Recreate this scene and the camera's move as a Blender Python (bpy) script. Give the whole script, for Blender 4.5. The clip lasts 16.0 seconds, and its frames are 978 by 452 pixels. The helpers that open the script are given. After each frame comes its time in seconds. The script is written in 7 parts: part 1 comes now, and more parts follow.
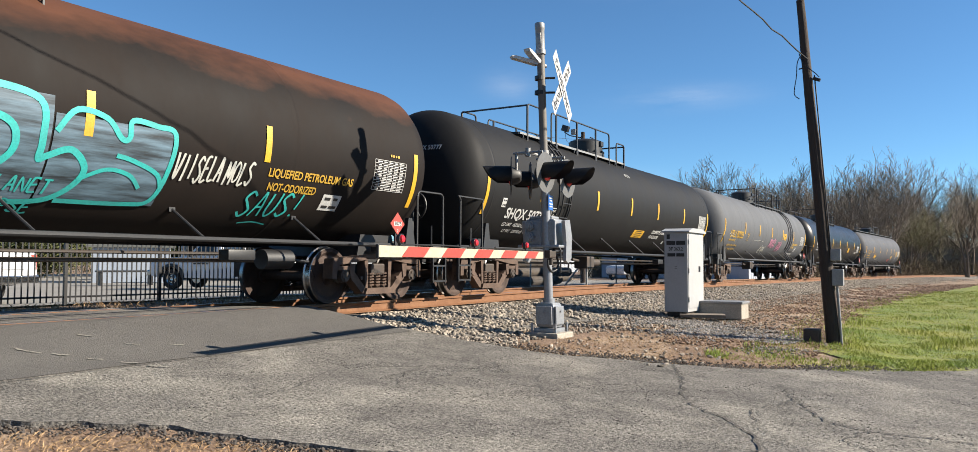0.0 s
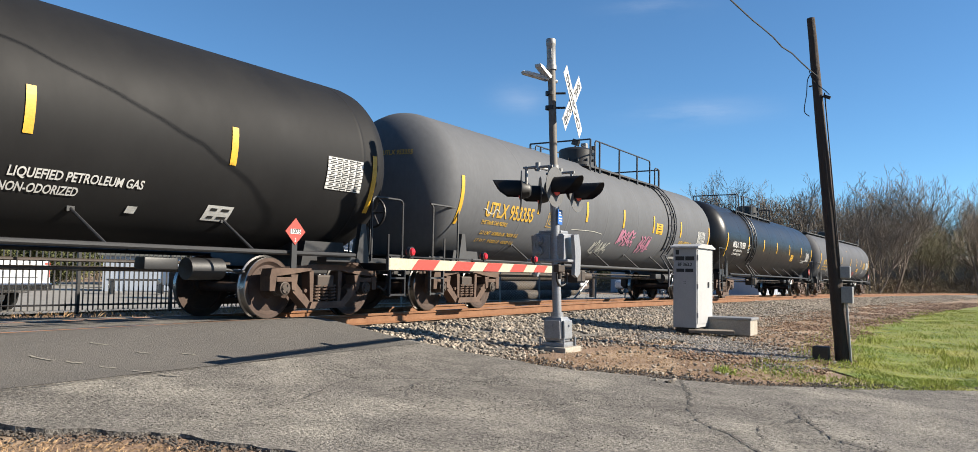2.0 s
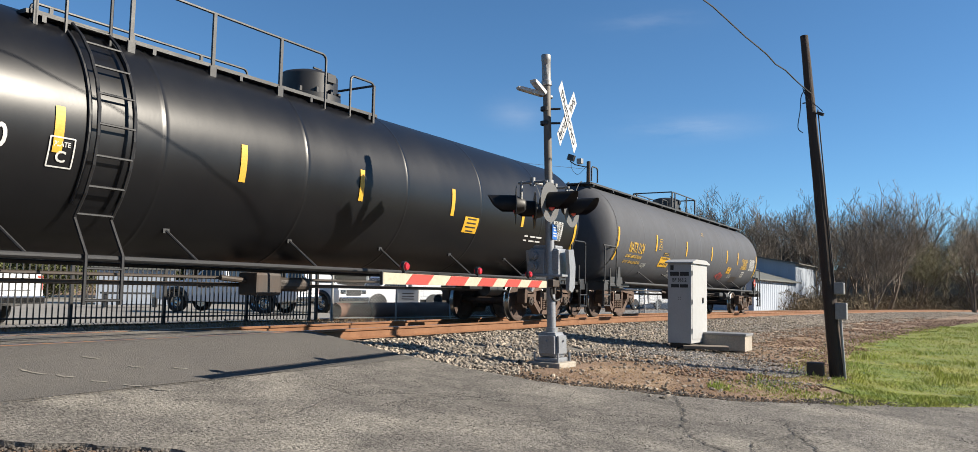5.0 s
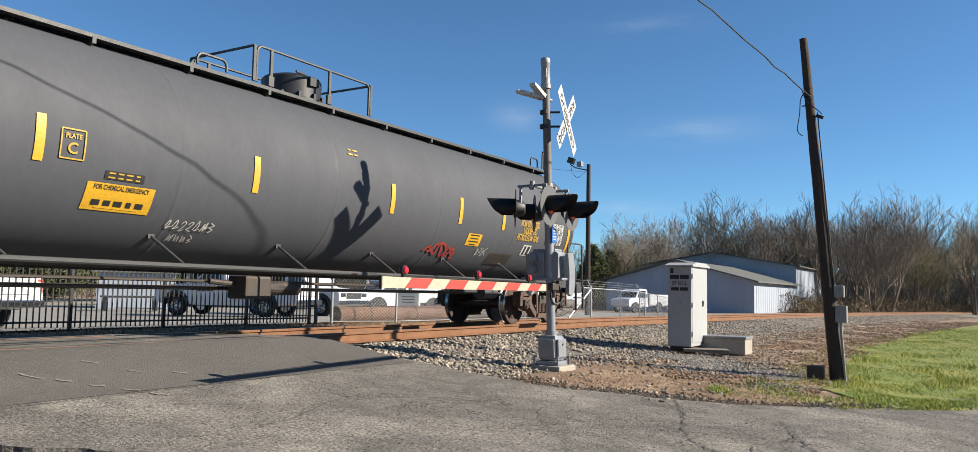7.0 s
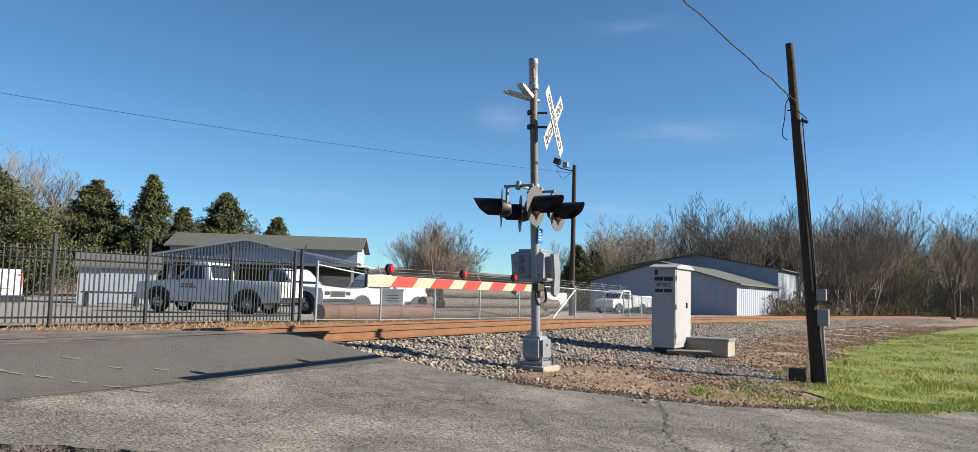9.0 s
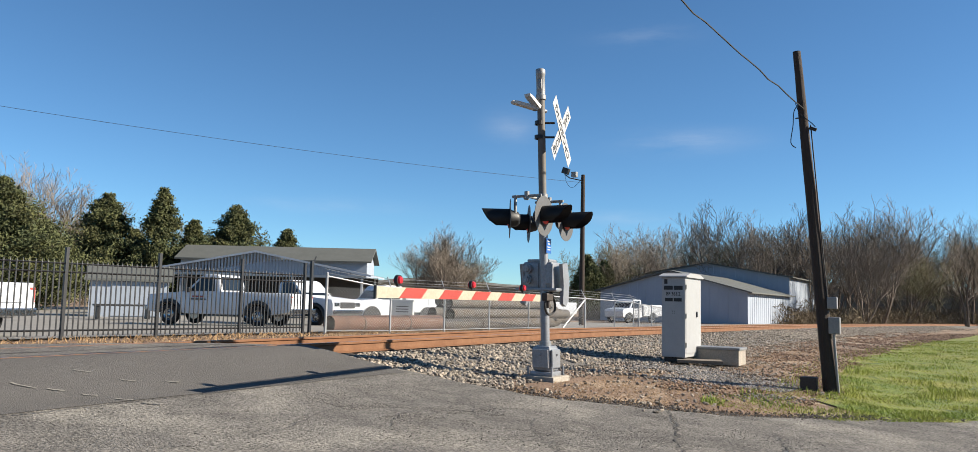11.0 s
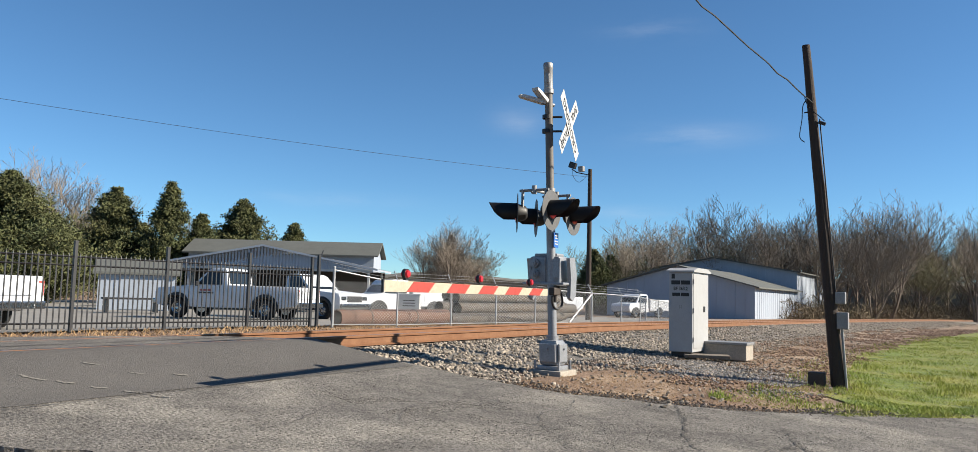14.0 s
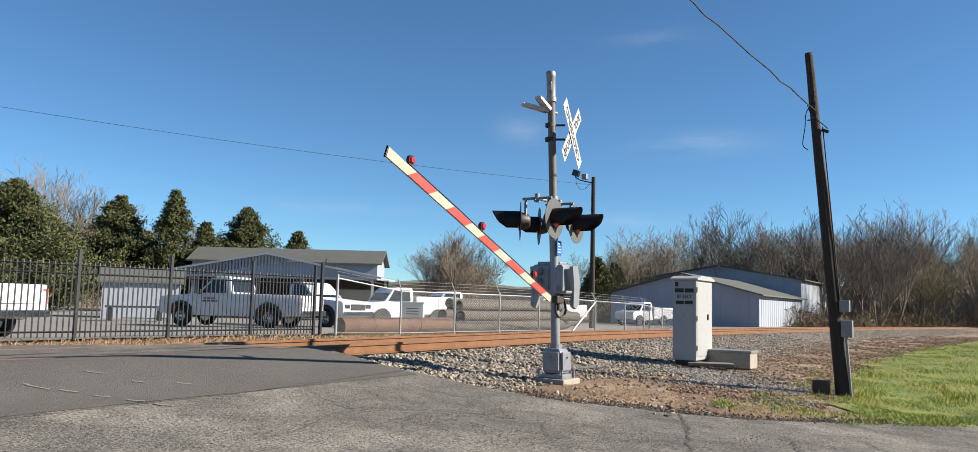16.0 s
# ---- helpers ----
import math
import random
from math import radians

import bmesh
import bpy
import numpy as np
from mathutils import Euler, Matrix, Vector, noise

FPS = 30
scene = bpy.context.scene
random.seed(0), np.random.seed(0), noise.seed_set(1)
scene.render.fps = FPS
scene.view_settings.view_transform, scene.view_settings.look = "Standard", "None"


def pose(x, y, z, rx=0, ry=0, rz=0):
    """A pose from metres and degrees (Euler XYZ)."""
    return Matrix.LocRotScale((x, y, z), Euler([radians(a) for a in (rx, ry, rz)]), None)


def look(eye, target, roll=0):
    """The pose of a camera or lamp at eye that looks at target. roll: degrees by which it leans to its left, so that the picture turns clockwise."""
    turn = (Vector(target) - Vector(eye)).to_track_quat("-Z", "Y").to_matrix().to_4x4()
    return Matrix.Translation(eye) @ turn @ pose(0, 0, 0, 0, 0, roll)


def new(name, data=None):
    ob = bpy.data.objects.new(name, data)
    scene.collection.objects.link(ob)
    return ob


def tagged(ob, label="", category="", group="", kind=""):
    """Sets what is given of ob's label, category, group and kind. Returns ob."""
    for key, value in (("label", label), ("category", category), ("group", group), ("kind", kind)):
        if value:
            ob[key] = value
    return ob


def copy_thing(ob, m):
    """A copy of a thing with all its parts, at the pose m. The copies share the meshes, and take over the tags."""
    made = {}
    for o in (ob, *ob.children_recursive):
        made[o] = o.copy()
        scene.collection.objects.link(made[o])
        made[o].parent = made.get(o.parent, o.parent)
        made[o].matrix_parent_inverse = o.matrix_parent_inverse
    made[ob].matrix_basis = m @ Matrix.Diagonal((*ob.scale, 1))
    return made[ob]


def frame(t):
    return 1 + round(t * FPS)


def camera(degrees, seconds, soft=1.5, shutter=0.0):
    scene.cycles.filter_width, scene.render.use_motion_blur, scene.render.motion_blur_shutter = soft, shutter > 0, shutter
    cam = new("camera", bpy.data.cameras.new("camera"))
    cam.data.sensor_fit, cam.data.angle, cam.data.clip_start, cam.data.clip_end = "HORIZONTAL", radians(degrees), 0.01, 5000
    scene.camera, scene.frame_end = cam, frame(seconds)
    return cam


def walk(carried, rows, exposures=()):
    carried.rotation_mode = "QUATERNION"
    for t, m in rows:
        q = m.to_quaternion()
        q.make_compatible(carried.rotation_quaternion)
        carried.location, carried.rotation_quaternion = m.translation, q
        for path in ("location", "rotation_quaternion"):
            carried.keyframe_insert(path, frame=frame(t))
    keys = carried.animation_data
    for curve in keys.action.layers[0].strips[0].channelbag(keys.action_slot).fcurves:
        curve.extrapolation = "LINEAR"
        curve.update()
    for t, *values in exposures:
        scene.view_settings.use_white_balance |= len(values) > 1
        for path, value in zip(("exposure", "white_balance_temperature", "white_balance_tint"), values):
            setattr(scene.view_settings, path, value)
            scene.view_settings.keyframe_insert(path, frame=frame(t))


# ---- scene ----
# camera and its way
cam = camera(63.72, 16.0, soft=0.6)
PATH = [
    (0.0, pose(0.051, 0.044, 0.695, 92.615, -0.249, -58.829)),
    (0.5, pose(0.036, 0.033, 0.699, 92.276, -0.414, -58.520)),
    (1.0, pose(0.021, 0.023, 0.704, 92.284, -0.731, -58.216)),
    (1.5, pose(0.001, 0.017, 0.706, 92.756, -0.949, -58.083)),
    (2.0, pose(-0.007, 0.011, 0.707, 93.525, -0.930, -58.182)),
    (2.5, pose(-0.006, 0.009, 0.707, 94.333, -0.710, -58.524)),
    (3.0, pose(-0.009, 0.007, 0.708, 94.675, -0.654, -58.655)),
    (3.5, pose(-0.005, 0.003, 0.708, 94.588, -0.707, -58.630)),
    (4.0, pose(-0.006, -0.002, 0.706, 94.439, -0.943, -58.549)),
    (6.5, pose(-0.001, -0.007, 0.717, 94.789, -1.187, -58.561)),
    (7.0, pose(0.004, -0.014, 0.717, 94.808, -1.082, -58.483)),
    (7.5, pose(-0.002, -0.016, 0.715, 94.823, -0.993, -58.474)),
    (8.0, pose(0.000, -0.017, 0.717, 94.858, -1.056, -58.620)),
    (8.5, pose(0.002, -0.005, 0.719, 94.806, -1.445, -59.083)),
    (9.0, pose(-0.002, -0.000, 0.719, 94.806, -1.702, -59.632)),
    (11.5, pose(-0.010, -0.020, 0.725, 95.591, -1.290, -58.714)),
    (12.0, pose(0.001, -0.007, 0.726, 95.352, -1.437, -58.545)),
    (12.5, pose(-0.006, -0.008, 0.726, 95.157, -1.539, -58.499)),
    (13.0, pose(-0.005, -0.006, 0.724, 95.059, -1.508, -58.499)),
    (13.5, pose(-0.011, -0.008, 0.723, 95.036, -1.486, -58.499)),
    (14.0, pose(-0.006, -0.002, 0.720, 95.102, -1.463, -58.456)),
    (14.5, pose(-0.011, -0.003, 0.725, 95.110, -1.444, -58.393)),
    (15.0, pose(-0.010, -0.005, 0.722, 95.251, -1.412, -58.317)),
    (15.5, pose(-0.011, -0.012, 0.720, 95.468, -1.368, -58.184)),
    (16.0, pose(-0.007, -0.013, 0.725, 95.665, -1.420, -58.187)),
]
walk(cam, PATH, exposures=((0.0, 1.33), (2.0, 1.33), (3.0, 1.3), (3.6, 1.2), (16.0, 1.16)))

# world, sun
SUN = Vector((0.47, -1.0, 0.635)).normalized()
world = bpy.data.worlds.new("world")
scene.world = world
world.use_nodes = True
sky = world.node_tree.nodes.new("ShaderNodeTexSky")
sky.sky_type = "NISHITA"
sky.sun_disc = False
sky.sun_elevation = math.asin(SUN.z)
sky.sun_rotation = math.atan2(SUN.x, SUN.y)
sky.altitude = 1500
sky.air_density, sky.dust_density, sky.ozone_density = 0.9, 0.08, 4.0
back = world.node_tree.nodes["Background"]
back.inputs["Strength"].default_value = 0.057
tint = world.node_tree.nodes.new("ShaderNodeMix")
tint.data_type, tint.blend_type = "RGBA", "MULTIPLY"
tint.inputs["Factor"].default_value = 1.0
tint.inputs[7].default_value = (0.765, 1.035, 1.11, 1)
world.node_tree.links.new(sky.outputs["Color"], tint.inputs[6])
wt = world.node_tree


def math_node(kind, a, b=0.0):
    n = wt.nodes.new("ShaderNodeMath")
    n.operation = kind
    for k, v in ((0, a), (1, b)):
        if isinstance(v, float):
            n.inputs[k].default_value = v
        else:
            wt.links.new(v, n.inputs[k])
    return n.outputs[0]


# thin cirrus: stretched noise, thickest in a few drifts
sky_co = wt.nodes.new("ShaderNodeTexCoord")
drift = wt.nodes.new("ShaderNodeMapping")
drift.inputs["Rotation"].default_value = (0.0, 0.0, radians(-31))
drift.inputs["Scale"].default_value = (3.0, 2.0, 11.0)
wt.links.new(sky_co.outputs["Generated"], drift.inputs["Vector"])
wisp = wt.nodes.new("ShaderNodeTexNoise")
wisp.inputs["Scale"].default_value, wisp.inputs["Detail"].default_value, wisp.inputs["Roughness"].default_value = 2.2, 8.0, 0.62
wt.links.new(drift.outputs["Vector"], wisp.inputs["Vector"])
cover = None
for az_, el_, wide_, high_, much_ in ((17.3, 11.6, 0.07, 0.013, 0.6), (29.6, 12.6, 0.03, 0.02, 0.42), (20.0, 19.0, 0.05, 0.012, 0.4), (21.5, 6.2, 0.06, 0.008, 0.5), (43.0, 6.6, 0.09, 0.009, 0.35)):
    d_ = Vector((math.cos(radians(az_)) * math.cos(radians(el_)), math.sin(radians(az_)) * math.cos(radians(el_)), math.sin(radians(el_))))
    e_ = Vector((-math.sin(radians(az_)), math.cos(radians(az_)), 0))
    total = None
    for axis, size_ in ((e_, wide_), (d_.cross(e_).normalized(), high_)):
        dot = wt.nodes.new("ShaderNodeVectorMath")
        dot.operation = "DOT_PRODUCT"
        dot.inputs[1].default_value = axis
        wt.links.new(sky_co.outputs["Generated"], dot.inputs[0])
        off = math_node("DIVIDE", math_node("SUBTRACT", dot.outputs["Value"], float(d_.dot(axis))), size_)
        sq = math_node("MULTIPLY", off, off)
        total = sq if total is None else math_node("ADD", total, sq)
    soft_ = math_node("MULTIPLY", math_node("POWER", 2.718, math_node("MULTIPLY", total, -1.0)), much_)
    cover = soft_ if cover is None else math_node("ADD", cover, soft_)
thick = wt.nodes.new("ShaderNodeMapRange")
for k_, v_ in (("From Min", 0.38), ("From Max", 0.75), ("To Min", 0.0), ("To Max", 0.5)):
    thick.inputs[k_].default_value = v_
wt.links.new(wisp.outputs["Fac"], thick.inputs["Value"])
veil = wt.nodes.new("ShaderNodeMix")
veil.data_type = "RGBA"
wt.links.new(math_node("MULTIPLY", cover, thick.outputs["Result"]), veil.inputs["Factor"])
wt.links.new(tint.outputs[2], veil.inputs[6])
veil.inputs[7].default_value = (6.2, 6.6, 7.2, 1)
wt.links.new(veil.outputs[2], back.inputs["Color"])
sun = new("sun", bpy.data.lights.new("sun", "SUN"))
sun.data.energy, sun.data.angle, sun.data.color = 5.0, radians(0.53), (1.0, 0.91, 0.77)
sun.matrix_world = look(SUN * 60, (0, 0, 0))


# ---- materials ----
def mat(name, base, rough=0.7, metal=0.0, other=None, scale=3.0, amount=0.6, grain=40.0, bump=0.15, stretch=(1, 1, 1), spec=0.5,
        detail=0.25, third=None, third_scale=0.6, third_edge=(0.5, 0.62), island=0.0, sheen=0.0):
    """A worn surface: base and other mixed by a noise of scale, a finer grain over both, an optional third tint in large blotches."""
    m = bpy.data.materials.new(name)
    m.use_nodes = True
    t = m.node_tree
    b = t.nodes["Principled BSDF"]
    b.inputs["Metallic"].default_value = metal
    b.inputs["Specular IOR Level"].default_value = spec
    co = t.nodes.new("ShaderNodeTexCoord")
    mp = t.nodes.new("ShaderNodeMapping")
    mp.inputs["Scale"].default_value = stretch
    t.links.new(co.outputs["Object"], mp.inputs["Vector"])

    def tex(sc, det=6.0):
        n = t.nodes.new("ShaderNodeTexNoise")
        n.inputs["Scale"].default_value, n.inputs["Detail"].default_value, n.inputs["Roughness"].default_value = sc, det, 0.62
        t.links.new(mp.outputs["Vector"], n.inputs["Vector"])
        return n

    def mix(fac, a, c, kind="MIX"):
        n = t.nodes.new("ShaderNodeMix")
        n.data_type, n.blend_type = "RGBA", kind
        if isinstance(fac, float):
            n.inputs["Factor"].default_value = fac
        else:
            t.links.new(fac, n.inputs["Factor"])
        for k, v in (("A", a), ("B", c)):
            s = [i for i in n.inputs if i.name == k and i.type == "RGBA"][0]
            if isinstance(v, tuple):
                s.default_value = (*v, 1)
            else:
                t.links.new(v, s)
        return [o for o in n.outputs if o.type == "RGBA"][0]

    def ramp(src, lo, hi, a=0.0, c=1.0):
        n = t.nodes.new("ShaderNodeMapRange")
        n.inputs["From Min"].default_value, n.inputs["From Max"].default_value = lo, hi
        n.inputs["To Min"].default_value, n.inputs["To Max"].default_value = a, c
        t.links.new(src, n.inputs["Value"])
        return n.outputs["Result"]

    big, fine = tex(scale), tex(grain, 4.0)
    other = other or tuple(c * 0.7 for c in base)
    col = mix(ramp(big.outputs["Fac"], 0.36, 0.66, 0.0, amount), base, other)
    if third:
        col = mix(ramp(tex(third_scale).outputs["Fac"], *third_edge), col, third)
    if island:
        geo = t.nodes.new("ShaderNodeNewGeometry")
        g = t.nodes.new("ShaderNodeCombineColor")
        r = ramp(geo.outputs["Random Per Island"], 0, 1, 1 - island, 1 + island * 0.6)
        for k in ("Red", "Green", "Blue"):
            t.links.new(r, g.inputs[k])
        col = mix(1.0, col, g.outputs["Color"], "MULTIPLY")
    g2 = t.nodes.new("ShaderNodeCombineColor")
    r2 = ramp(fine.outputs["Fac"], 0.25, 0.75, 1 - detail, 1 + detail * 0.5)
    for k in ("Red", "Green", "Blue"):
        t.links.new(r2, g2.inputs[k])
    col = mix(1.0, col, g2.outputs["Color"], "MULTIPLY")
    t.links.new(col, b.inputs["Base Color"])
    t.links.new(ramp(big.outputs["Fac"], 0.3, 0.7, rough * 0.88, min(1.0, rough * 1.12)), b.inputs["Roughness"])
    if bump:
        bp = t.nodes.new("ShaderNodeBump")
        bp.inputs["Strength"].default_value, bp.inputs["Distance"].default_value = bump, 0.02
        t.links.new(fine.outputs["Fac"], bp.inputs["Height"])
        t.links.new(bp.outputs["Normal"], b.inputs["Normal"])
    return m


def glow(name, color, strength):
    m = mat(name, color, 0.3, bump=0)
    b = m.node_tree.nodes["Principled BSDF"]
    b.inputs["Emission Color"].default_value = (*color, 1)
    b.inputs["Emission Strength"].default_value = strength
    return m


ASPHALT = mat("asphalt", (0.2018, 0.1855, 0.1657), 0.95, other=(0.1168, 0.109, 0.0991), scale=2.4, amount=0.8, grain=42, bump=1.0, detail=0.9, stretch=(1.0, 0.8, 1.0), third=(0.2832, 0.262, 0.2266), third_scale=0.8, third_edge=(0.52, 0.68), spec=0.2)
ASPHALT_NEW = mat("asphalt_new", (0.131, 0.1218, 0.1118), 0.95, other=(0.1026, 0.0963, 0.0899), scale=0.9, grain=75, bump=0.8, detail=0.55, spec=0.2)
SOIL = mat("soil", (0.2337, 0.1522, 0.0991), 0.95, other=(0.1416, 0.092, 0.0623), scale=1.6, grain=34, bump=1.0, detail=0.7, third=(0.354, 0.262, 0.177), third_scale=0.7)
STRAW = mat("straw", (0.354, 0.2337, 0.1204), 0.95, other=(0.2407, 0.1416, 0.0708), scale=5, grain=60, island=0.45, bump=0)
BALLAST = mat("ballast", (0.177, 0.1593, 0.1381), 0.95, other=(0.0708, 0.0651, 0.0588), scale=9, grain=30, bump=0.8, detail=0.6)
STONE = mat("stone", (0.3115, 0.262, 0.2053), 0.9, other=(0.1982, 0.1699, 0.1381), scale=4, grain=25, island=0.65, bump=0.3)
GRASS = mat("grass", (0.19, 0.265, 0.022), 0.8, other=(0.42, 0.385, 0.065), scale=0.9, island=0.45, bump=0)
TURF = mat("turf", (0.1345, 0.1841, 0.0177), 0.95, other=(0.2832, 0.262, 0.0566), scale=0.9, amount=0.85, grain=22, bump=1.0, detail=0.9, third=(0.0637, 0.1062, 0.0106), third_scale=1.6, third_edge=(0.56, 0.66))
RAIL = mat("rail_rust", (0.1841, 0.0814, 0.0318), 0.8, other=(0.1204, 0.0496, 0.0213), scale=4, grain=60, bump=0.2)
RAILTOP = mat("rail_top", (0.2974, 0.269, 0.2478), 0.3, 1.0, scale=2, stretch=(0.2, 4, 1), bump=0.02)
TIE = mat("tie_wood", (0.0637, 0.046, 0.0318), 0.95, other=(0.1133, 0.0885, 0.0637), scale=3, stretch=(3, 0.5, 3), grain=25, bump=0.6)
SILVER = mat("silver_paint", (0.2549, 0.262, 0.2762), 0.42, 0.3, other=(0.1912, 0.1982, 0.2124), scale=6, bump=0.08)
SILVER_DULL = mat("galvanised", (0.2407, 0.2442, 0.2478), 0.55, 0.5, other=(0.2407, 0.2337, 0.2194), scale=5, bump=0.1)
MASTRUST = mat("mast_aged", (0.1416, 0.131, 0.1168), 0.65, 0.0, other=(0.0779, 0.0566, 0.039), scale=2.5, bump=0.1)
BLACK = mat("black_paint", (0.0142, 0.0142, 0.0156), 0.5, scale=6, bump=0.05)
WHITE = mat("white_sheet", (0.4248, 0.4248, 0.4178), 0.5, other=(0.3753, 0.3682, 0.3469), scale=4, bump=0.03, detail=0.08)
INK = mat("ink", (0.0142, 0.0142, 0.0142), 0.6, bump=0)
RED = mat("red_sheet", (0.354, 0.0439, 0.0298), 0.5, other=(0.2974, 0.039, 0.0269), bump=0.02)
CREAM = mat("cream_sheet", (0.3894, 0.3469, 0.262), 0.5, other=(0.3327, 0.2974, 0.2124), scale=5, bump=0.03)
LENS = glow("red_lens", (0.45, 0.012, 0.012), 0.05)
LENS_LIT = glow("red_lens_lit", (0.4, 0.012, 0.02), 0.08)
BLUE = mat("blue_sign", (0.0213, 0.1133, 0.3894), 0.45, bump=0)
CABINET = mat("cabinet_paint", (0.3327, 0.3327, 0.3327), 0.5, 0.05, other=(0.2903, 0.2903, 0.2867), scale=2.5, bump=0.05, detail=0.1)
CONCRETE = mat("concrete", (0.3186, 0.2832, 0.2337), 0.9, other=(0.2407, 0.2124, 0.177), scale=3, grain=30, bump=0.4)
POLE = mat("pole_wood", (0.0283, 0.0191, 0.0142), 0.9, other=(0.0602, 0.041, 0.0298), scale=6, stretch=(6, 6, 0.5), grain=20, bump=0.7)
OLDWOOD = mat("plank_wood", (0.1558, 0.1274, 0.0991), 0.9, scale=4, stretch=(1, 5, 5))
CABLE = mat("cable", (0.0106, 0.0106, 0.0114), 0.6, bump=0)


# ---- building helpers ----
def part(name, bm, material, parent=None, label="", smooth=False, loc=None):
    me = bpy.data.meshes.new(name)
    bm.to_mesh(me)
    bm.free()
    me.materials.append(material)
    if smooth:
        me.shade_smooth()
        me.set_sharp_from_angle(angle=radians(38))
    ob = new(name, me)
    if parent:
        ob.parent = parent
    if loc is not None:
        ob.matrix_basis = loc
    return tagged(ob, label)


def share(name, me, parent, m):
    """One more object on an existing mesh."""
    ob = new(name, me)
    ob.parent = parent
    ob.matrix_basis = m
    return ob


def thing(name, m, label, category, group="", kind=""):
    ob = new(name)
    ob.empty_display_size = 0.2
    ob.matrix_basis = m
    return tagged(ob, label, category, group, kind)


def box(bm, c, s, bevel=0.0, m=None):
    mm = Matrix.Translation(c) @ (m or Matrix()) @ Matrix.Diagonal((*s, 1))
    r = bmesh.ops.create_cube(bm, size=1.0, matrix=mm)
    if bevel:
        es = {e for v in r["verts"] for e in v.link_edges}
        bmesh.ops.bevel(bm, geom=list(es), offset=bevel, segments=2, affect="EDGES", profile=0.6)
    return bm


def rod(bm, a, b, r, seg=10, r2=None):
    a, b = Vector(a), Vector(b)
    d = b - a
    q = d.to_track_quat("Z", "Y").to_matrix().to_4x4()
    bmesh.ops.create_cone(bm, cap_ends=True, segments=seg, radius1=r, radius2=r if r2 is None else r2, depth=d.length, matrix=Matrix.Translation((a + b) / 2) @ q)
    return bm


def pipe(bm, pts, r, seg=8, closed=False):
    """A bent tube through pts."""
    pts = [Vector(p) for p in pts]
    rings = []
    up = None
    for i, p in enumerate(pts):
        d = (pts[min(i + 1, len(pts) - 1)] - pts[max(i - 1, 0)]).normalized()
        if up is None:
            up = d.orthogonal().normalized()
        up = (up - d * up.dot(d)).normalized()
        s = d.cross(up)
        rr = r[i] if isinstance(r, (list, tuple)) else r
        rings.append([bm.verts.new(p + (up * math.cos(k * math.tau / seg) + s * math.sin(k * math.tau / seg)) * rr) for k in range(seg)])
    for a, b in zip(rings, rings[1:]):
        for k in range(seg):
            bm.faces.new((a[k], a[(k + 1) % seg], b[(k + 1) % seg], b[k]))
    bm.faces.new(rings[0][::-1])
    bm.faces.new(rings[-1])
    return bm


def arc(c, r, a0, a1, n, ax=0, ay=2):
    """Points on a circle about c in the plane of two axes, angles in degrees."""
    out = []
    for i in range(n + 1):
        a = radians(a0 + (a1 - a0) * i / n)
        p = [c[0], c[1], c[2]]
        p[ax] += r * math.cos(a)
        p[ay] += r * math.sin(a)
        out.append(tuple(p))
    return out


def lathe(bm, profile, m=None, seg=32):
    """profile: (distance from the axis, along z)."""
    m = m or Matrix()
    rings = []
    for r, z in profile:
        if r < 1e-5:
            rings.append([bm.verts.new(m @ Vector((0, 0, z)))])
        else:
            rings.append([bm.verts.new(m @ Vector((r * math.cos(k * math.tau / seg), r * math.sin(k * math.tau / seg), z))) for k in range(seg)])
    for a, b in zip(rings, rings[1:]):
        for k in range(seg):
            l = (k + 1) % seg
            if len(a) == 1 and len(b) == 1:
                continue
            if len(a) == 1:
                bm.faces.new((a[0], b[l], b[k]))
            elif len(b) == 1:
                bm.faces.new((a[k], a[l], b[0]))
            else:
                bm.faces.new((a[k], a[l], b[l], b[k]))
    bmesh.ops.recalc_face_normals(bm, faces=bm.faces)
    return bm


def prism(bm, pts, y0, y1, m=None):
    """A polygon (x, z) pushed along y."""
    m = m or Matrix()
    a = [bm.verts.new(m @ Vector((x, y0, z))) for x, z in pts]
    b = [bm.verts.new(m @ Vector((x, y1, z))) for x, z in pts]
    bm.faces.new(a)
    bm.faces.new(b[::-1])
    n = len(pts)
    for i in range(n):
        bm.faces.new((a[i], b[i], b[(i + 1) % n], a[(i + 1) % n]))
    bmesh.ops.recalc_face_normals(bm, faces=bm.faces)
    return bm


def B():
    return bmesh.new()


def lettering(text, size, extrude=0.0):
    """Vertices and faces of a line of text, centred, x to the right and y up."""
    cu = bpy.data.curves.new("letters", "FONT")
    cu.body, cu.size, cu.extrude, cu.align_x, cu.align_y = text, size, extrude, "CENTER", "CENTER"
    cu.offset = size * 0.022
    cu.resolution_u = 3
    ob = new("letters", cu)
    dg = bpy.context.evaluated_depsgraph_get()
    me = ob.evaluated_get(dg).to_mesh()
    vs = [v.co.copy() for v in me.vertices]
    fs = [tuple(p.vertices) for p in me.polygons]
    bpy.data.objects.remove(ob)
    bpy.data.curves.remove(cu)
    return vs, fs


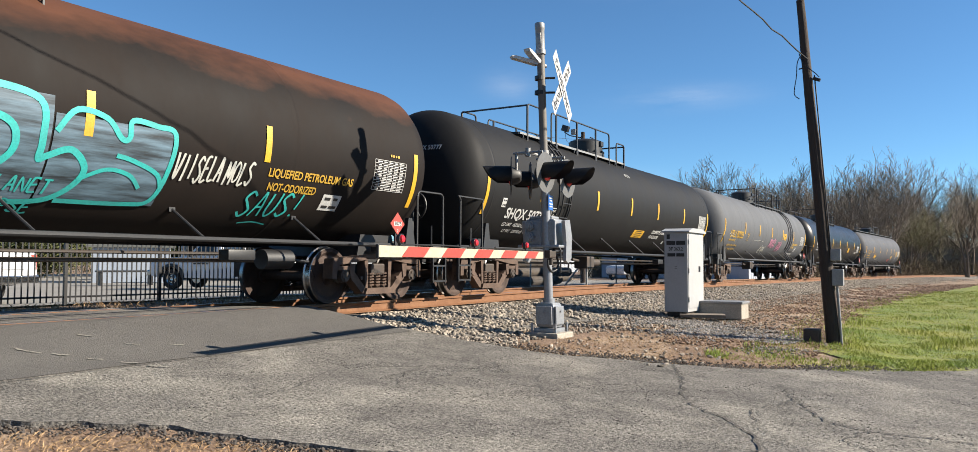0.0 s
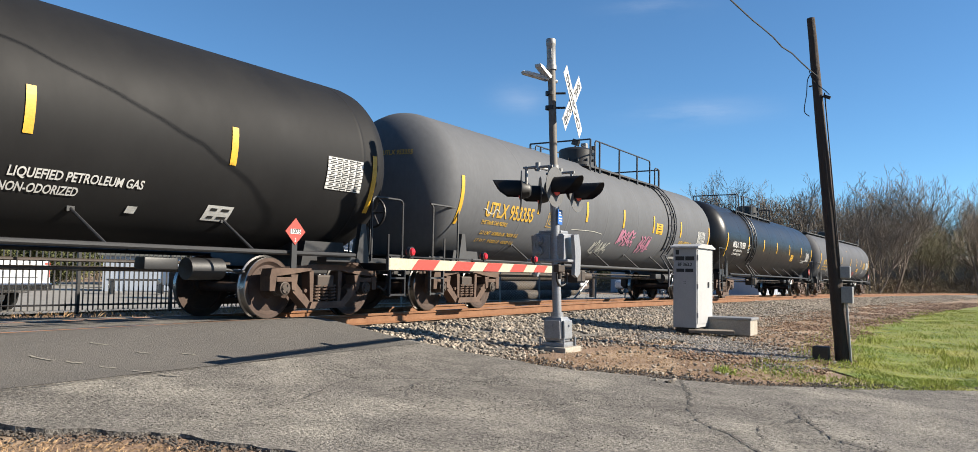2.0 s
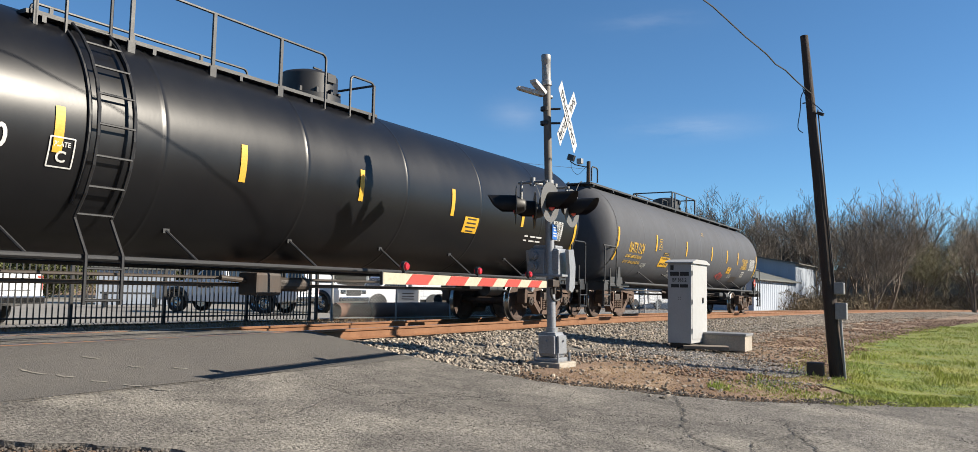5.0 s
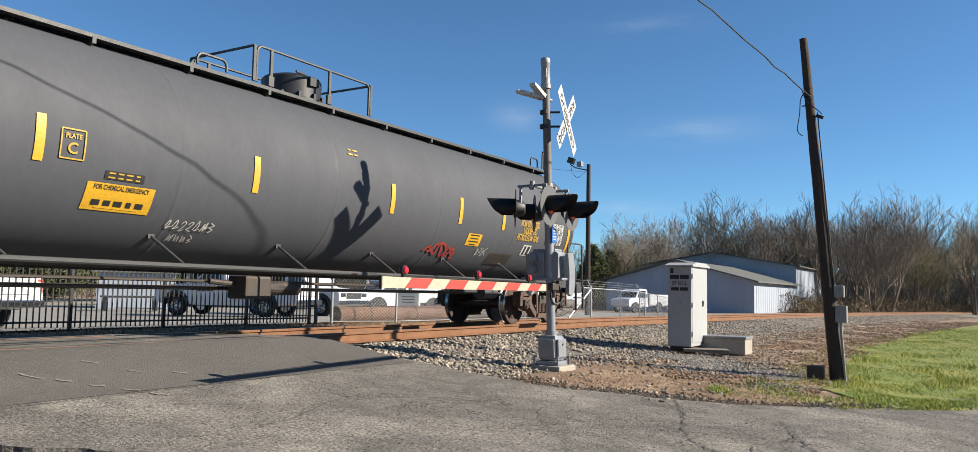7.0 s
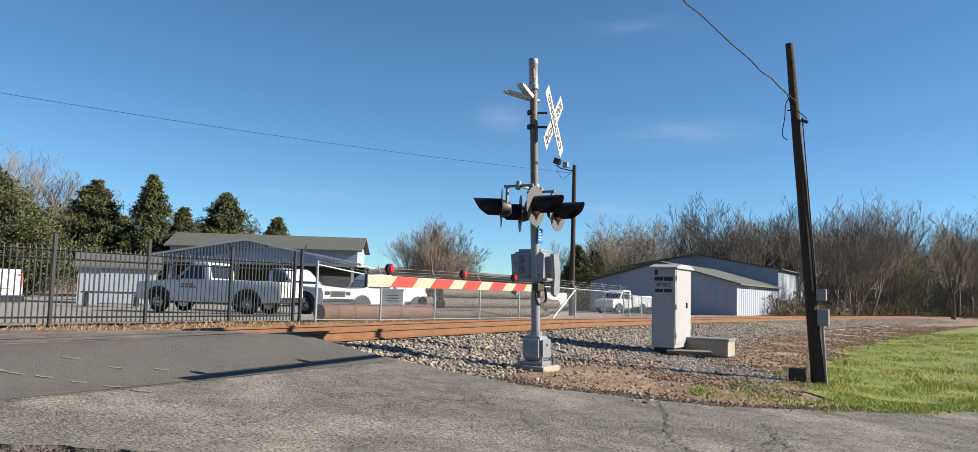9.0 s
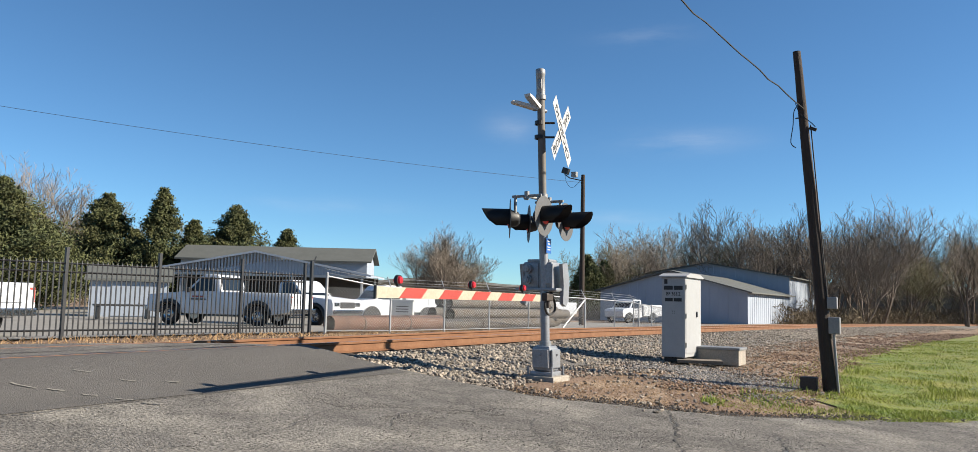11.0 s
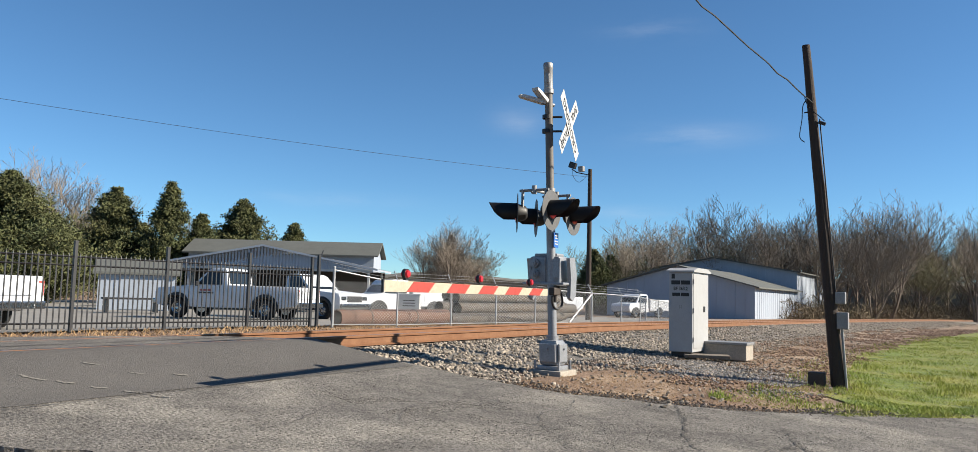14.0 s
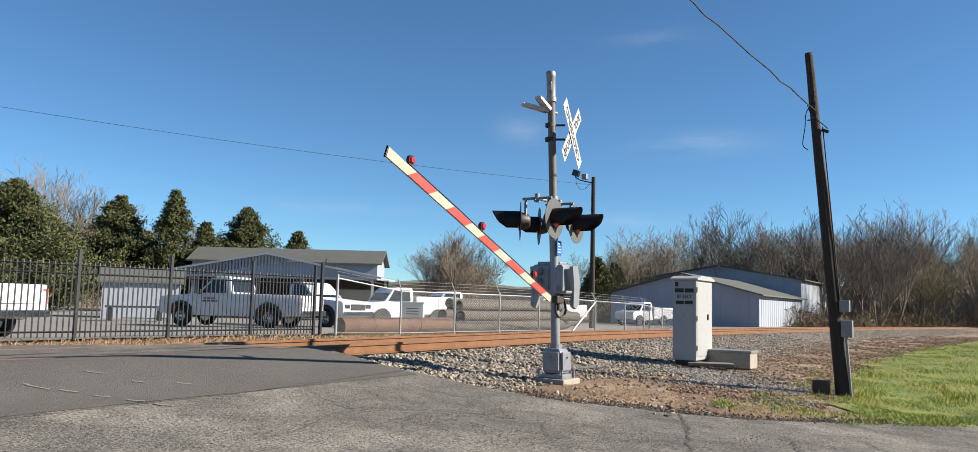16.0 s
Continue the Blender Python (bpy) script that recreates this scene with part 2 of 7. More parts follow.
def text_on(bm, text, size, place, width=None, turn=0.0, bold=0.0):
    """Adds lettering to bm; place(u, v) gives the point of the surface. width: stretch to that width."""
    vs, fs = lettering(text, size)
    w = max(v.x for v in vs) - min(v.x for v in vs)
    k = width / w if width else 1.0
    c, s = math.cos(radians(turn)), math.sin(radians(turn))
    mv = [bm.verts.new(place(v.x * k * c - v.y * s, v.x * k * s + v.y * c)) for v in vs]
    for f in fs:
        try:
            bm.faces.new([mv[i] for i in f])
        except ValueError:
            pass
    return bm


# ---- ground, road, track ----
TY, CURVE_X, CURVE_R = 9.72, 25.0, 620.0


def track(s):
    """Place and heading on the track's centre line, s metres along it; straight, then a wide bend and a light fall."""
    x, y, a = s, TY, 0.0
    if s > CURVE_X:
        a = (s - CURVE_X) / CURVE_R
        x, y = CURVE_X + CURVE_R * math.sin(a), TY - CURVE_R * (1 - math.cos(a))
    z = -0.008 * max(0.0, s - 20.0) if s < 170 else -1.2
    return x, y, z, -a


def on_track(s, q, z=0.0):
    """A point q metres to the far side of the centre line."""
    x, y, zt, a = track(s)
    return Vector((x - q * math.sin(a), y + q * math.cos(a), zt + z))


def lerp(v, xs, ys):
    if v <= xs[0]:
        return ys[0]
    for a, b, c, d in zip(xs, xs[1:], ys, ys[1:]):
        if v <= b:
            return c + (d - c) * (v - a) / (b - a)
    return ys[-1]


def land(x, y):
    """Height of the natural ground."""
    bend = TY - track(x)[1] if x < 300 else TY - track(300)[1]
    fall = track(x)[2]
    q = y + bend
    w = max(0.0, min(1.0, (q + 4) / 8))
    h = lerp(q, (-30, -8, 0, 2, 4, 5.7, 7.2, 8.0, 11.6, 13, 15.5, 26, 60), (-1.1, -0.95, -0.765, -0.665, -0.54, -0.43, -0.36, -0.31, -0.3, -0.27, -0.26, -0.46, -0.52))
    h += 0.25 * max(0.0, min(1.0, (x - 17) / 10)) * max(0.0, min(1.0, (3.5 - q) / 4)) * max(0.0, min(1.0, (q + 8) / 4))
    return h + fall * w + 0.025 * noise.noise((x * 0.6, y * 0.6, 0)) + 0.012 * noise.noise((x * 2.1, y * 2.1, 3))


def road_z(x, y):
    return lerp(y, (-30, -8, 0, 2, 4, 5.7, 7, 8.0, 8.6), (-1.09, -0.94, -0.75, -0.65, -0.52, -0.4, -0.25, -0.09, -0.006)) + (track(x)[2] * 0.6 if x > 20 else 0)


def sheet(name, rows, height, material, label, category, lift=0.0):
    """A sheet over rows of plan points."""
    bm = B()
    grid = [[bm.verts.new((x, y, height(x, y) + lift)) for x, y in row] for row in rows]
    for a, b in zip(grid, grid[1:]):
        for i in range(len(a) - 1):
            bm.faces.new((a[i], a[i + 1], b[i + 1], b[i]))
    bmesh.ops.recalc_face_normals(bm, faces=bm.faces)
    if sum(f.normal.z for f in bm.faces) < 0:
        bmesh.ops.reverse_faces(bm, faces=bm.faces)
    return tagged(part(name, bm, material, smooth=True), label, category, kind="structure")


def spread(lo, hi, near0, near1, step, n):
    """Even steps between near0 and near1, widening beyond."""
    out = list(np.arange(near0, near1, step))
    for k in range(1, n + 1):
        out.append(near1 + (hi - near1) * (k / n) ** 2.6)
        out.insert(0, near0 + (lo - near0) * (k / n) ** 2.6)
    return out


xs, ys = spread(-900, 2500, -3, 42, 0.4, 26), spread(-900, 2500, -8, 18, 0.4, 26)
ground = sheet("ground", [[(x, y) for x in xs] for y in ys], lambda x, y: land(x, y) - 0.01, SOIL, "bare brown soil with dry grass litter beside the railway", "ground")

# the road: left and right edges, from beyond the track round to its bend
EDGE_L = [(-14, 9.2), (0, 8.8), (2.2, 8.4), (2.4, 8.0), (2.5, 7.7), (2.65, 7.2), (2.8, 6.4), (2.98, 5.72), (3.5, 5.11), (3.84, 4.24), (4.19, 3.44), (4.7, 2.6), (5.3, 1.6), (6.4, 0.2), (8, -1.8), (11, -4), (16, -6), (24, -8), (45, -11), (90, -14)]
EDGE_R = [(-14, 12.4), (2, 12.1), (5.6, 11.4), (7.4, 10.6), (8.5, 9.8), (8.9, 8.6), (9.0, 7.7), (9.1, 6.6), (9.15, 5.44), (9.2, 4.5), (9.51, 3.8), (9.78, 3.07), (10.2, 2.41), (11.19, 1.47), (12.8, 0), (15.5, -1.7), (20, -3.6), (26, -4.8), (45, -7), (90, -10)]


def flow(pts, sub):
    out = []
    for i in range(len(pts) - 1):
        p = [Vector(pts[max(0, min(len(pts) - 1, i + k))]) for k in (-1, 0, 1, 2)]
        for j in range(sub):
            t = j / sub
            out.append(0.5 * (2 * p[1] + (p[2] - p[0]) * t + (2 * p[0] - 5 * p[1] + 4 * p[2] - p[3]) * t * t + (3 * p[1] - p[0] - 3 * p[2] + p[3]) * t ** 3))
    return out + [Vector(pts[-1])]


rows = []
for l, r in zip(flow(EDGE_L, 10), flow(EDGE_R, 10)):
    d = (r - l).normalized()
    a = l - d * (0.09 * noise.noise((l.x * 3, l.y * 3, 1)) + 0.05 * noise.noise((l.x * 9, l.y * 9, 1)))
    c = r + d * (0.07 * noise.noise((r.x * 3, r.y * 3, 5)) + 0.04 * noise.noise((r.x * 9, r.y * 9, 5)))
    row = [a + (c - a) * (k / 30) for k in range(31)]
    rows.append([(p.x, p.y) for p in row])


def road_top(x, y):
    return road_z(x, y) + 0.003 * noise.noise((x * 0.7, y * 0.7, 7))


road = sheet("road", rows, road_top, ASPHALT, "weathered grey asphalt road with cracks and loose edges", "road")
skirt = B()
for side in (0, -1):
    top = [Vector((*r[side], road_top(*r[side]))) for r in rows]
    v0 = [skirt.verts.new(p) for p in top]
    v1 = [skirt.verts.new(p - Vector((0, 0, 0.35))) for p in top]
    for i in range(len(top) - 1):
        skirt.faces.new((v0[i], v0[i + 1], v1[i + 1], v1[i]))
part("road_edge", skirt, ASPHALT, road)
sheet("pavement", [[(x, y) for x in np.linspace(2.85 + 0.1 * noise.noise((y, 0, 0)), 9.0, 40)] for y in np.arange(6.72, 8.85, 0.1)], road_top, ASPHALT_NEW, "newer dark asphalt patch before the crossing", "road", 0.006)

# cracks, worn seams and paint dashes on the asphalt
def ribbon(pts, w, jag, seed, lift=0.009):
    rg_ = random.Random(seed)
    bm = B()
    prev = None
    line = flow(pts, 9)
    for i, p in enumerate(line):
        d = (line[min(i + 1, len(line) - 1)] - line[max(i - 1, 0)]).normalized()
        n = Vector((-d.y, d.x))
        p = p + n * rg_.uniform(-jag, jag)
        ww = w * rg_.uniform(0.35, 1.2)
        a, c = p + n * ww, p - n * ww
        cur = (bm.verts.new((a.x, a.y, road_top(a.x, a.y) + lift)), bm.verts.new((c.x, c.y, road_top(c.x, c.y) + lift)))
        if prev:
            bm.faces.new((prev[0], prev[1], cur[1], cur[0]))
        prev = cur
    return bm


CRACK = mat("crack_dirt", (0.056, 0.0504, 0.044), 0.95)
PALE = mat("worn_paint", (0.216, 0.2, 0.168), 0.9, other=(0.152, 0.14, 0.124), scale=9)
for k, (pts, w) in enumerate((
        ([(9.7, 3.2), (8.68, 2.77), (7.67, 2.42), (7.24, 2.1), (6.73, 1.65), (6.06, 1.4), (5.4, 1.5)], 0.012),
        ([(9.23, 1.84), (8.88, 1.67), (8.25, 1.46), (7.62, 1.15), (7.4, 0.73), (7.47, 0.37), (7.51, 0.0), (7.6, -0.8)], 0.014),
        ([(8.25, 1.46), (7.7, 1.75), (7.1, 1.62)], 0.009), ([(7.4, 0.73), (6.9, 0.9), (6.6, 0.6)], 0.009),
        ([(9.0, 4.3), (8.2, 3.9), (7.6, 4.0), (6.8, 3.5), (6.1, 3.6)], 0.007), ([(8.4, 5.3), (7.4, 4.9), (6.6, 5.0), (5.9, 4.5)], 0.007),
        ([(9.6, 2.6), (9.2, 2.9), (8.9, 3.4)], 0.007), ([(6.3, 5.6), (5.2, 5.2), (4.6, 5.3)], 0.008), ([(9.9, 1.3), (9.3, 0.7), (9.2, 0.1)], 0.009))):
    part("crack", ribbon(pts, w, 0.045, k), CRACK, road)
walk_rng = random.Random(77)
for k in range(16):
    x, y = walk_rng.uniform(5.2, 9.3), walk_rng.uniform(0.6, 6.0)
    d = walk_rng.choice((0.35, 1.5, 2.0, 2.9)) + walk_rng.uniform(-0.4, 0.4)
    pts = [(x, y)]
    for _ in range(walk_rng.randint(3, 6)):
        d += walk_rng.uniform(-0.6, 0.6)
        pts.append((pts[-1][0] + 0.38 * math.cos(d), pts[-1][1] + 0.38 * math.sin(d)))
    if all(lerp(q[1], (0.2, 1.6, 3.4, 4.2, 5.1, 6.5), (6.4, 5.3, 4.2, 3.9, 3.5, 2.9)) + 0.2 < q[0] < lerp(q[1], (0, 1.5, 3, 4.5, 6.6), (12.8, 11.1, 9.8, 9.2, 9.1)) - 0.15 and q[1] < 6.6 for q in pts):
        part("crack", ribbon(pts, walk_rng.uniform(0.004, 0.008), 0.04, 60 + k), CRACK, road)
part("seam", ribbon([(2.9, 6.66), (4.5, 6.66), (6.5, 6.74), (9.0, 6.98)], 0.008, 0.012, 20, 0.012), CRACK, road, "dark seam along the newer asphalt")
for y, w in ((8.84, 0.03), (9.07, 0.04), (9.6, 0.03)):
    part("seam", ribbon([(1.0, y), (4.5, y - 0.03), (8.4, y + 0.04)], w, 0.012, int(y * 10), 0.008), CRACK, road)
for k, (x, y, ln) in enumerate(((4.1, 7.68, 0.25), (4.28, 7.38, 0.12), (4.45, 7.1, 0.1), (4.62, 6.84, 0.12), (5.1, 7.5, 0.12), (5.5, 7.3, 0.1), (4.75, 6.6, 0.14), (4.9, 8.0, 0.15))):
    part("paint_dash", ribbon([(x, y), (x + 0.02, y - ln / 2), (x + 0.1, y - ln)], 0.02, 0.006, 40 + k, 0.014), PALE, road, "worn pale paint mark")

# rails and ties
tk = thing("railway_track", pose(0, 0, 0), "single railway track with rusty rails on wooden ties", "railway track", kind="structure")
RP = [(-0.07, -0.18), (0.07, -0.18), (0.07, -0.168), (0.012, -0.15), (0.009, -0.05), (0.036, -0.038), (0.036, -0.008), (0.028, 0.0), (-0.028, 0.0), (-0.036, -0.008), (-0.036, -0.038), (-0.009, -0.05), (-0.012, -0.15), (-0.07, -0.168)]
stations = list(np.arange(-60, 25, 2.5)) + list(np.arange(25, 200, 2.0))
for q in (-0.753, 0.753):
    bm = B()
    rings = [[bm.verts.new(on_track(s, q + a, c)) for a, c in RP] for s in stations]
    for a, c in zip(rings, rings[1:]):
        for k in range(len(RP)):
            l = (k + 1) % len(RP)
            f = bm.faces.new((a[k], c[k], c[l], a[l]))
            f.material_index = 1 if k == 7 else 0
    bmesh.ops.recalc_face_normals(bm, faces=bm.faces)
    ob = part("rail", bm, RAIL, tk, "rusty steel rail with a worn top")
    ob.data.materials.append(RAILTOP)
bm = B()
box(bm, (0, 0, 0), (0.23, 2.6, 0.17), 0.012)
first = part("tie", bm, TIE, tk)
first.matrix_basis = Matrix.Translation(on_track(9.2, 0, -0.28))
for k in range(1, 190):
    s = 9.2 + 0.5 * k
    share("tie", first.data, tk, Matrix.Translation(on_track(s, 0, -0.28)) @ pose(0, 0, 0, 0, 0, math.degrees(track(s)[3]) + random.uniform(-0.8, 0.8)))

# ballast bed and its stones
BED = [(-4.6, -0.56), (-3.9, -0.44), (-2.7, -0.33), (-1.7, -0.23), (-1.3, -0.2), (-0.9, -0.225), (-0.5, -0.235), (0.5, -0.235), (0.9, -0.225), (1.3, -0.2), (1.7, -0.24), (2.6, -0.33), (3.6, -0.4)]


def bed_z(x, q):
    return lerp(q, [p[0] for p in BED], [p[1] for p in BED]) + 0.03 * noise.noise((x * 1.7, q * 1.7, 2))


bm = B()
ss = list(np.arange(9.0, 40, 0.3)) + list(np.arange(40, 200, 2.5))
qs = np.linspace(-4.4, 3.4, 40)
grid = [[bm.verts.new(on_track(s, q, bed_z(s, q))) for q in qs] for s in ss]
for a, c in zip(grid, grid[1:]):
    for i in range(len(a) - 1):
        bm.faces.new((a[i], c[i], c[i + 1], a[i + 1]))
bmesh.ops.recalc_face_normals(bm, faces=bm.faces)
tagged(part("ballast_bed", bm, BALLAST, smooth=True), "grey crushed-stone railway ballast bed", "ballast", kind="structure")

ICO = bmesh.new()
bmesh.ops.create_icosphere(ICO, subdivisions=1, radius=1.0)
ICO_V = np.array([v.co[:] for v in ICO.verts])
ICO_F = np.array([[v.index for v in f.verts] for f in ICO.faces])
ICO.free()


def scatter(name, places, sizes, material, label, category, flat=0.75):
    """Many small rough stones in one mesh."""
    rng = np.random.RandomState(len(places))
    n = len(places)
    V = np.repeat(ICO_V[None], n, 0) * rng.uniform(0.62, 1.15, (n, len(ICO_V), 1))
    V *= np.asarray(sizes)[:, None, None] * np.stack([rng.uniform(0.8, 1.3, n), rng.uniform(0.7, 1.1, n), rng.uniform(0.55, 0.9, n) * flat / 0.75], 1)[:, None, :]
    a, b = rng.uniform(0, 6.28, n), rng.uniform(-0.6, 0.6, n)
    ca, sa, cb, sb = np.cos(a), np.sin(a), np.cos(b), np.sin(b)
    R = np.zeros((n, 3, 3))
    R[:, 0, 0], R[:, 0, 1], R[:, 0, 2] = ca * cb, -sa, ca * sb
    R[:, 1, 0], R[:, 1, 1], R[:, 1, 2] = sa * cb, ca, sa * sb
    R[:, 2, 0], R[:, 2, 2] = -sb, cb
    V = np.einsum("nij,nkj->nki", R, V) + np.asarray(places)[:, None, :]
    F = ICO_F[None] + (np.arange(n) * len(ICO_V))[:, None, None]
    me = bpy.data.meshes.new(name)
    me.from_pydata(V.reshape(-1, 3).tolist(), [], F.reshape(-1, 3).tolist())
    me.materials.append(material)
    return tagged(new(name, me), label, category, kind="stuff")


rng = np.random.RandomState(4)
places, sizes = [], []
while len(places) < 22000:
    s, q = 9.0 + 30 * rng.rand() ** 1.5, rng.uniform(-6.9, 2.6)
    edge = -4.3 + 0.6 * noise.noise((s * 0.7, 3, 0)) - max(0.0, min(1.0, (s - 11) / 4)) * 0.8 - (1.7 * rng.rand() if 13 < s < 19.5 else 0)
    if q < edge and rng.rand() > 0.12 or s < 9.06 + max(0.0, -q - 2.2) * 0.05:
        continue
    r = rng.uniform(0.02, 0.048) * (1 if q > -3.4 else 0.8)
    p = on_track(s, q, bed_z(s, q))
    p.z = max(p.z, land(p.x, p.y)) + r * 0.25
    if abs(abs(q) - 0.753) < 0.12:
        continue
    places.append(p[:])
    sizes.append(r)
scatter("ballast_stones", places, sizes, STONE, "loose grey crushed stones along the track", "gravel")
places, sizes = [], []
for k in range(22000):
    s, q = 36 + 74 * rng.rand() ** 1.3, rng.uniform(-5.4, -0.9)
    if q < -4.2 and noise.noise((s * 0.3, q, 8)) < 0.05:
        continue
    r = rng.uniform(0.035, 0.065)
    p = on_track(s, q, bed_z(s, q))
    p.z = max(p.z, land(p.x, p.y)) + r * 0.3
    places.append(p[:])
    sizes.append(r)
scatter("ballast_stones", places, sizes, STONE, "loose grey crushed stones along the track", "gravel")


# ---- the train ----
def tank_paint(name, base, other, rough, third=None, edge=(0.5, 0.62), streak=0.1, spec=0.5):
    m = mat(name, base, rough, 0.0, other=other, scale=0.9, amount=0.7, grain=14, bump=0.02, detail=streak, stretch=(1.0, 0.8, 0.45), third=third, third_scale=0.35, third_edge=edge, spec=spec)
    return m


T_BROWN = tank_paint("tank_rusty_black", (0.0099, 0.0082, 0.0074), (0.017, 0.012, 0.0095), 0.68, spec=0.12)
def rust_top(m, low, high):
    """Rust that has bled from the top of the tank: mottled, with a ragged lower limit."""
    t = m.node_tree
    b = t.nodes["Principled BSDF"]
    src = b.inputs["Base Color"].links[0].from_socket
    co = t.nodes.new("ShaderNodeTexCoord")
    sep = t.nodes.new("ShaderNodeSeparateXYZ")
    t.links.new(co.outputs["Object"], sep.inputs[0])
    mp = t.nodes.new("ShaderNodeMapping")
    mp.inputs["Scale"].default_value = (0.55, 1.0, 1.0)
    t.links.new(co.outputs["Object"], mp.inputs["Vector"])
    ns = t.nodes.new("ShaderNodeTexNoise")
    ns.inputs["Scale"].default_value, ns.inputs["Detail"].default_value, ns.inputs["Roughness"].default_value = 0.9, 7.0, 0.6
    t.links.new(mp.outputs["Vector"], ns.inputs["Vector"])
    up = t.nodes.new("ShaderNodeMapRange")
    for k, v in (("From Min", low), ("From Max", high), ("To Min", -0.42), ("To Max", 0.3)):
        up.inputs[k].default_value = v
    t.links.new(sep.outputs["Z"], up.inputs["Value"])
    add = t.nodes.new("ShaderNodeMath")
    t.links.new(ns.outputs["Fac"], add.inputs[0])
    t.links.new(up.outputs["Result"], add.inputs[1])
    fac = t.nodes.new("ShaderNodeMapRange")
    for k, v in (("From Min", 0.42), ("From Max", 0.72), ("To Max", 0.85)):
        fac.inputs[k].default_value = v
    t.links.new(add.outputs[0], fac.inputs["Value"])
    mx = t.nodes.new("ShaderNodeMix")
    mx.data_type = "RGBA"
    t.links.new(fac.outputs["Result"], mx.inputs["Factor"])
    t.links.new(src, mx.inputs[6])
    mx.inputs[7].default_value = (0.085, 0.036, 0.021, 1)
    t.links.new(mx.outputs[2], b.inputs["Base Color"])


rust_top(T_BROWN, 2.4, 3.88)
T_BLACK = tank_paint("tank_matt_black", (0.0098, 0.0097, 0.0101), (0.0136, 0.0134, 0.0136), 0.62, spec=0.15)
T_GLOSS = tank_paint("tank_gloss_black", (0.0042, 0.0044, 0.0057), (0.0064, 0.0066, 0.0074), 0.36, spec=0.35)
T_GREY = tank_paint("tank_grey", (0.093, 0.0965, 0.104), (0.082, 0.085, 0.092), 0.68, spec=0.14)
T_GREY2 = tank_paint("tank_mid_grey", (0.0665, 0.069, 0.0775), (0.057, 0.0592, 0.0668), 0.66, spec=0.18)
YELLOW = mat("yellow_tape", (0.531, 0.2974, 0.0142), 0.5, other=(0.4248, 0.2337, 0.0213), scale=5, bump=0)
YPAINT = mat("yellow_lettering", (0.4248, 0.2549, 0.0213), 0.6, other=(0.3186, 0.1912, 0.0283), scale=6, bump=0)
WPAINT = mat("white_lettering", (0.4673, 0.4673, 0.4531), 0.6, other=(0.354, 0.354, 0.3398), scale=6, bump=0)
STEEL = mat("grimy_steel", (0.0354, 0.0305, 0.0269), 0.65, 0.2, other=(0.0708, 0.046, 0.0318), scale=3, bump=0.15)
SIDEFRAME = mat("cast_steel_rusty", (0.092, 0.0544, 0.036), 0.8, 0.0, other=(0.04, 0.0256, 0.02), scale=4, bump=0.25)
WHEELRUST = mat("wheel_rusty", (0.0602, 0.0354, 0.0255), 0.75, 0.2, other=(0.0318, 0.0213, 0.0177), scale=4, bump=0.2)
TREAD = mat("wheel_tread", (0.354, 0.3398, 0.3257), 0.28, 1.0, bump=0.02)
GREYSTEEL = mat("grey_steel", (0.0425, 0.0425, 0.0432), 0.55, 0.05, other=(0.0283, 0.0269, 0.0255), scale=4, bump=0.1)
CYAN = mat("cyan_spray", (0.0213, 0.354, 0.3257), 0.6, other=(0.0354, 0.2549, 0.2478), scale=3, bump=0)
CYANFILL = mat("blue_grey_spray", (0.1062, 0.1699, 0.2194), 0.6, other=(0.0142, 0.0198, 0.0248), scale=3.0, amount=1.0, stretch=(0.35, 1, 3.5), bump=0, grain=20)
PINK = mat("pink_spray", (0.354, 0.1416, 0.2124), 0.6, bump=0)
REDSPRAY = mat("red_spray", (0.2974, 0.0354, 0.0283), 0.6, bump=0)
WHITESPRAY = mat("white_spray", (0.439, 0.439, 0.3965), 0.6, bump=0)


def barrel(r, zc, off=0.012):
    """place(u, v) on the near side of the tank: u along the car, v up the curve, about a centre."""
    def at(u0, z0):
        a0 = math.asin(max(-1, min(1, (z0 - zc) / r)))
        def place(u, v):
            a = a0 + v / r
            return Vector((u0 + u, -(r + off) * math.cos(a), zc + (r + off) * math.sin(a)))
        return place
    return at


def panel(bm, place, w, h, n=6, nu=2, skew=0.0):
    """A plate laid on the curve."""
    g = [[bm.verts.new(place(-w / 2 + w * i / nu + skew * (j / n - 0.5), -h / 2 + h * j / n)) for i in range(nu + 1)] for j in range(n + 1)]
    for a, b in zip(g, g[1:]):
        for i in range(nu):
            bm.faces.new((a[i], a[i + 1], b[i + 1], b[i]))
    return bm


def stroke(bm, place, pts, w):
    """A sprayed line of width w along (u, v) points, laid on the curve."""
    pts = [Vector(p) for p in flow(pts, 6)]
    prev = None
    for i, p in enumerate(pts):
        d = (pts[min(i + 1, len(pts) - 1)] - pts[max(i - 1, 0)])
        if d.length < 1e-6:
            continue
        d.normalize()
        n = Vector((-d.y, d.x)) * w / 2
        cur = (bm.verts.new(place(*(p + n))), bm.verts.new(place(*(p - n))))
        if prev:
            bm.faces.new((prev[0], prev[1], cur[1], cur[0]))
        prev = cur
    return bm


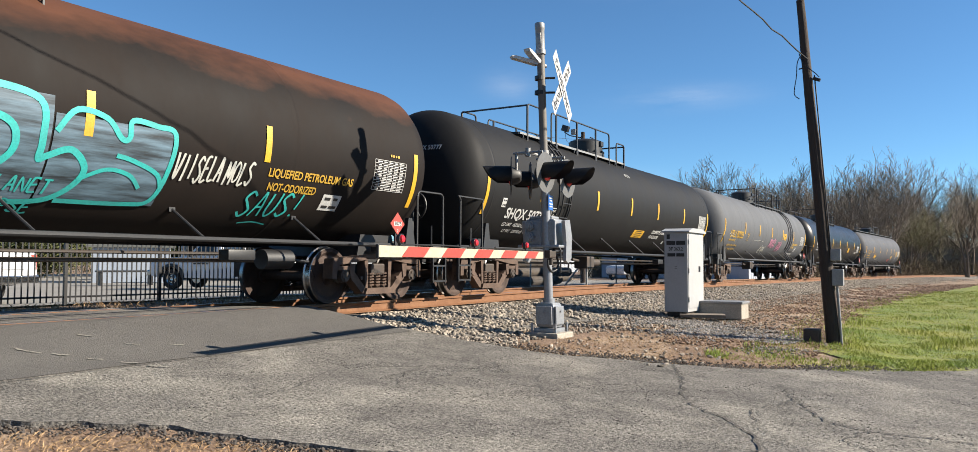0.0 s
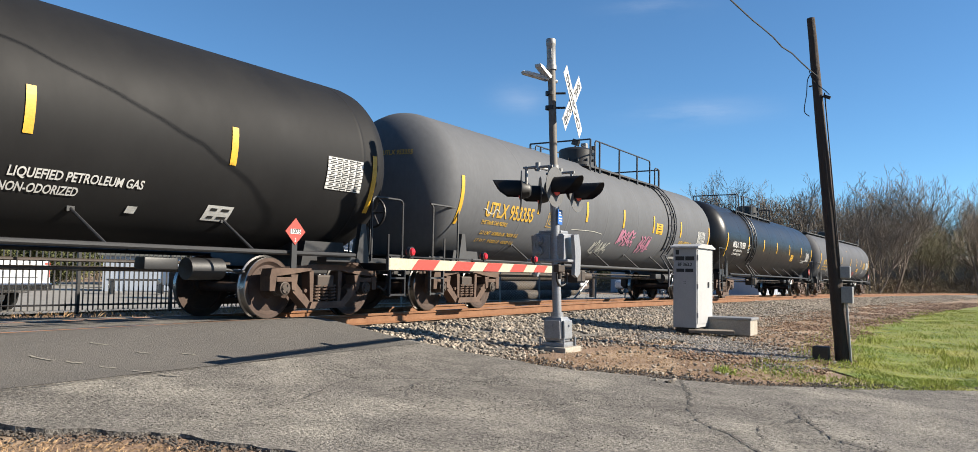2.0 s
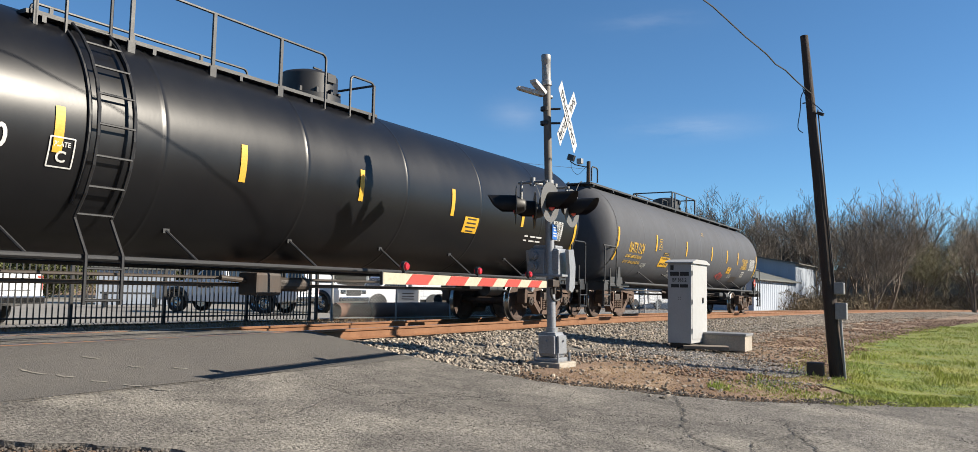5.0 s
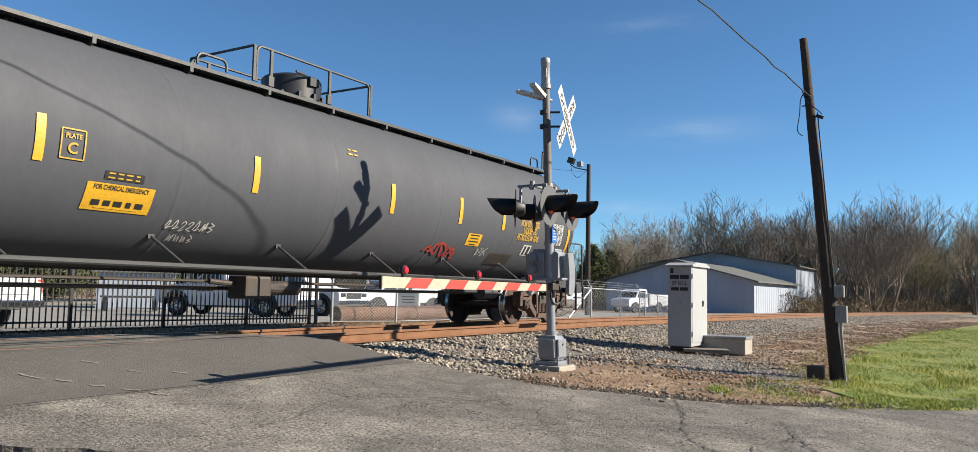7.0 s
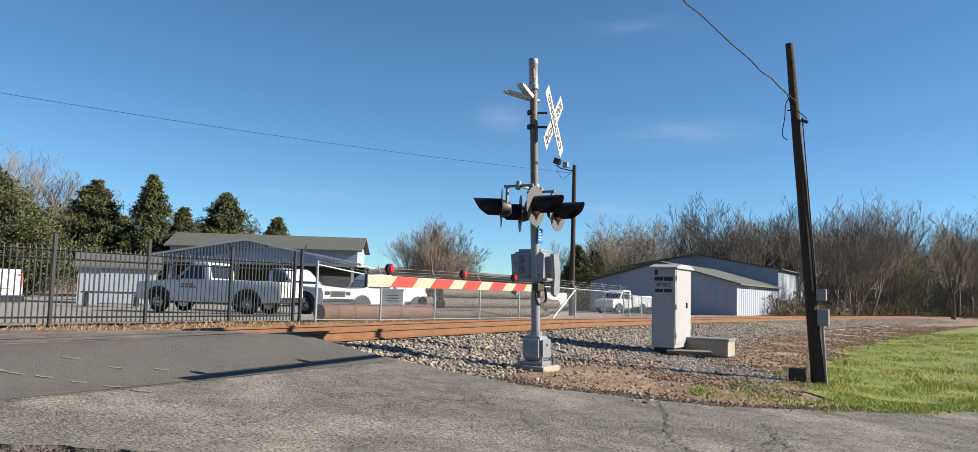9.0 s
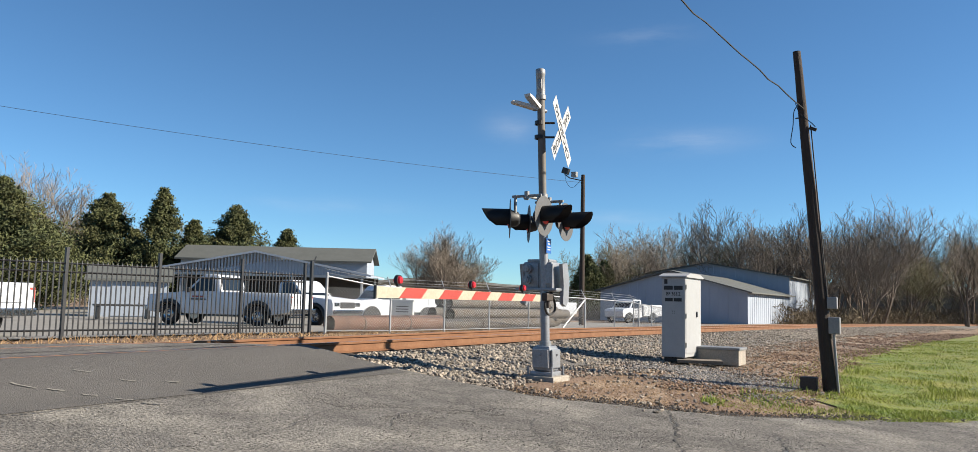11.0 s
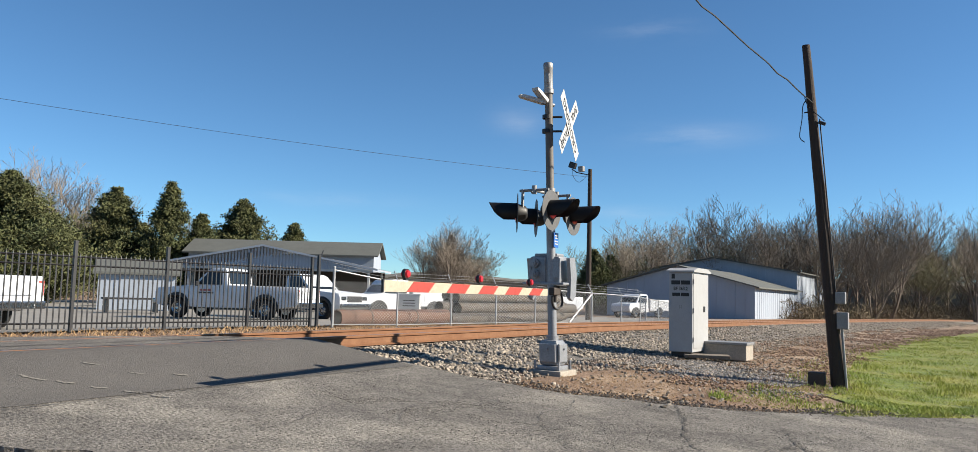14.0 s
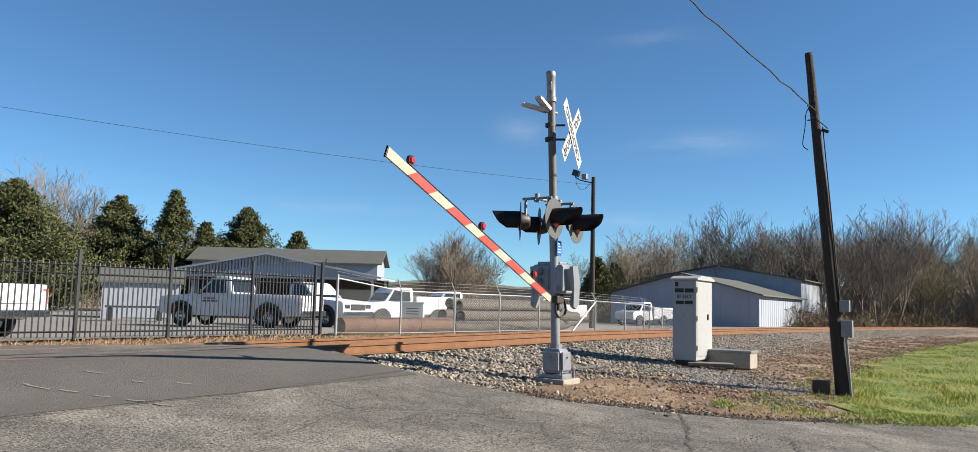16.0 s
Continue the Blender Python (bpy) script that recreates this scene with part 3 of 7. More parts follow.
def scribble(seed, w, h, n, wild=1.0):
    """Points of a wandering sprayed line inside a box."""
    rng = random.Random(seed)
    return [(-w / 2 + w * (i + rng.uniform(-0.5, 0.9) * wild) / n, rng.uniform(-h / 2, h / 2) * (1 if i % 2 else -1) * (0.6 if rng.random() < 0.3 else 1)) for i in range(n + 1)]


GLYPHS = (
    [[(-0.4, 0.4), (-0.1, -0.5), (0.1, 0.3), (0.4, -0.4)]], [[(-0.45, -0.3), (-0.1, 0.5), (0.1, 0.0), (-0.2, -0.4), (0.45, -0.1)]], [[(0.35, 0.5), (-0.3, 0.35), (-0.35, -0.2), (0.1, -0.1), (0.4, -0.5)]],
    [[(-0.3, 0.5), (-0.4, -0.45)], [(0.0, 0.35), (-0.1, -0.5)], [(0.3, 0.5), (0.2, -0.35)]], [[(-0.4, 0.1), (-0.1, 0.5), (0.3, 0.2), (0.0, -0.2), (-0.3, -0.5), (0.4, -0.45)]],
    [[(-0.35, 0.45), (0.3, 0.3), (-0.3, -0.05), (0.35, -0.2), (-0.1, -0.5)]], [[(-0.45, -0.4), (-0.2, 0.45), (0.0, -0.3), (0.2, 0.5), (0.3, -0.2), (0.5, 0.1)]])


def tag_strokes(seed, sx, z, w, h, n, width, material, slant=0.12):
    """Sprayed letter-like strokes that spell nothing, n to a row."""
    rng = random.Random(seed)
    out = []
    for k in range(n):
        cx, cw = -w / 2 + w * (k + 0.5) / n, w / n * rng.uniform(0.8, 1.05)
        ch = h * rng.uniform(0.75, 1.1)
        for line in rng.choice(GLYPHS):
            out.append(([(cx + x * cw + y * ch * slant, y * ch + rng.uniform(-0.02, 0.02)) for x, y in line], width * rng.uniform(0.8, 1.2), sx, z, material, 0.001 * (k % 3)))
    return out


LETTERS = {
    "A": ([(-0.4, -0.5), (-0.1, 0.3), (0.05, 0.5), (0.15, 0.2), (0.35, -0.5)], [(-0.3, -0.12), (0.3, -0.08)]),
    "D": ([(-0.35, 0.45), (-0.35, -0.45), (0.15, -0.4), (0.38, 0.0), (0.1, 0.42), (-0.35, 0.45)],),
    "E": ([(0.3, 0.48), (-0.3, 0.42), (-0.32, -0.46), (0.34, -0.42)], [(-0.3, 0.02), (0.2, 0.06)]),
    "L": ([(-0.3, 0.5), (-0.32, -0.44), (0.35, -0.4)],),
    "M": ([(-0.42, -0.5), (-0.34, 0.45), (0.0, -0.2), (0.34, 0.5), (0.42, -0.5)],),
    "N": ([(-0.36, -0.5), (-0.34, 0.45), (0.32, -0.45), (0.36, 0.5)],),
    "O": ([(0.0, 0.46), (-0.38, 0.1), (-0.2, -0.44), (0.3, -0.36), (0.36, 0.2), (0.0, 0.46)],),
    "P": ([(-0.3, -0.5), (-0.3, 0.44), (0.3, 0.36), (0.26, 0.02), (-0.28, -0.04)],),
    "S": ([(0.36, 0.36), (0.0, 0.5), (-0.34, 0.24), (0.0, 0.02), (0.34, -0.22), (0.0, -0.5), (-0.4, -0.34)],),
    "T": ([(-0.4, 0.44), (0.4, 0.48)], [(0.0, 0.46), (-0.02, -0.5)]),
    "U": ([(-0.36, 0.48), (-0.36, -0.2), (-0.05, -0.48), (0.3, -0.2), (0.36, 0.5)],),
    "V": ([(-0.4, 0.5), (-0.02, -0.5), (0.4, 0.5)],),
    "I": ([(0.0, 0.5), (-0.03, -0.5)],),
    "W": ([(-0.45, 0.5), (-0.25, -0.48), (0.0, 0.25), (0.22, -0.48), (0.45, 0.5)],),
    "!": ([(0.05, 0.5), (-0.05, -0.15)], [(-0.08, -0.4), (-0.1, -0.5)]),
}


def sprayed_word(word, sx, z, w, h, width, material, slant=0.15):
    """A word sprayed by free arm, letter by letter."""
    rng = random.Random(len(word) * 7 + int(sx * 10))
    out = []
    n = len(word)
    for k, ch in enumerate(word):
        cx, cw, cy = -w / 2 + w * (k + 0.5) / n, w / n * 0.95, rng.uniform(-0.06, 0.06) * h
        for line in LETTERS[ch]:
            pts = [(cx + x * cw + y * h * slant, cy + y * h * rng.uniform(0.92, 1.08)) for x, y in line]
            out.append((pts, width * rng.uniform(0.85, 1.15), sx, z, material, 0.001 * (k % 3)))
    return out


def plate_marks(bm, place, w, h, rows, cols, seed):
    """Small dark bars, for print too fine to read."""
    rng = random.Random(seed)
    if rows > 4:
        for k in range(rows + 1):
            panel(bm, lambda a, b, k=k: place(a, -h / 2 + h * k / rows + b), w, 0.008, 1, 1)
        for u in (-0.5, -0.08, 0.12, 0.31, 0.5):
            panel(bm, lambda a, b, u=u: place(u * w + a, b), 0.008, h, 6, 1)
    for j in range(rows):
        v = h * (0.5 - (j + 0.5) / rows) if rows > 1 else 0.0
        for i in range(cols):
            u = -w * 0.44 + w * 0.88 * (i + 0.5) / cols
            ww = w * 0.88 / cols * rng.uniform(0.45, 0.9)
            p = lambda a, b, u=u, v=v: place(u + a, v + b)
            panel(bm, p, ww, h / rows * (0.34 if rows > 1 else 0.8), 1, 1)
    return bm


def wheelset_mesh():
    bm = B()
    rod(bm, (0, -1.12, 0), (0, 1.12, 0), 0.075, 14)
    m = Matrix.Rotation(radians(90), 4, "X")
    for sgn in (-1, 1):
        k = Matrix.Diagonal((1, sgn, 1, 1)) @ m
        # outer face lies at |y| = 0.80
        lathe(bm, [(0.075, 0.68), (0.13, 0.68), (0.14, 0.72), (0.36, 0.70), (0.375, 0.665), (0.482, 0.665), (0.485, 0.69), (0.462, 0.705), (0.457, 0.795), (0.445, 0.805), (0.39, 0.805), (0.375, 0.79), (0.34, 0.765), (0.16, 0.785), (0.14, 0.83), (0.075, 0.83)], k, 36)
        for i in range(8):
            a = i * math.tau / 8
            c = k @ Vector((0.3 * math.cos(a), 0.3 * math.sin(a), 0.775))
            box(bm, c, (0.02, 0.006, 0.02))
    me = bpy.data.meshes.new("wheelset")
    bm.faces.ensure_lookup_table()
    for f in bm.faces:
        rr = [math.hypot(v.co.x, v.co.z) for v in f.verts]
        if min(rr) > 0.44 and abs(f.calc_center_median().y) < 0.81 and abs(f.calc_center_median().y) > 0.69:
            f.material_index = 1
    bm.to_mesh(me)
    bm.free()
    me.materials.append(WHEELRUST)
    me.materials.append(TREAD)
    me.shade_smooth()
    me.set_sharp_from_angle(angle=radians(35))
    return me


def cap_mesh():
    bm = B()
    m = Matrix.Rotation(radians(90), 4, "X")
    lathe(bm, [(0.0, 1.17), (0.075, 1.17), (0.085, 1.155), (0.1, 1.15), (0.105, 1.05), (0.12, 1.04), (0.12, 0.98)], m, 18)
    for i in range(3):
        a = i * math.tau / 3
        c = m @ Vector((0.055 * math.cos(a), 0.055 * math.sin(a), 1.175))
        box(bm, c, (0.03, 0.02, 0.03))
    me = bpy.data.meshes.new("bearing_cap")
    bm.to_mesh(me)
    bm.free()
    me.materials.append(STEEL)
    return me


def frame_mesh():
    """A cast truck side frame, seen from its outer side, with its window and pedestal jaws."""
    bm = B()
    y0, y1 = -1.13, -0.93
    # built of bars so that the openings are real
    def bar(pts, w0=y0, w1=y1):
        prism(bm, pts, w0, w1)
    bar([(-1.17, 0.62), (-1.14, 0.74), (-0.6, 0.78), (-0.25, 0.82), (0.25, 0.82), (0.6, 0.78), (1.14, 0.74), (1.17, 0.64), (0.72, 0.67), (0.3, 0.73), (-0.3, 0.73), (-0.72, 0.67)])
    for s in (-1, 1):
        bar([(s * 1.17, 0.64), (s * 1.17, 0.42), (s * 1.07, 0.42), (s * 1.04, 0.64)])
        bar([(s * 0.76, 0.66), (s * 0.74, 0.44), (s * 0.66, 0.42), (s * 0.62, 0.66)])
        bar([(s * 0.74, 0.5), (s * 0.7, 0.4), (s * 0.4, 0.15), (s * 0.28, 0.19), (s * 0.62, 0.52)], y0 + 0.02, y1)
        bar([(s * 0.36, 0.72), (s * 0.33, 0.24), (s * 0.27, 0.24), (s * 0.27, 0.72)], y0 + 0.03, y1)
        rod(bm, (s * 0.47, -1.14, 0.42), (s * 0.47, -1.1, 0.42), 0.03, 8)
        box(bm, (s * 0.89, -1.03, 0.585), (0.3, 0.2, 0.07), 0.01)
    bar([(-0.4, 0.15), (0.4, 0.15), (0.35, 0.25), (-0.35, 0.25)], y0 - 0.03, y1 + 0.05)
    me = bpy.data.meshes.new("side_frame")
    bm.to_mesh(me)
    bm.free()
    me.materials.append(SIDEFRAME)
    return me


def spring_mesh():
    bm = B()
    for cx in (0.0,):
        for cy in (-1.05,):
            pts = [(cx + 0.058 * math.cos(a * math.tau / 8), cy + 0.058 * math.sin(a * math.tau / 8), 0.26 + 0.24 * a / 40) for a in range(41)]
            pipe(bm, pts, 0.018, 5)
    me = bpy.data.meshes.new("spring")
    bm.to_mesh(me)
    bm.free()
    me.materials.append(SIDEFRAME)
    return me


def bolster_mesh():
    bm = B()
    box(bm, (0, 0, 0.56), (0.36, 2.2, 0.2), 0.03)
    box(bm, (0, 0, 0.72), (0.5, 0.5, 0.16), 0.03)
    rod(bm, (-0.55, -0.5, 0.4), (-0.55, 0.5, 0.4), 0.05)
    rod(bm, (0.55, -0.5, 0.4), (0.55, 0.5, 0.4), 0.05)
    for s in (-1, 1):
        box(bm, (s * 0.36, -0.76, 0.46), (0.06, 0.1, 0.34), 0.01)
        box(bm, (s * 0.36, 0.76, 0.46), (0.06, 0.1, 0.34), 0.01)
    me = bpy.data.meshes.new("truck")
    bm.to_mesh(me)
    bm.free()
    me.materials.append(STEEL)
    return me


WHEELSET, CAP, FRAME, SPRING, TRUCK = wheelset_mesh(), cap_mesh(), frame_mesh(), spring_mesh(), bolster_mesh()
WHEELSETS = []


def rail_loop(bm, x0, x1, y, z0, z1, r=0.02, bend=0.09):
    """A hand rail: up, along and down, with rounded corners."""
    pts = [(x0, y, z0), (x0, y, z1 - bend)] + [(x0 + bend - bend * math.cos(radians(a)), y, z1 - bend + bend * math.sin(radians(a))) for a in (30, 60, 90)] + [(x1 - bend + bend * math.sin(radians(a)), y, z1 - bend + bend * math.cos(radians(a))) for a in (0, 30, 60, 90)] + [(x1, y, z0)]
    return pipe(bm, pts, r, 6)


def tank_car(name, label, s, o):
    """o: paint, radius r, centre height zc, half truck spacing ht, half length of the shell hl, and the fittings."""
    r, zc, ht, hl, paint, trim = o["r"], o["zc"], o["ht"], o["hl"], o["paint"], o["trim"]
    car = thing(name, pose(0, 0, 0), label, "tank car", "cars of the train")
    car["s"] = s
    at = barrel(r, zc)
    # shell with heads and weld seams
    bm = B()
    hd = r * 0.52
    prof = [(r * math.sin(radians(a)), -hl - hd * math.cos(radians(a))) for a in range(0, 90, 9)]
    prof += [(r, -hl), (r, -hl + 0.04)]
    for k, sx in enumerate(o["seams"]):
        prof += [(r, sx - 0.06), (r, sx - 0.018), (r + 0.003, sx - 0.01), (r + 0.003, sx + 0.01), (r, sx + 0.018), (r, sx + 0.06)]
    prof += [(r, hl - 0.04), (r, hl)] + [(r * math.sin(radians(90 - a)), hl + hd * math.sin(radians(a))) for a in range(9, 91, 9)]
    prof[0], prof[-1] = (0.0, -hl - hd), (0.0, hl + hd)
    lathe(bm, prof, Matrix.Translation((0, 0, zc)) @ Matrix.Rotation(radians(90), 4, "Y"), 96)
    part("tank", bm, paint, car, o.get("tank_label", ""), True)
    # yellow tape and lettering
    for sx in o["stripes"]:
        end = abs(abs(sx) - max(abs(v) for v in o["stripes"])) < 0.2
        bm = panel(B(), at(sx, zc - 0.32 if end else zc - 0.1), 0.105, 0.95 if end else 0.5, 10, 1)
        part("reflective_stripe", bm, YELLOW, car, "yellow reflective stripe")
    for words, size, sx, z, material, width in o["words"]:
        part("lettering", text_on(B(), words, size, at(sx, z), width), material, car)
    for sx, z, w, h, rows, cols, ground_mat, ink in o["plates"]:
        if ground_mat:
            part("stencil_panel", panel(B(), barrel(r, zc, 0.008)(sx, z), w, h, 6, 1), ground_mat, car)
        tagged(part("fine_print", plate_marks(B(), at(sx, z), w, h, rows, cols, int(sx * 10)), ink, car), kind="stuff")
    for pts, w, sx, z, material, lift in o.get("spray", ()):
        part("graffiti_stroke", stroke(B(), barrel(r, zc, 0.014 + lift)(sx, z), pts, w), material, car)
    for sx, z, material in o.get("plate_c", ()):
        for pts, w, _, _, mt, lift in square(0, 0, 0.27, 0.32, material):
            part("stencil_frame", stroke(B(), barrel(r, zc, 0.014)(sx, z), pts, w), mt, car)
        part("lettering", text_on(B(), "PLATE", 0.075, at(sx, z + 0.085), 0.18), material, car)
        part("lettering", text_on(B(), "C", 0.17, at(sx, z - 0.05)), material, car)
    for sx, z, w, h, material, sk in o.get("fills", ()):
        part("graffiti_fill", panel(B(), barrel(r, zc, 0.010)(sx, z), w, h, 10, 3, sk), material, car)
    # saddles, stub sills and end platforms
    for sg in (-1, 1):
        bm = B()
        prism(bm, [(-0.5, 0.78), (0.5, 0.78), (0.42, zc - r * 0.86), (-0.42, zc - r * 0.86)], -1.05, 1.05, Matrix.Translation((sg * ht, 0, 0)))
        for sy in (-1, 1):
            prism(bm, [(-0.16, 0.86), (0.16, 0.86), (0.05, zc - 0.95), (-0.05, zc - 0.95)], sy * 1.36, sy * 1.28, Matrix.Translation((sg * (ht + 0.55), 0, 0)))
        part("saddle", bm, trim, car)
        bm = B()
        box(bm, (sg * (ht + 0.72), 0, 0.82), (1.9, 0.5, 0.3), 0.02)
        box(bm, (sg * (ht + 1.42), 0, 0.86), (0.3, 2.7, 0.24), 0.02)
        box(bm, (sg * (ht + 0.62), -1.24, 0.9), (1.75, 0.2, 0.08), 0.01)
        box(bm, (sg * (ht + 0.62), 1.24, 0.9), (1.75, 0.2, 0.08), 0.01)
        box(bm, (sg * (ht + 1.42), 0, 1.0), (0.42, 2.7, 0.03))
        part("end_sill", bm, trim, car)
        bm = B()
        box(bm, (sg * (ht + 1.72), 0, 0.82), (0.5, 0.22, 0.24), 0.05)
        box(bm, (sg * (ht + 1.84), 0.06, 0.82), (0.24, 0.3, 0.3), 0.08)
        part("coupler", bm, STEEL, car)
        bm = B()
        pipe(bm, [(sg * (ht + 1.5), -0.4, 0.8), (sg * (ht + 1.62), -0.42, 0.5), (sg * (ht + 1.75), -0.42, 0.38), (sg * (ht + 1.9), -0.4, 0.45)], 0.03, 6)
        part("brake_hose", bm, CABLE, car)
        # hand rails round the end platform and the steps
        for sy in (-1, 1):
            bm = B()
            rail_loop(bm, sg * (ht + 0.75), sg * (ht + 1.55), sy * 1.36, 0.9, o.get("railtop", 1.95), 0.02)
            rod(bm, (sg * (ht + 1.55), sy * 1.36, 0.95), (sg * (ht + 1.55), sy * 1.36, o.get("railtop", 1.95) - 0.05), 0.02, 6)
            rod(bm, (sg * (ht + 1.18), sy * 1.36, 0.9), (sg * (ht + 1.18), sy * 1.36, o.get("railtop", 1.95) - 0.6), 0.02, 6)
            part("hand_rail", bm, trim, car)
            bm = B()
            x0 = sg * (ht + 1.42)
            for px in (-0.2, 0.2):
                box(bm, (x0 + px, sy * 1.36, 0.62), (0.03, 0.05, 0.62))
            for pz in (0.34, 0.62):
                box(bm, (x0, sy * 1.34, pz), (0.42, 0.1, 0.03))
            part("step", bm, trim, car)
    bm = B()
    pipe(bm, [(ht + 1.42, -0.75, 1.0), (ht + 1.42, -0.75, 1.75)], 0.03, 6)
    lathe(bm, [(0.24, -0.02), (0.27, -0.012), (0.275, 0.01), (0.25, 0.022), (0.24, 0.0)], Matrix.Translation((ht + 1.5, -0.75, 1.75)) @ Matrix.Rotation(radians(90), 4, "Y"), 24)
    for a in range(0, 360, 60):
        rod(bm, (ht + 1.5, -0.75, 1.75), (ht + 1.5, -0.75 + 0.25 * math.cos(radians(a)), 1.75 + 0.25 * math.sin(radians(a))), 0.016, 6)
    part("brake_wheel", bm, trim, car)
    # long side pipe on its brackets
    for sy in (-1, 1):
        bm = B()
        rod(bm, (-ht - 0.3, sy * 1.40, 0.97), (ht + 0.3, sy * 1.40, 0.97), 0.035, 10)
        part("side_pipe", bm, trim, car)
        for k in range(6):
            x = -ht + 1.9 + (2 * ht - 3.8) * k / 5
            bm = B()
            rod(bm, (x + 0.16, sy * 1.40, 0.99), (x - 0.04, sy * r * 0.70, zc - r * 0.72), 0.02, 8)
            box(bm, (x - 0.04, sy * r * 0.7, zc - r * 0.72), (0.09, 0.03, 0.07))
            part("bracket", bm, trim, car)
    # brake gear under the tank
    bm = B()
    rod(bm, (ht - 2.3, -0.75, 0.72), (ht - 1.75, -0.75, 0.72), 0.15, 18)
    box(bm, (ht - 2.7, -0.7, 0.78), (0.5, 0.22, 0.16), 0.03)
    rod(bm, (ht - 1.75, -0.75, 0.72), (ht - 1.0, -0.7, 0.66), 0.025, 8)
    part("brake_cylinder", bm, trim, car, "", True)
    if o.get("reservoir"):
        bm = B()
        lathe(bm, [(0, -0.42), (0.16, -0.4), (0.21, -0.33), (0.21, 0.33), (0.16, 0.4), (0, 0.42)], Matrix.Translation((ht + 1.5, -0.95, 1.3)) @ Matrix.Rotation(radians(90), 4, "Y"), 20)
        part("air_reservoir", bm, trim, car, "", True)
    # hazard placards, standing on their corners
    for x, y, z, material in o["placards"]:
        bm = B()
        box(bm, (0, 0, 0), (0.27, 0.012, 0.27), 0.0, Matrix.Rotation(radians(45), 4, "Y"))
        pl = part("placard", bm, material, car, "diamond hazard placard", loc=Matrix.Translation((x, y, z)))
        bm = B()
        box(bm, (0, -0.009, 0), (0.2, 0.006, 0.07))
        part("number_panel", bm, WHITE if material is RED else BLACK, pl)
        if material is RED:
            part("lettering", text_on(B(), "1075", 0.085, lambda u, v: Vector((u, -0.0135, v)), 0.17), INK, pl)
            part("lettering", text_on(B(), "2", 0.07, lambda u, v: Vector((u, -0.0075, v - 0.12))), WHITE, pl)
        bm = B()
        box(bm, (x, y + 0.02, z - 0.34), (0.1, 0.03, 0.36))
        box(bm, (x, y + 0.02, z), (0.2, 0.012, 0.2), 0.0, Matrix.Rotation(radians(45), 4, "Y"))
        part("placard_holder", bm, trim, car)
    # manway, walkway and its rails on the top
    top = zc + r
    dx = o["dome"]
    bm = B()
    lathe(bm, [(0.0, 0.52), (0.3, 0.52), (0.46, 0.47), (0.5, 0.43), (0.5, 0.1), (0.56, 0.08), (0.56, -0.1)], Matrix.Translation((dx, 0, top - 0.02)), 32)
    for a in range(0, 360, 30):
        box(bm, (dx + 0.53 * math.cos(radians(a)), 0.53 * math.sin(radians(a)), top + 0.1), (0.05, 0.05, 0.09))
    box(bm, (dx, -0.5, top + 0.34), (0.2, 0.08, 0.14))
    rod(bm, (dx - 0.1, -0.2, top + 0.55), (dx + 0.1, -0.2, top + 0.55), 0.02, 6)
    part("manway", bm, o.get("dome_paint", BLACK), car, "", True)
    w0, w1 = o["walk"]
    bm = B()
    long_walk = w1 - w0 > 10
    q0, q1, wz = (0.28, 0.72, top - 0.06) if long_walk else (0.5, 0.9, top - 0.2)
    for sy in (-1, 1):
        for k in range(4):
            box(bm, ((w0 + w1) / 2, sy * (q0 + (q1 - q0) * (k + 0.5) / 4), wz), (w1 - w0, (q1 - q0) / 4 * 0.8, 0.025))
        for x in np.arange(w0 + 0.15, w1, 1.4):
            box(bm, (x, sy * (q0 + q1) / 2, wz - 0.05), (0.05, q1 - q0 + 0.06, 0.08))
        for x in np.arange(w0 + 0.05, w1, 0.16):
            box(bm, (x, sy * (q0 + q1) / 2, wz - 0.008), (0.02, q1 - q0, 0.02))
    for x in (w0, w1):
        box(bm, (x, 0, wz), (0.08, 2 * q1, 0.05))
    part("walkway", bm, o.get("walk_paint", trim), car)
    for sy in (-1, 1):
        bm = B()
        box(bm, ((w0 + w1) / 2, sy * (q1 + 0.012), wz + 0.005), (w1 - w0, 0.02, 0.05))
        part("walkway_edge", bm, o.get("edge_paint", GREYSTEEL), car, "steel angle along the walkway")
    rq, rz = (0.72, top) if long_walk else (0.92, top - 0.34)
    rail_paint = o.get("rail_paint", BLACK)
    for x0, x1, h in o["toprails"]:
        for sy in (-1, 1):
            bm = rail_loop(B(), x0, x1, sy * rq, rz, rz + h, 0.022)
            part("safety_rail", bm, rail_paint, car)
            n = max(1, round((x1 - x0) / 1.25))
            for k in range(n):
                if k == 0 and x1 - x0 < 1.5:
                    continue
                x = x0 + (x1 - x0) * (k + 0.22) / n
                bm = B()
                box(bm, (x, sy * rq, rz + h / 2), (0.05, 0.035, h))
                box(bm, (x, sy * rq, rz + 0.06), (0.11, 0.05, 0.16), 0.01)
                part("rail_post", bm, rail_paint, car)
    for x, h in o.get("cross", ()):
        bm = B()
        rod(bm, (x, -rq, rz + h), (x, rq, rz + h), 0.022, 6)
        for sy in (-1, 1):
            box(bm, (x, sy * rq, rz + h / 2), (0.05, 0.035, h))
        part("cross_rail", bm, rail_paint, car)
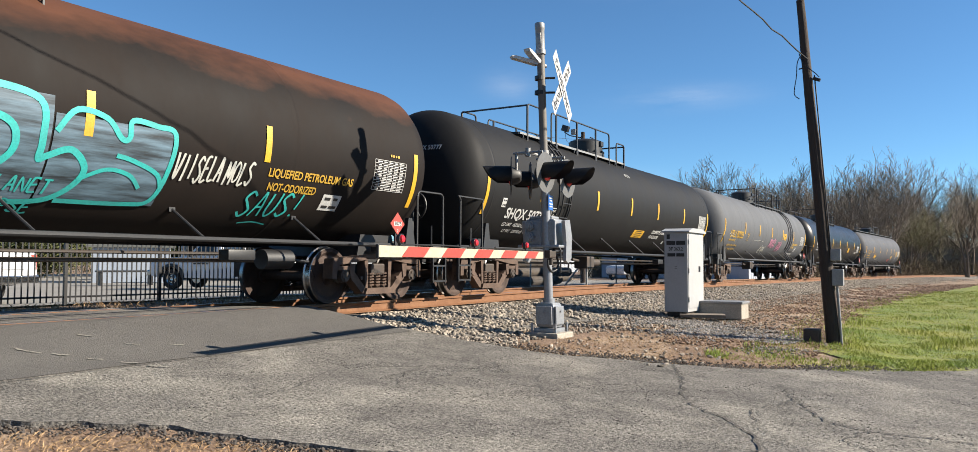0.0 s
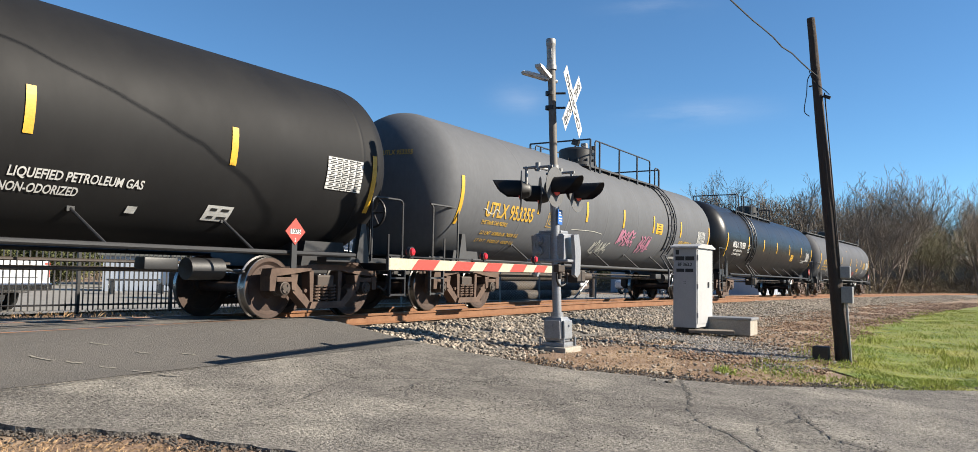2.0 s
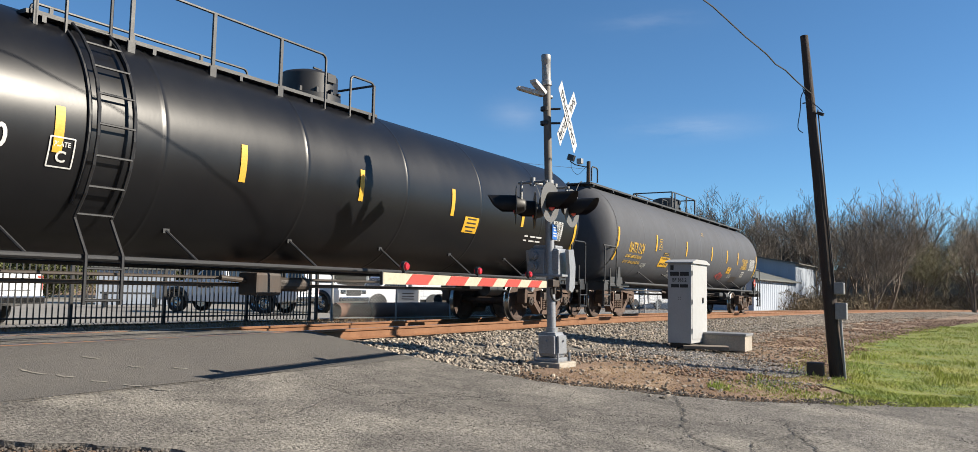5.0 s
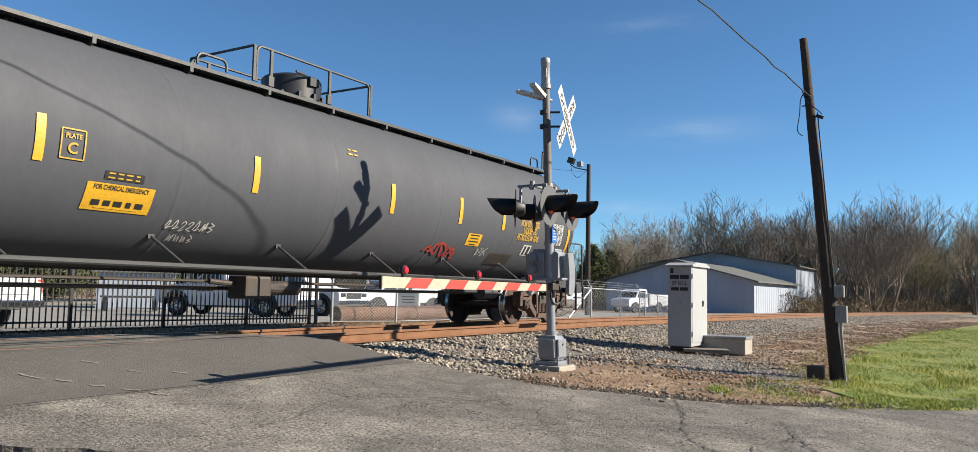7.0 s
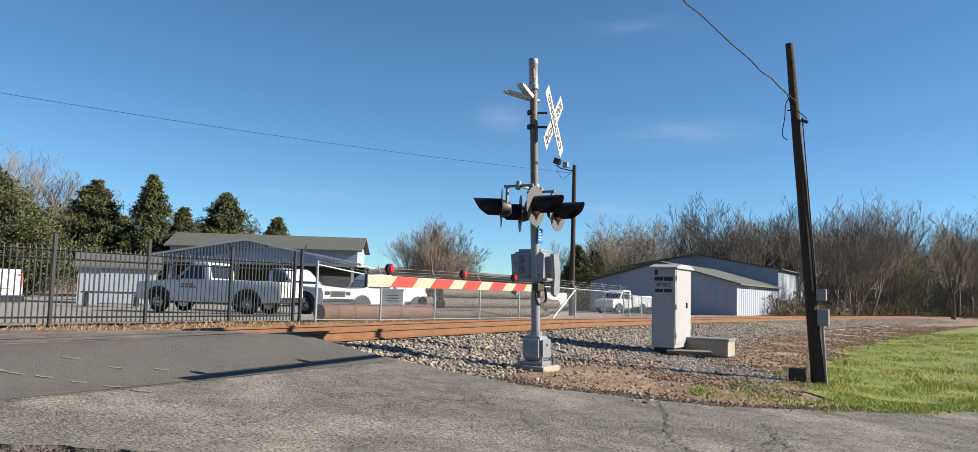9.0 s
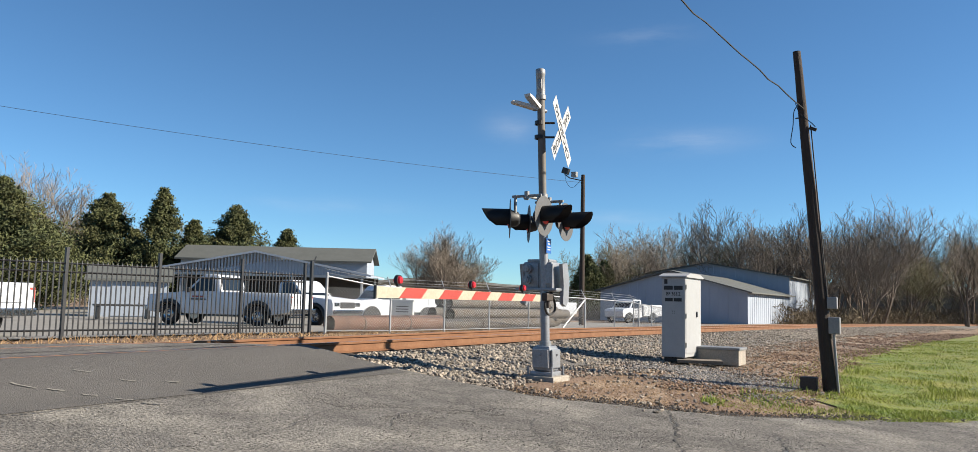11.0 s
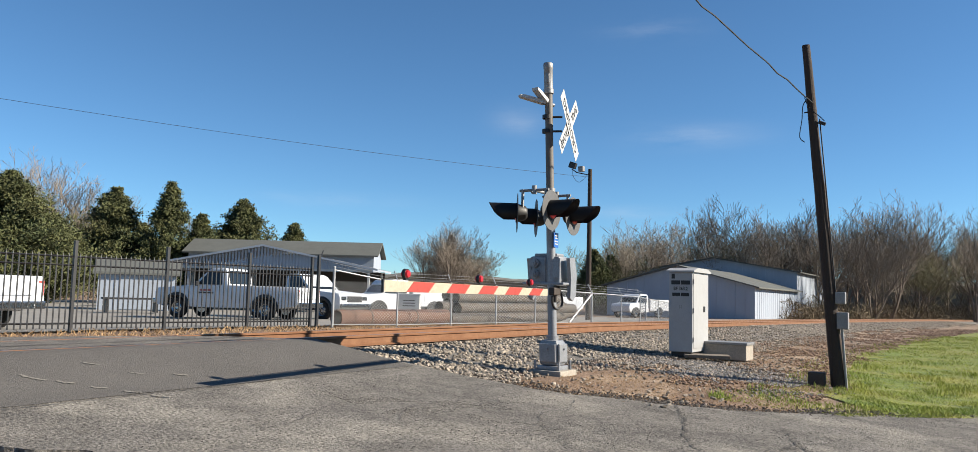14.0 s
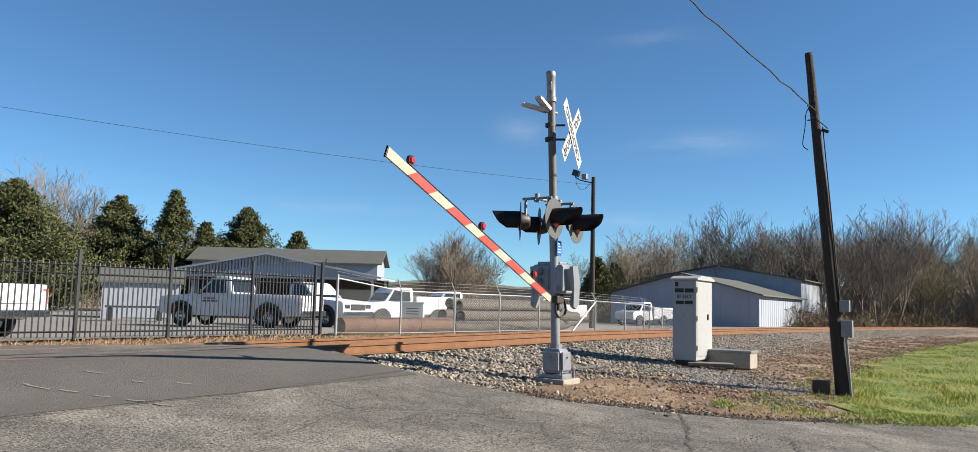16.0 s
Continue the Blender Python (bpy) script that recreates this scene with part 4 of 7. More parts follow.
    # side ladder
    if "ladder" in o:
        x = o["ladder"]
        for sy in (-1,):
            bm = B()
            for px in (-0.22, 0.22):
                pts = [(x + px, sy * 1.46, 0.45), (x + px, sy * 1.46, 1.0)] + [(x + px, sy * (r + 0.1) * math.cos(radians(a)), zc + (r + 0.1) * math.sin(radians(a))) for a in range(-40, 66, 12)]
                pipe(bm, pts, 0.022, 6)
            for z in (0.5, 0.85):
                rod(bm, (x - 0.22, sy * 1.46, z), (x + 0.22, sy * 1.46, z), 0.016, 6)
            for a in range(-38, 64, 13):
                p = (sy * (r + 0.1) * math.cos(radians(a)), zc + (r + 0.1) * math.sin(radians(a)))
                rod(bm, (x - 0.22, *p), (x + 0.22, *p), 0.016, 6)
            part("ladder", bm, o.get("ladder_paint", o.get("rail_paint", BLACK)), car)
            # dark curved tubes: the ladder's bands and its shadow on the shell in one
            bm = B()
            pipe(bm, [(x - 0.28, sy * (r + 0.02) * math.cos(radians(a)), zc + (r + 0.02) * math.sin(radians(a))) for a in range(-35, 75, 8)], 0.02, 6)
            pipe(bm, [(x + 0.28, sy * (r + 0.02) * math.cos(radians(a)), zc + (r + 0.02) * math.sin(radians(a))) for a in range(-35, 75, 8)], 0.02, 6)
            part("ladder_band_and_shadow", bm, trim, car)
    if o.get("head_ladder"):
        for px in (-0.2, 0.2):
            bm = B()
            pts = []
            for a in range(8, 66, 8):
                pts.append((-hl - hd * math.sin(radians(a)) - 0.05, px - 0.2, zc + r * math.cos(radians(a)) + 0.03))
            pipe(bm, pts, 0.016, 6)
            part("head_ladder_rail", bm, GREYSTEEL, car)
        for a in (22, 38, 52):
            bm = B()
            p = (-hl - hd * math.sin(radians(a)) - 0.05, zc + r * math.cos(radians(a)) + 0.03)
            rod(bm, (p[0], -0.4, p[1]), (p[0], 0.0, p[1]), 0.014, 6)
            part("head_ladder_rung", bm, GREYSTEEL, car)
    mark = o.get("head_mark")
    if mark:
        def on_head(u, v):
            y, z = -0.45 + u, 0.55 + v
            rr = min(1.0, math.hypot(y, z) / r)
            return Vector((-hl - hd * math.sqrt(1 - rr * rr) - 0.012, y, zc + z))
        part("lettering", text_on(B(), mark[0], 0.13, lambda u, v: on_head(-u, v), 0.62), mark[1], car)
    # brake lines, valve block and hanging gear under the tank
    bm = B()
    rod(bm, (-ht + 1.3, -0.42, 0.8), (ht - 1.3, -0.42, 0.8), 0.022, 6)
    rod(bm, (-ht + 1.3, -0.25, 0.7), (ht - 1.3, -0.25, 0.7), 0.03, 6)
    part("brake_line", bm, STEEL, car)
    bm = B()
    box(bm, (-1.2, -0.55, 0.72), (0.5, 0.4, 0.34), 0.04)
    rod(bm, (-0.9, -0.5, 0.72), (-0.2, -0.5, 0.72), 0.11, 14)
    rod(bm, (-1.9, -0.5, 0.8), (-1.4, -0.5, 0.76), 0.04, 8)
    part("valve_block", bm, STEEL, car)
    # trucks and wheels
    for sg in (-1, 1):
        tr = share("truck", TRUCK, car, Matrix.Translation((sg * ht, 0, 0)))
        for sy in (-1, 1):
            turn = Matrix.Rotation(0 if sy < 0 else math.pi, 4, "Z")
            share("side_frame", FRAME, tr, turn)
            for cx in (-0.17, 0.0, 0.17):
                share("spring", SPRING, tr, turn @ Matrix.Translation((cx, 0, 0)))
        for ax in (-0.89, 0.89):
            ws = share("wheelset", WHEELSET, car, Matrix.Translation((sg * ht + ax, 0, 0.457)))
            WHEELSETS.append((ws, sg * ht + ax))
            for sy in (-1, 1):
                share("bearing_cap", CAP, ws, Matrix.Rotation(0 if sy < 0 else math.pi, 4, "Z"))
    return car


CARS = []
SEAMS = (-5.2, -2.6, 0.0, 2.6, 5.2)


def square(u, v, w, h, material):
    """A stencilled frame, as four straight strokes."""
    c = [(u - w / 2, v - h / 2), (u + w / 2, v - h / 2), (u + w / 2, v + h / 2), (u - w / 2, v + h / 2)]
    return [([c[k], c[(k + 1) % 4]], 0.016, 0.0, 0.0, material, 0.0) for k in range(4)]


car1 = tank_car("tank_car", "rusty dark brown tank car with cyan graffiti on its side", 3.38, dict(
    r=1.47, zc=2.41, ht=7.2, hl=7.87, paint=T_BROWN, trim=BLACK, seams=(-4.9, 0.0, 4.9),
    stripes=(-7.74, -4.35, -1.75, 1.75, 4.35, 7.74),
    words=[("LIQUEFIED PETROLEUM GAS", 0.17, 5.3, 1.93, YPAINT, 1.75), ("NOT-ODORIZED", 0.17, 4.95, 1.74, YPAINT, 0.95)],
    plates=[(7.05, 2.12, 0.82, 0.5, 9, 5, None, WPAINT), (5.83, 1.6, 0.4, 0.28, 2, 2, WPAINT, INK), (7.15, 2.46, 0.3, 0.05, 1, 4, None, YPAINT)],
    fills=[(2.1, 1.78, 1.45, 1.0, CYANFILL, 0.0), (0.6, 1.84, 1.5, 1.22, CYANFILL, 0.0), (-0.9, 1.9, 1.45, 1.25, CYANFILL, 0.0), (-2.6, 1.9, 1.6, 1.2, CYANFILL, 0.0)],
    spray=[([(-0.75, 0.62), (-0.2, 0.6), (0.35, 0.5), (0.42, 0.1), (0.42, -0.12), (0.5, -0.08), (0.75, 0.02), (0.95, -0.2), (0.8, -0.5), (0.5, -0.66), (-0.2, -0.7)], 0.075, 0.85, 1.88, CYAN, 0.0),
           ([(0.55, 0.2), (0.75, 0.46), (1.1, 0.42), (1.3, 0.22), (1.4, 0.24), (1.42, 0.44), (1.75, 0.42), (2.0, 0.36), (1.99, -0.1), (1.9, -0.52), (1.6, -0.6), (0.75, -0.62)], 0.065, 0.85, 1.88, CYAN, 0.002),
           ([(1.28, 0.02), (1.5, -0.02), (1.85, -0.15), (1.97, -0.35)], 0.055, 0.85, 1.88, CYAN, 0.003), ([(0.9, -0.32), (1.2, -0.16), (1.5, -0.2), (1.68, -0.36)], 0.05, 0.85, 1.88, CYAN, 0.003),
           ([(-0.72, 0.62), (-0.5, 0.2), (-0.42, 0.05), (-0.15, 0.28), (0.1, 0.2), (0.14, -0.05), (-0.05, -0.3), (-0.35, -0.62), (-0.7, -0.72)], 0.075, 0.85, 1.88, CYAN, 0.004),
           ([(-1.4, 0.5), (-0.95, 0.66), (-0.72, 0.62)], 0.08, 0.85, 1.88, CYAN, 0.001), ([(-1.4, 0.1), (-0.8, 0.1), (-0.45, -0.1), (-0.42, -0.4), (-0.9, -0.6)], 0.075, 0.85, 1.88, CYAN, 0.002), ([(-1.5, -0.1), (-1.1, -0.05), (-0.95, -0.2), (-1.2, -0.32)], 0.05, 0.85, 1.88, CYAN, 0.002),
           *sprayed_word("VIISELA", 3.28, 1.87, 0.74, 0.34, 0.03, WHITESPRAY), *sprayed_word("MOLS", 3.93, 1.87, 0.46, 0.32, 0.03, WHITESPRAY),
           *sprayed_word("SAUS!", 4.72, 1.5, 1.15, 0.42, 0.034, CYAN), ([(-0.25, 0), (0, 0.04), (0.25, 0)], 0.025, 4.55, 1.24, CYAN, 0.0),
           *sprayed_word("PLANET", 1.15, 1.5, 0.72, 0.19, 0.026, CYAN), *sprayed_word("PAPSE", 1.1, 1.28, 0.65, 0.19, 0.026, CYAN)],
    placards=[(7.2, -1.5, 1.33, RED)], dome=-0.6, walk=(-2.5, 1.5), toprails=[(-2.5, 1.5, 0.75)], cross=[(-2.5, 0.75)]))
car2 = tank_car("tank_car", "matt black tank car with white lettering and a top platform", 21.47, dict(
    r=1.46, zc=2.43, ht=7.2, hl=7.95, paint=T_BLACK, trim=BLACK, seams=(-7.6, 7.6), stripes=(-7.86, -5.5, -2.3, 0.13, 2.42, 5.05, 7.86),
    words=[("SHQX 50777", 0.34, -6.0, 1.74, WPAINT, 1.8), ("LD LMT  162300 LB  73600 KG", 0.13, -6.05, 1.52, WPAINT, 1.5), ("LT WT  100700 LB  45700 K", 0.12, -5.95, 1.39, WPAINT, 1.35), ("LIQUEFIED PETROLEUM GAS", 0.16, 3.1, 1.7, WPAINT, 1.55), ("NON-ODORIZED", 0.16, 2.7, 1.55, WPAINT, 0.85)],
    plates=[(7.19, 2.2, 0.8, 0.5, 9, 5, WPAINT, INK), (1.23, 1.6, 0.85, 0.26, 4, 1, YELLOW, INK), (5.1, 1.46, 0.42, 0.26, 2, 2, WPAINT, INK), (3.86, 1.42, 0.2, 0.14, 1, 1, None, WPAINT), (0.35, 3.26, 0.5, 0.12, 3, 3, None, WPAINT), (-7.1, 1.95, 0.17, 0.2, 2, 2, WPAINT, INK)],
    plate_c=[(-4.72, 1.83, WPAINT)],
    placards=[(6.13, -1.5, 1.27, RED)], dome=0.1, walk=(-5.6, 0.95), toprails=[(-5.25, -4.6, 0.88), (-4.0, -0.3, 0.88), (0.25, 0.85, 0.7)], cross=[(-5.25, 0.85), (0.85, 0.66)], ladder=-4.35, walk_paint=BLACK, edge_paint=SILVER_DULL, head_mark=("SHQX 50777", WPAINT)))
car3 = tank_car("tank_car", "light grey tank car with yellow lettering and pink graffiti", 39.9, dict(
    r=1.46, zc=2.42, ht=7.25, hl=8.08, paint=T_GREY, trim=GREYSTEEL, rail_paint=BLACK, seams=(-5.6, -3.4, -1.1, 1.1, 3.3, 5.5, 7.2), stripes=(-8.0, -4.93, -2.4, 0.0, 2.34, 4.87, 8.0),
    words=[("UTLX 953355", 0.42, -6.1, 2.0, YPAINT, 1.95), ("THE TANK CAR PEOPLE", 0.12, -6.6, 1.76, YPAINT, 1.0), ("LD LMT 163800 LB  74300 KG", 0.12, -6.2, 1.56, YPAINT, 1.5), ("LT WT   99200 LB  45000 KG", 0.12, -6.2, 1.41, YPAINT, 1.5), ("LIQUEFIED PETROLEUM GAS", 0.15, 5.5, 1.9, YPAINT, 1.3), ("NON ODORIZED", 0.15, 5.1, 1.75, YPAINT, 0.75)],
    plates=[(7.12, 2.13, 0.8, 0.5, 9, 5, WPAINT, INK), (2.85, 2.22, 0.55, 0.32, 4, 1, YELLOW, INK), (5.25, 1.53, 1.05, 0.1, 1, 1, None, INK), (5.3, 1.41, 1.2, 0.08, 1, 1, WPAINT, WPAINT), (5.97, 1.65, 0.28, 0.25, 2, 2, WPAINT, INK)],
    plate_c=[(-4.3, 1.98, YPAINT)],
    spray=[*tag_strokes(31, -1.0, 1.5, 1.05, 0.4, 5, 0.035, WHITESPRAY), (scribble(32, 0.9, 0.2, 6, 0.3), 0.02, -0.95, 1.34, WHITESPRAY, 0.0), *tag_strokes(33, 0.45, 1.8, 1.15, 0.5, 5, 0.06, PINK), (scribble(34, 1.0, 0.5, 10), 0.05, 0.5, 1.84, PINK, 0.002), *tag_strokes(35, 1.9, 1.7, 0.85, 0.55, 4, 0.055, PINK), (scribble(36, 0.8, 0.5, 9), 0.045, 1.92, 1.72, PINK, 0.002), (scribble(37, 0.6, 0.3, 6), 0.02, -6.9, 1.9, WHITESPRAY, 0.0), (scribble(38, 1.9, 0.08, 3, 0.2), 0.014, -2.2, 1.85, WHITESPRAY, 0.0)],
    placards=[(7.3, -1.5, 1.32, RED)], dome=-0.05, walk=(-1.3, 4.25), toprails=[(-0.8, 3.4, 0.88), (3.85, 4.2, 0.72)], cross=[(-1.1, 0.87), (4.25, 0.7)], ladder=3.9, ladder_paint=T_GREY2, reservoir=True, head_mark=("UTLX 953355", YPAINT)))
car4 = tank_car("tank_car", "glossy black tank car with white lettering", 58.4, dict(
    r=1.46, zc=2.42, ht=7.2, hl=8.05, paint=T_GLOSS, trim=BLACK, seams=(-6.2, -3.6, -1.2, 1.2, 3.6, 6.2), stripes=(-7.95, -4.9, -2.4, 0.0, 2.6, 5.3, 7.95),
    words=[("MULX  701950", 0.34, -6.3, 2.15, WPAINT, 1.75), ("LD LMT 162300 LB 73600 KG", 0.12, -6.4, 1.93, WPAINT, 1.2), ("LT WT 100900 LB 45760 KG", 0.12, -6.4, 1.79, WPAINT, 1.2)],
    plates=[(6.9, 2.1, 0.75, 0.46, 9, 5, WPAINT, INK), (3.32, 1.95, 0.5, 0.32, 4, 1, YELLOW, INK), (5.9, 1.85, 1.0, 0.2, 2, 3, None, WPAINT)],
    plate_c=[(-4.85, 2.08, WPAINT)],
    placards=[(7.05, -1.5, 1.32, RED)], dome=0.2, walk=(-5.0, 0.95), toprails=[(-4.95, -4.6, 0.88), (-4.05, -0.35, 0.88), (0.25, 0.85, 0.7)], cross=[(-4.95, 0.85), (0.85, 0.66)], ladder=-4.3, head_mark=("MULX 701950", WPAINT)))
car5 = tank_car("tank_car", "dark grey tank car with yellow lettering and a full-length walkway", 77.16, dict(
    r=1.42, zc=2.36, ht=7.19, hl=8.05, paint=T_GREY2, trim=GREYSTEEL, rail_paint=GREYSTEEL, seams=(-8.0, -5.95, -3.1, -0.3, 2.5, 5.3, 8.0), stripes=(-7.92, -4.88, -1.93, 1.05, 3.14, 4.76, 7.86),
    words=[("NATX 1124", 0.42, -6.44, 2.0, YPAINT, 1.15), ("LD LMT 162400 LB 73650 KG", 0.13, -6.5, 1.76, YPAINT, 1.25), ("LT WT  100600 LB 45650 KG", 0.13, -6.5, 1.6, YPAINT, 1.25), ("NON ODORIZED", 0.19, 5.92, 2.22, YPAINT, 0.85), ("LIQUEFIED", 0.19, 5.95, 2.07, YPAINT, 0.6), ("PETROLEUM GAS", 0.19, 5.9, 1.92, YPAINT, 0.95), ("FOR CHEMICAL EMERGENCY", 0.08, -3.85, 1.83, INK, 0.7)],
    plates=[(7.15, 2.09, 0.8, 0.5, 9, 5, WPAINT, INK), (-3.85, 1.72, 0.86, 0.34, 1, 1, YELLOW, YELLOW), (-3.85, 1.66, 0.78, 0.09, 1, 5, None, INK), (-3.85, 1.97, 0.5, 0.1, 2, 4, INK, YPAINT), (3.8, 1.75, 0.5, 0.26, 4, 1, YELLOW, INK), (6.02, 1.66, 0.36, 0.26, 1, 2, WPAINT, INK), (5.1, 1.42, 0.9, 0.3, 1, 1, STEEL, STEEL), (0.1, 2.9, 0.3, 0.16, 2, 2, None, YPAINT)],
    plate_c=[(-4.52, 2.24, YPAINT)],
    spray=[*tag_strokes(41, -2.75, 1.5, 0.75, 0.16, 7, 0.014, WHITESPRAY), *tag_strokes(47, -2.8, 1.34, 0.4, 0.12, 4, 0.012, WHITESPRAY), *tag_strokes(42, -5.5, 1.56, 0.42, 0.2, 4, 0.012, WHITESPRAY), (scribble(43, 1.0, 0.36, 12), 0.05, 2.86, 1.5, REDSPRAY, 0.0), (scribble(44, 0.9, 0.3, 9), 0.045, 2.9, 1.5, REDSPRAY, 0.002), *tag_strokes(45, 4.25, 1.55, 0.4, 0.2, 4, 0.012, WHITESPRAY)],
    placards=[(7.3, -1.48, 1.33, RED), (8.15, -1.3, 1.25, BLACK)], dome=0.0, walk=(-8.3, 8.0), toprails=[(-1.4, 1.15, 0.55), (-2.45, -1.95, 0.16), (-8.25, -7.85, 0.42), (7.15, 7.5, 0.2), (7.75, 7.85, 0.42)], cross=[(-1.45, 0.54), (1.2, 0.54)], walk_paint=GREYSTEEL, head_ladder=True, head_mark=("NATX 1124", YPAINT)))
CARS = [car1, car2, car3, car4, car5]


def gone(t):
    """Metres that the train has rolled after t seconds; it slows a little."""
    if t < 3.5:
        return 9.8 * t
    if t < 6.5:
        u = t - 3.5
        return 34.3 + 9.8 * u - 0.4 / 6 * u * u
    return 63.1 + 9.4 * (t - 6.5)


# ---- the crossing signal with its gate ----
def face(az):
    """Turns local +x to point along the compass-like angle az, in degrees from world x."""
    return Matrix.Rotation(radians(az), 4, "Z")


MX, MY, MZ = 10.93, 5.71, -0.40
signal = thing("crossing_signal", pose(MX, MY, MZ), "silver crossing signal mast with red lights, crossed sign and gate", "crossing signal")


def lean(z):
    """The mast stands a little out of plumb: its offset at height z."""
    return Vector((0.085, -0.139, 0)) * (1 - z / 4.8)


def along(bm):
    for v in bm.verts:
        v.co += lean(v.co.z)
    return bm


bm = rod(B(), (0, 0, 0.5), (0, 0, 2.25), 0.07, 20)
part("mast_foot", along(bm), SILVER, signal, "silver painted lower mast", True)
bm = rod(B(), (0, 0, 2.2), (0, 0, 4.40), 0.062, 20)
part("mast", along(bm), MASTRUST, signal, "weathered upper mast tube", True)
bm = B()
lathe(bm, [(0.0, 4.86), (0.07, 4.855), (0.078, 4.84), (0.078, 4.76), (0.072, 4.75), (0.072, 4.44), (0.082, 4.43), (0.082, 4.36), (0.066, 4.35)], None, 20)
box(bm, (-0.068, -0.02, 4.6), (0.02, 0.06, 0.16), 0.006)
part("bell", along(bm), SILVER_DULL, signal, "grey cylindrical bell housing", True)
bm = B()
box(bm, (0, 0, 0.27), (0.31, 0.31, 0.36), 0.04)
box(bm, (0, 0, 0.05), (0.4, 0.36, 0.07), 0.015)
box(bm, (0, 0, 0.44), (0.27, 0.27, 0.06), 0.02)
rod(bm, (0, 0, 0.45), (0, 0, 0.54), 0.095, 16)
for sx in (-1, 1):
    for sy in (-1, 1):
        rod(bm, (sx * 0.2, sy * 0.2, 0.0), (sx * 0.2, sy * 0.2, 0.16), 0.018, 8)
part("junction_base", along(bm), SILVER, signal, "silver cast junction box base", True)
for az in (180, 270):
    bm = B()
    box(bm, (0.175, 0, 0.28), (0.03, 0.27, 0.28), 0.01, None)
    rod(bm, (0.18, 0, 0.34), (0.215, 0, 0.34), 0.016, 8)
    bmesh.ops.transform(bm, matrix=face(az), verts=bm.verts)
    part("base_cover", along(bm), SILVER, signal)
bm = B()
box(bm, (0, 0, -0.04), (0.58, 0.54, 0.12), 0.02)
part("footing", along(bm), CONCRETE, signal, "concrete footing")

# crossed sign: two white blades with lettering
cross = part("crossbuck", box(B(), (0.07, 0, 0), (0.02, 0.04, 0.3), 0.005), SILVER_DULL, signal, "white crossed railway sign", loc=Matrix.Translation((0.12, -0.22, 3.83)) @ face(279))
for tilt, top_word, low_word in ((45, "RAIL", "ROAD"), (-45, "CROSS", "ING")):
    off = 0.10 if tilt > 0 else 0.115
    m = Matrix.Translation((off, 0, 0)) @ Matrix.Rotation(radians(-tilt), 4, "X")
    bm = B()
    box(bm, (0, 0, 0), (0.004, 0.23, 1.22), 0.0)
    bmesh.ops.transform(bm, matrix=m, verts=bm.verts)
    blade = part("sign_blade", bm, WHITE, cross)
    bm = B()
    if tilt > 0:
        text_on(bm, "RAIL", 0.17, lambda u, v: m @ Vector((0.004, v, 0.36 - u)), 0.36)
        text_on(bm, "ROAD", 0.17, lambda u, v: m @ Vector((0.004, v, -0.36 - u)), 0.4)
    else:
        text_on(bm, "CROSSING", 0.17, lambda u, v: m @ Vector((0.004, -v, u)), 1.0)
    part("lettering", bm, INK, blade)
for z in (3.75, 3.98):
    bm = B()
    rod(bm, (0, 0, z), (0.1, -0.22, z), 0.018, 8)
    lathe(bm, [(0.068, -0.03), (0.078, -0.03), (0.078, 0.03), (0.068, 0.03)], Matrix.Translation((0, 0, z)), 16)
    part("bracket", bm, BLACK, signal)
# pale flat wings near the top
for az, tilt, ln in ((140, 8, 0.46), (168, 28, 0.34)):
    bm = B()
    prism(bm, [(0.05, -0.03), (ln, -0.012), (ln + 0.03, 0.02), (ln - 0.04, 0.035), (0.05, 0.03)], -0.06, 0.06)
    bmesh.ops.transform(bm, matrix=Matrix.Translation((0, 0, 4.2)) @ face(az) @ Matrix.Rotation(radians(-tilt), 4, "Y"), verts=bm.verts)
    part("lamp_head", bm, WHITE, signal, "pale flat lamp head")
bm = B()
rod(bm, (-0.1, 0.05, 4.2), (0.12, -0.05, 4.19), 0.03, 8)
part("bracket", bm, SILVER_DULL, signal)

# crossarm and the four flashing lights
bm = B()
pipe(bm, [(-0.42, 0.02, 2.72), (-0.36, 0.0, 2.76), (0.36, 0.0, 2.76), (0.42, 0.02, 2.74)], 0.024, 8)
c0 = lean(2.76)
rod(bm, (c0.x, c0.y, 2.68), (c0.x, c0.y, 2.84), 0.08, 16)
for x in (-0.38, 0.38):
    rod(bm, (x, -0.25, 2.76), (x, 0.25, 2.76), 0.022, 8)
    rod(bm, (x, 0, 2.7), (x, 0, 2.83), 0.04, 10)
    for y in (-0.2, 0.2):
        rod(bm, (x, y, 2.5), (x, y, 2.78), 0.024, 8)
part("crossarm", bm, SILVER_DULL, signal, "grey crossarm with fittings", True)


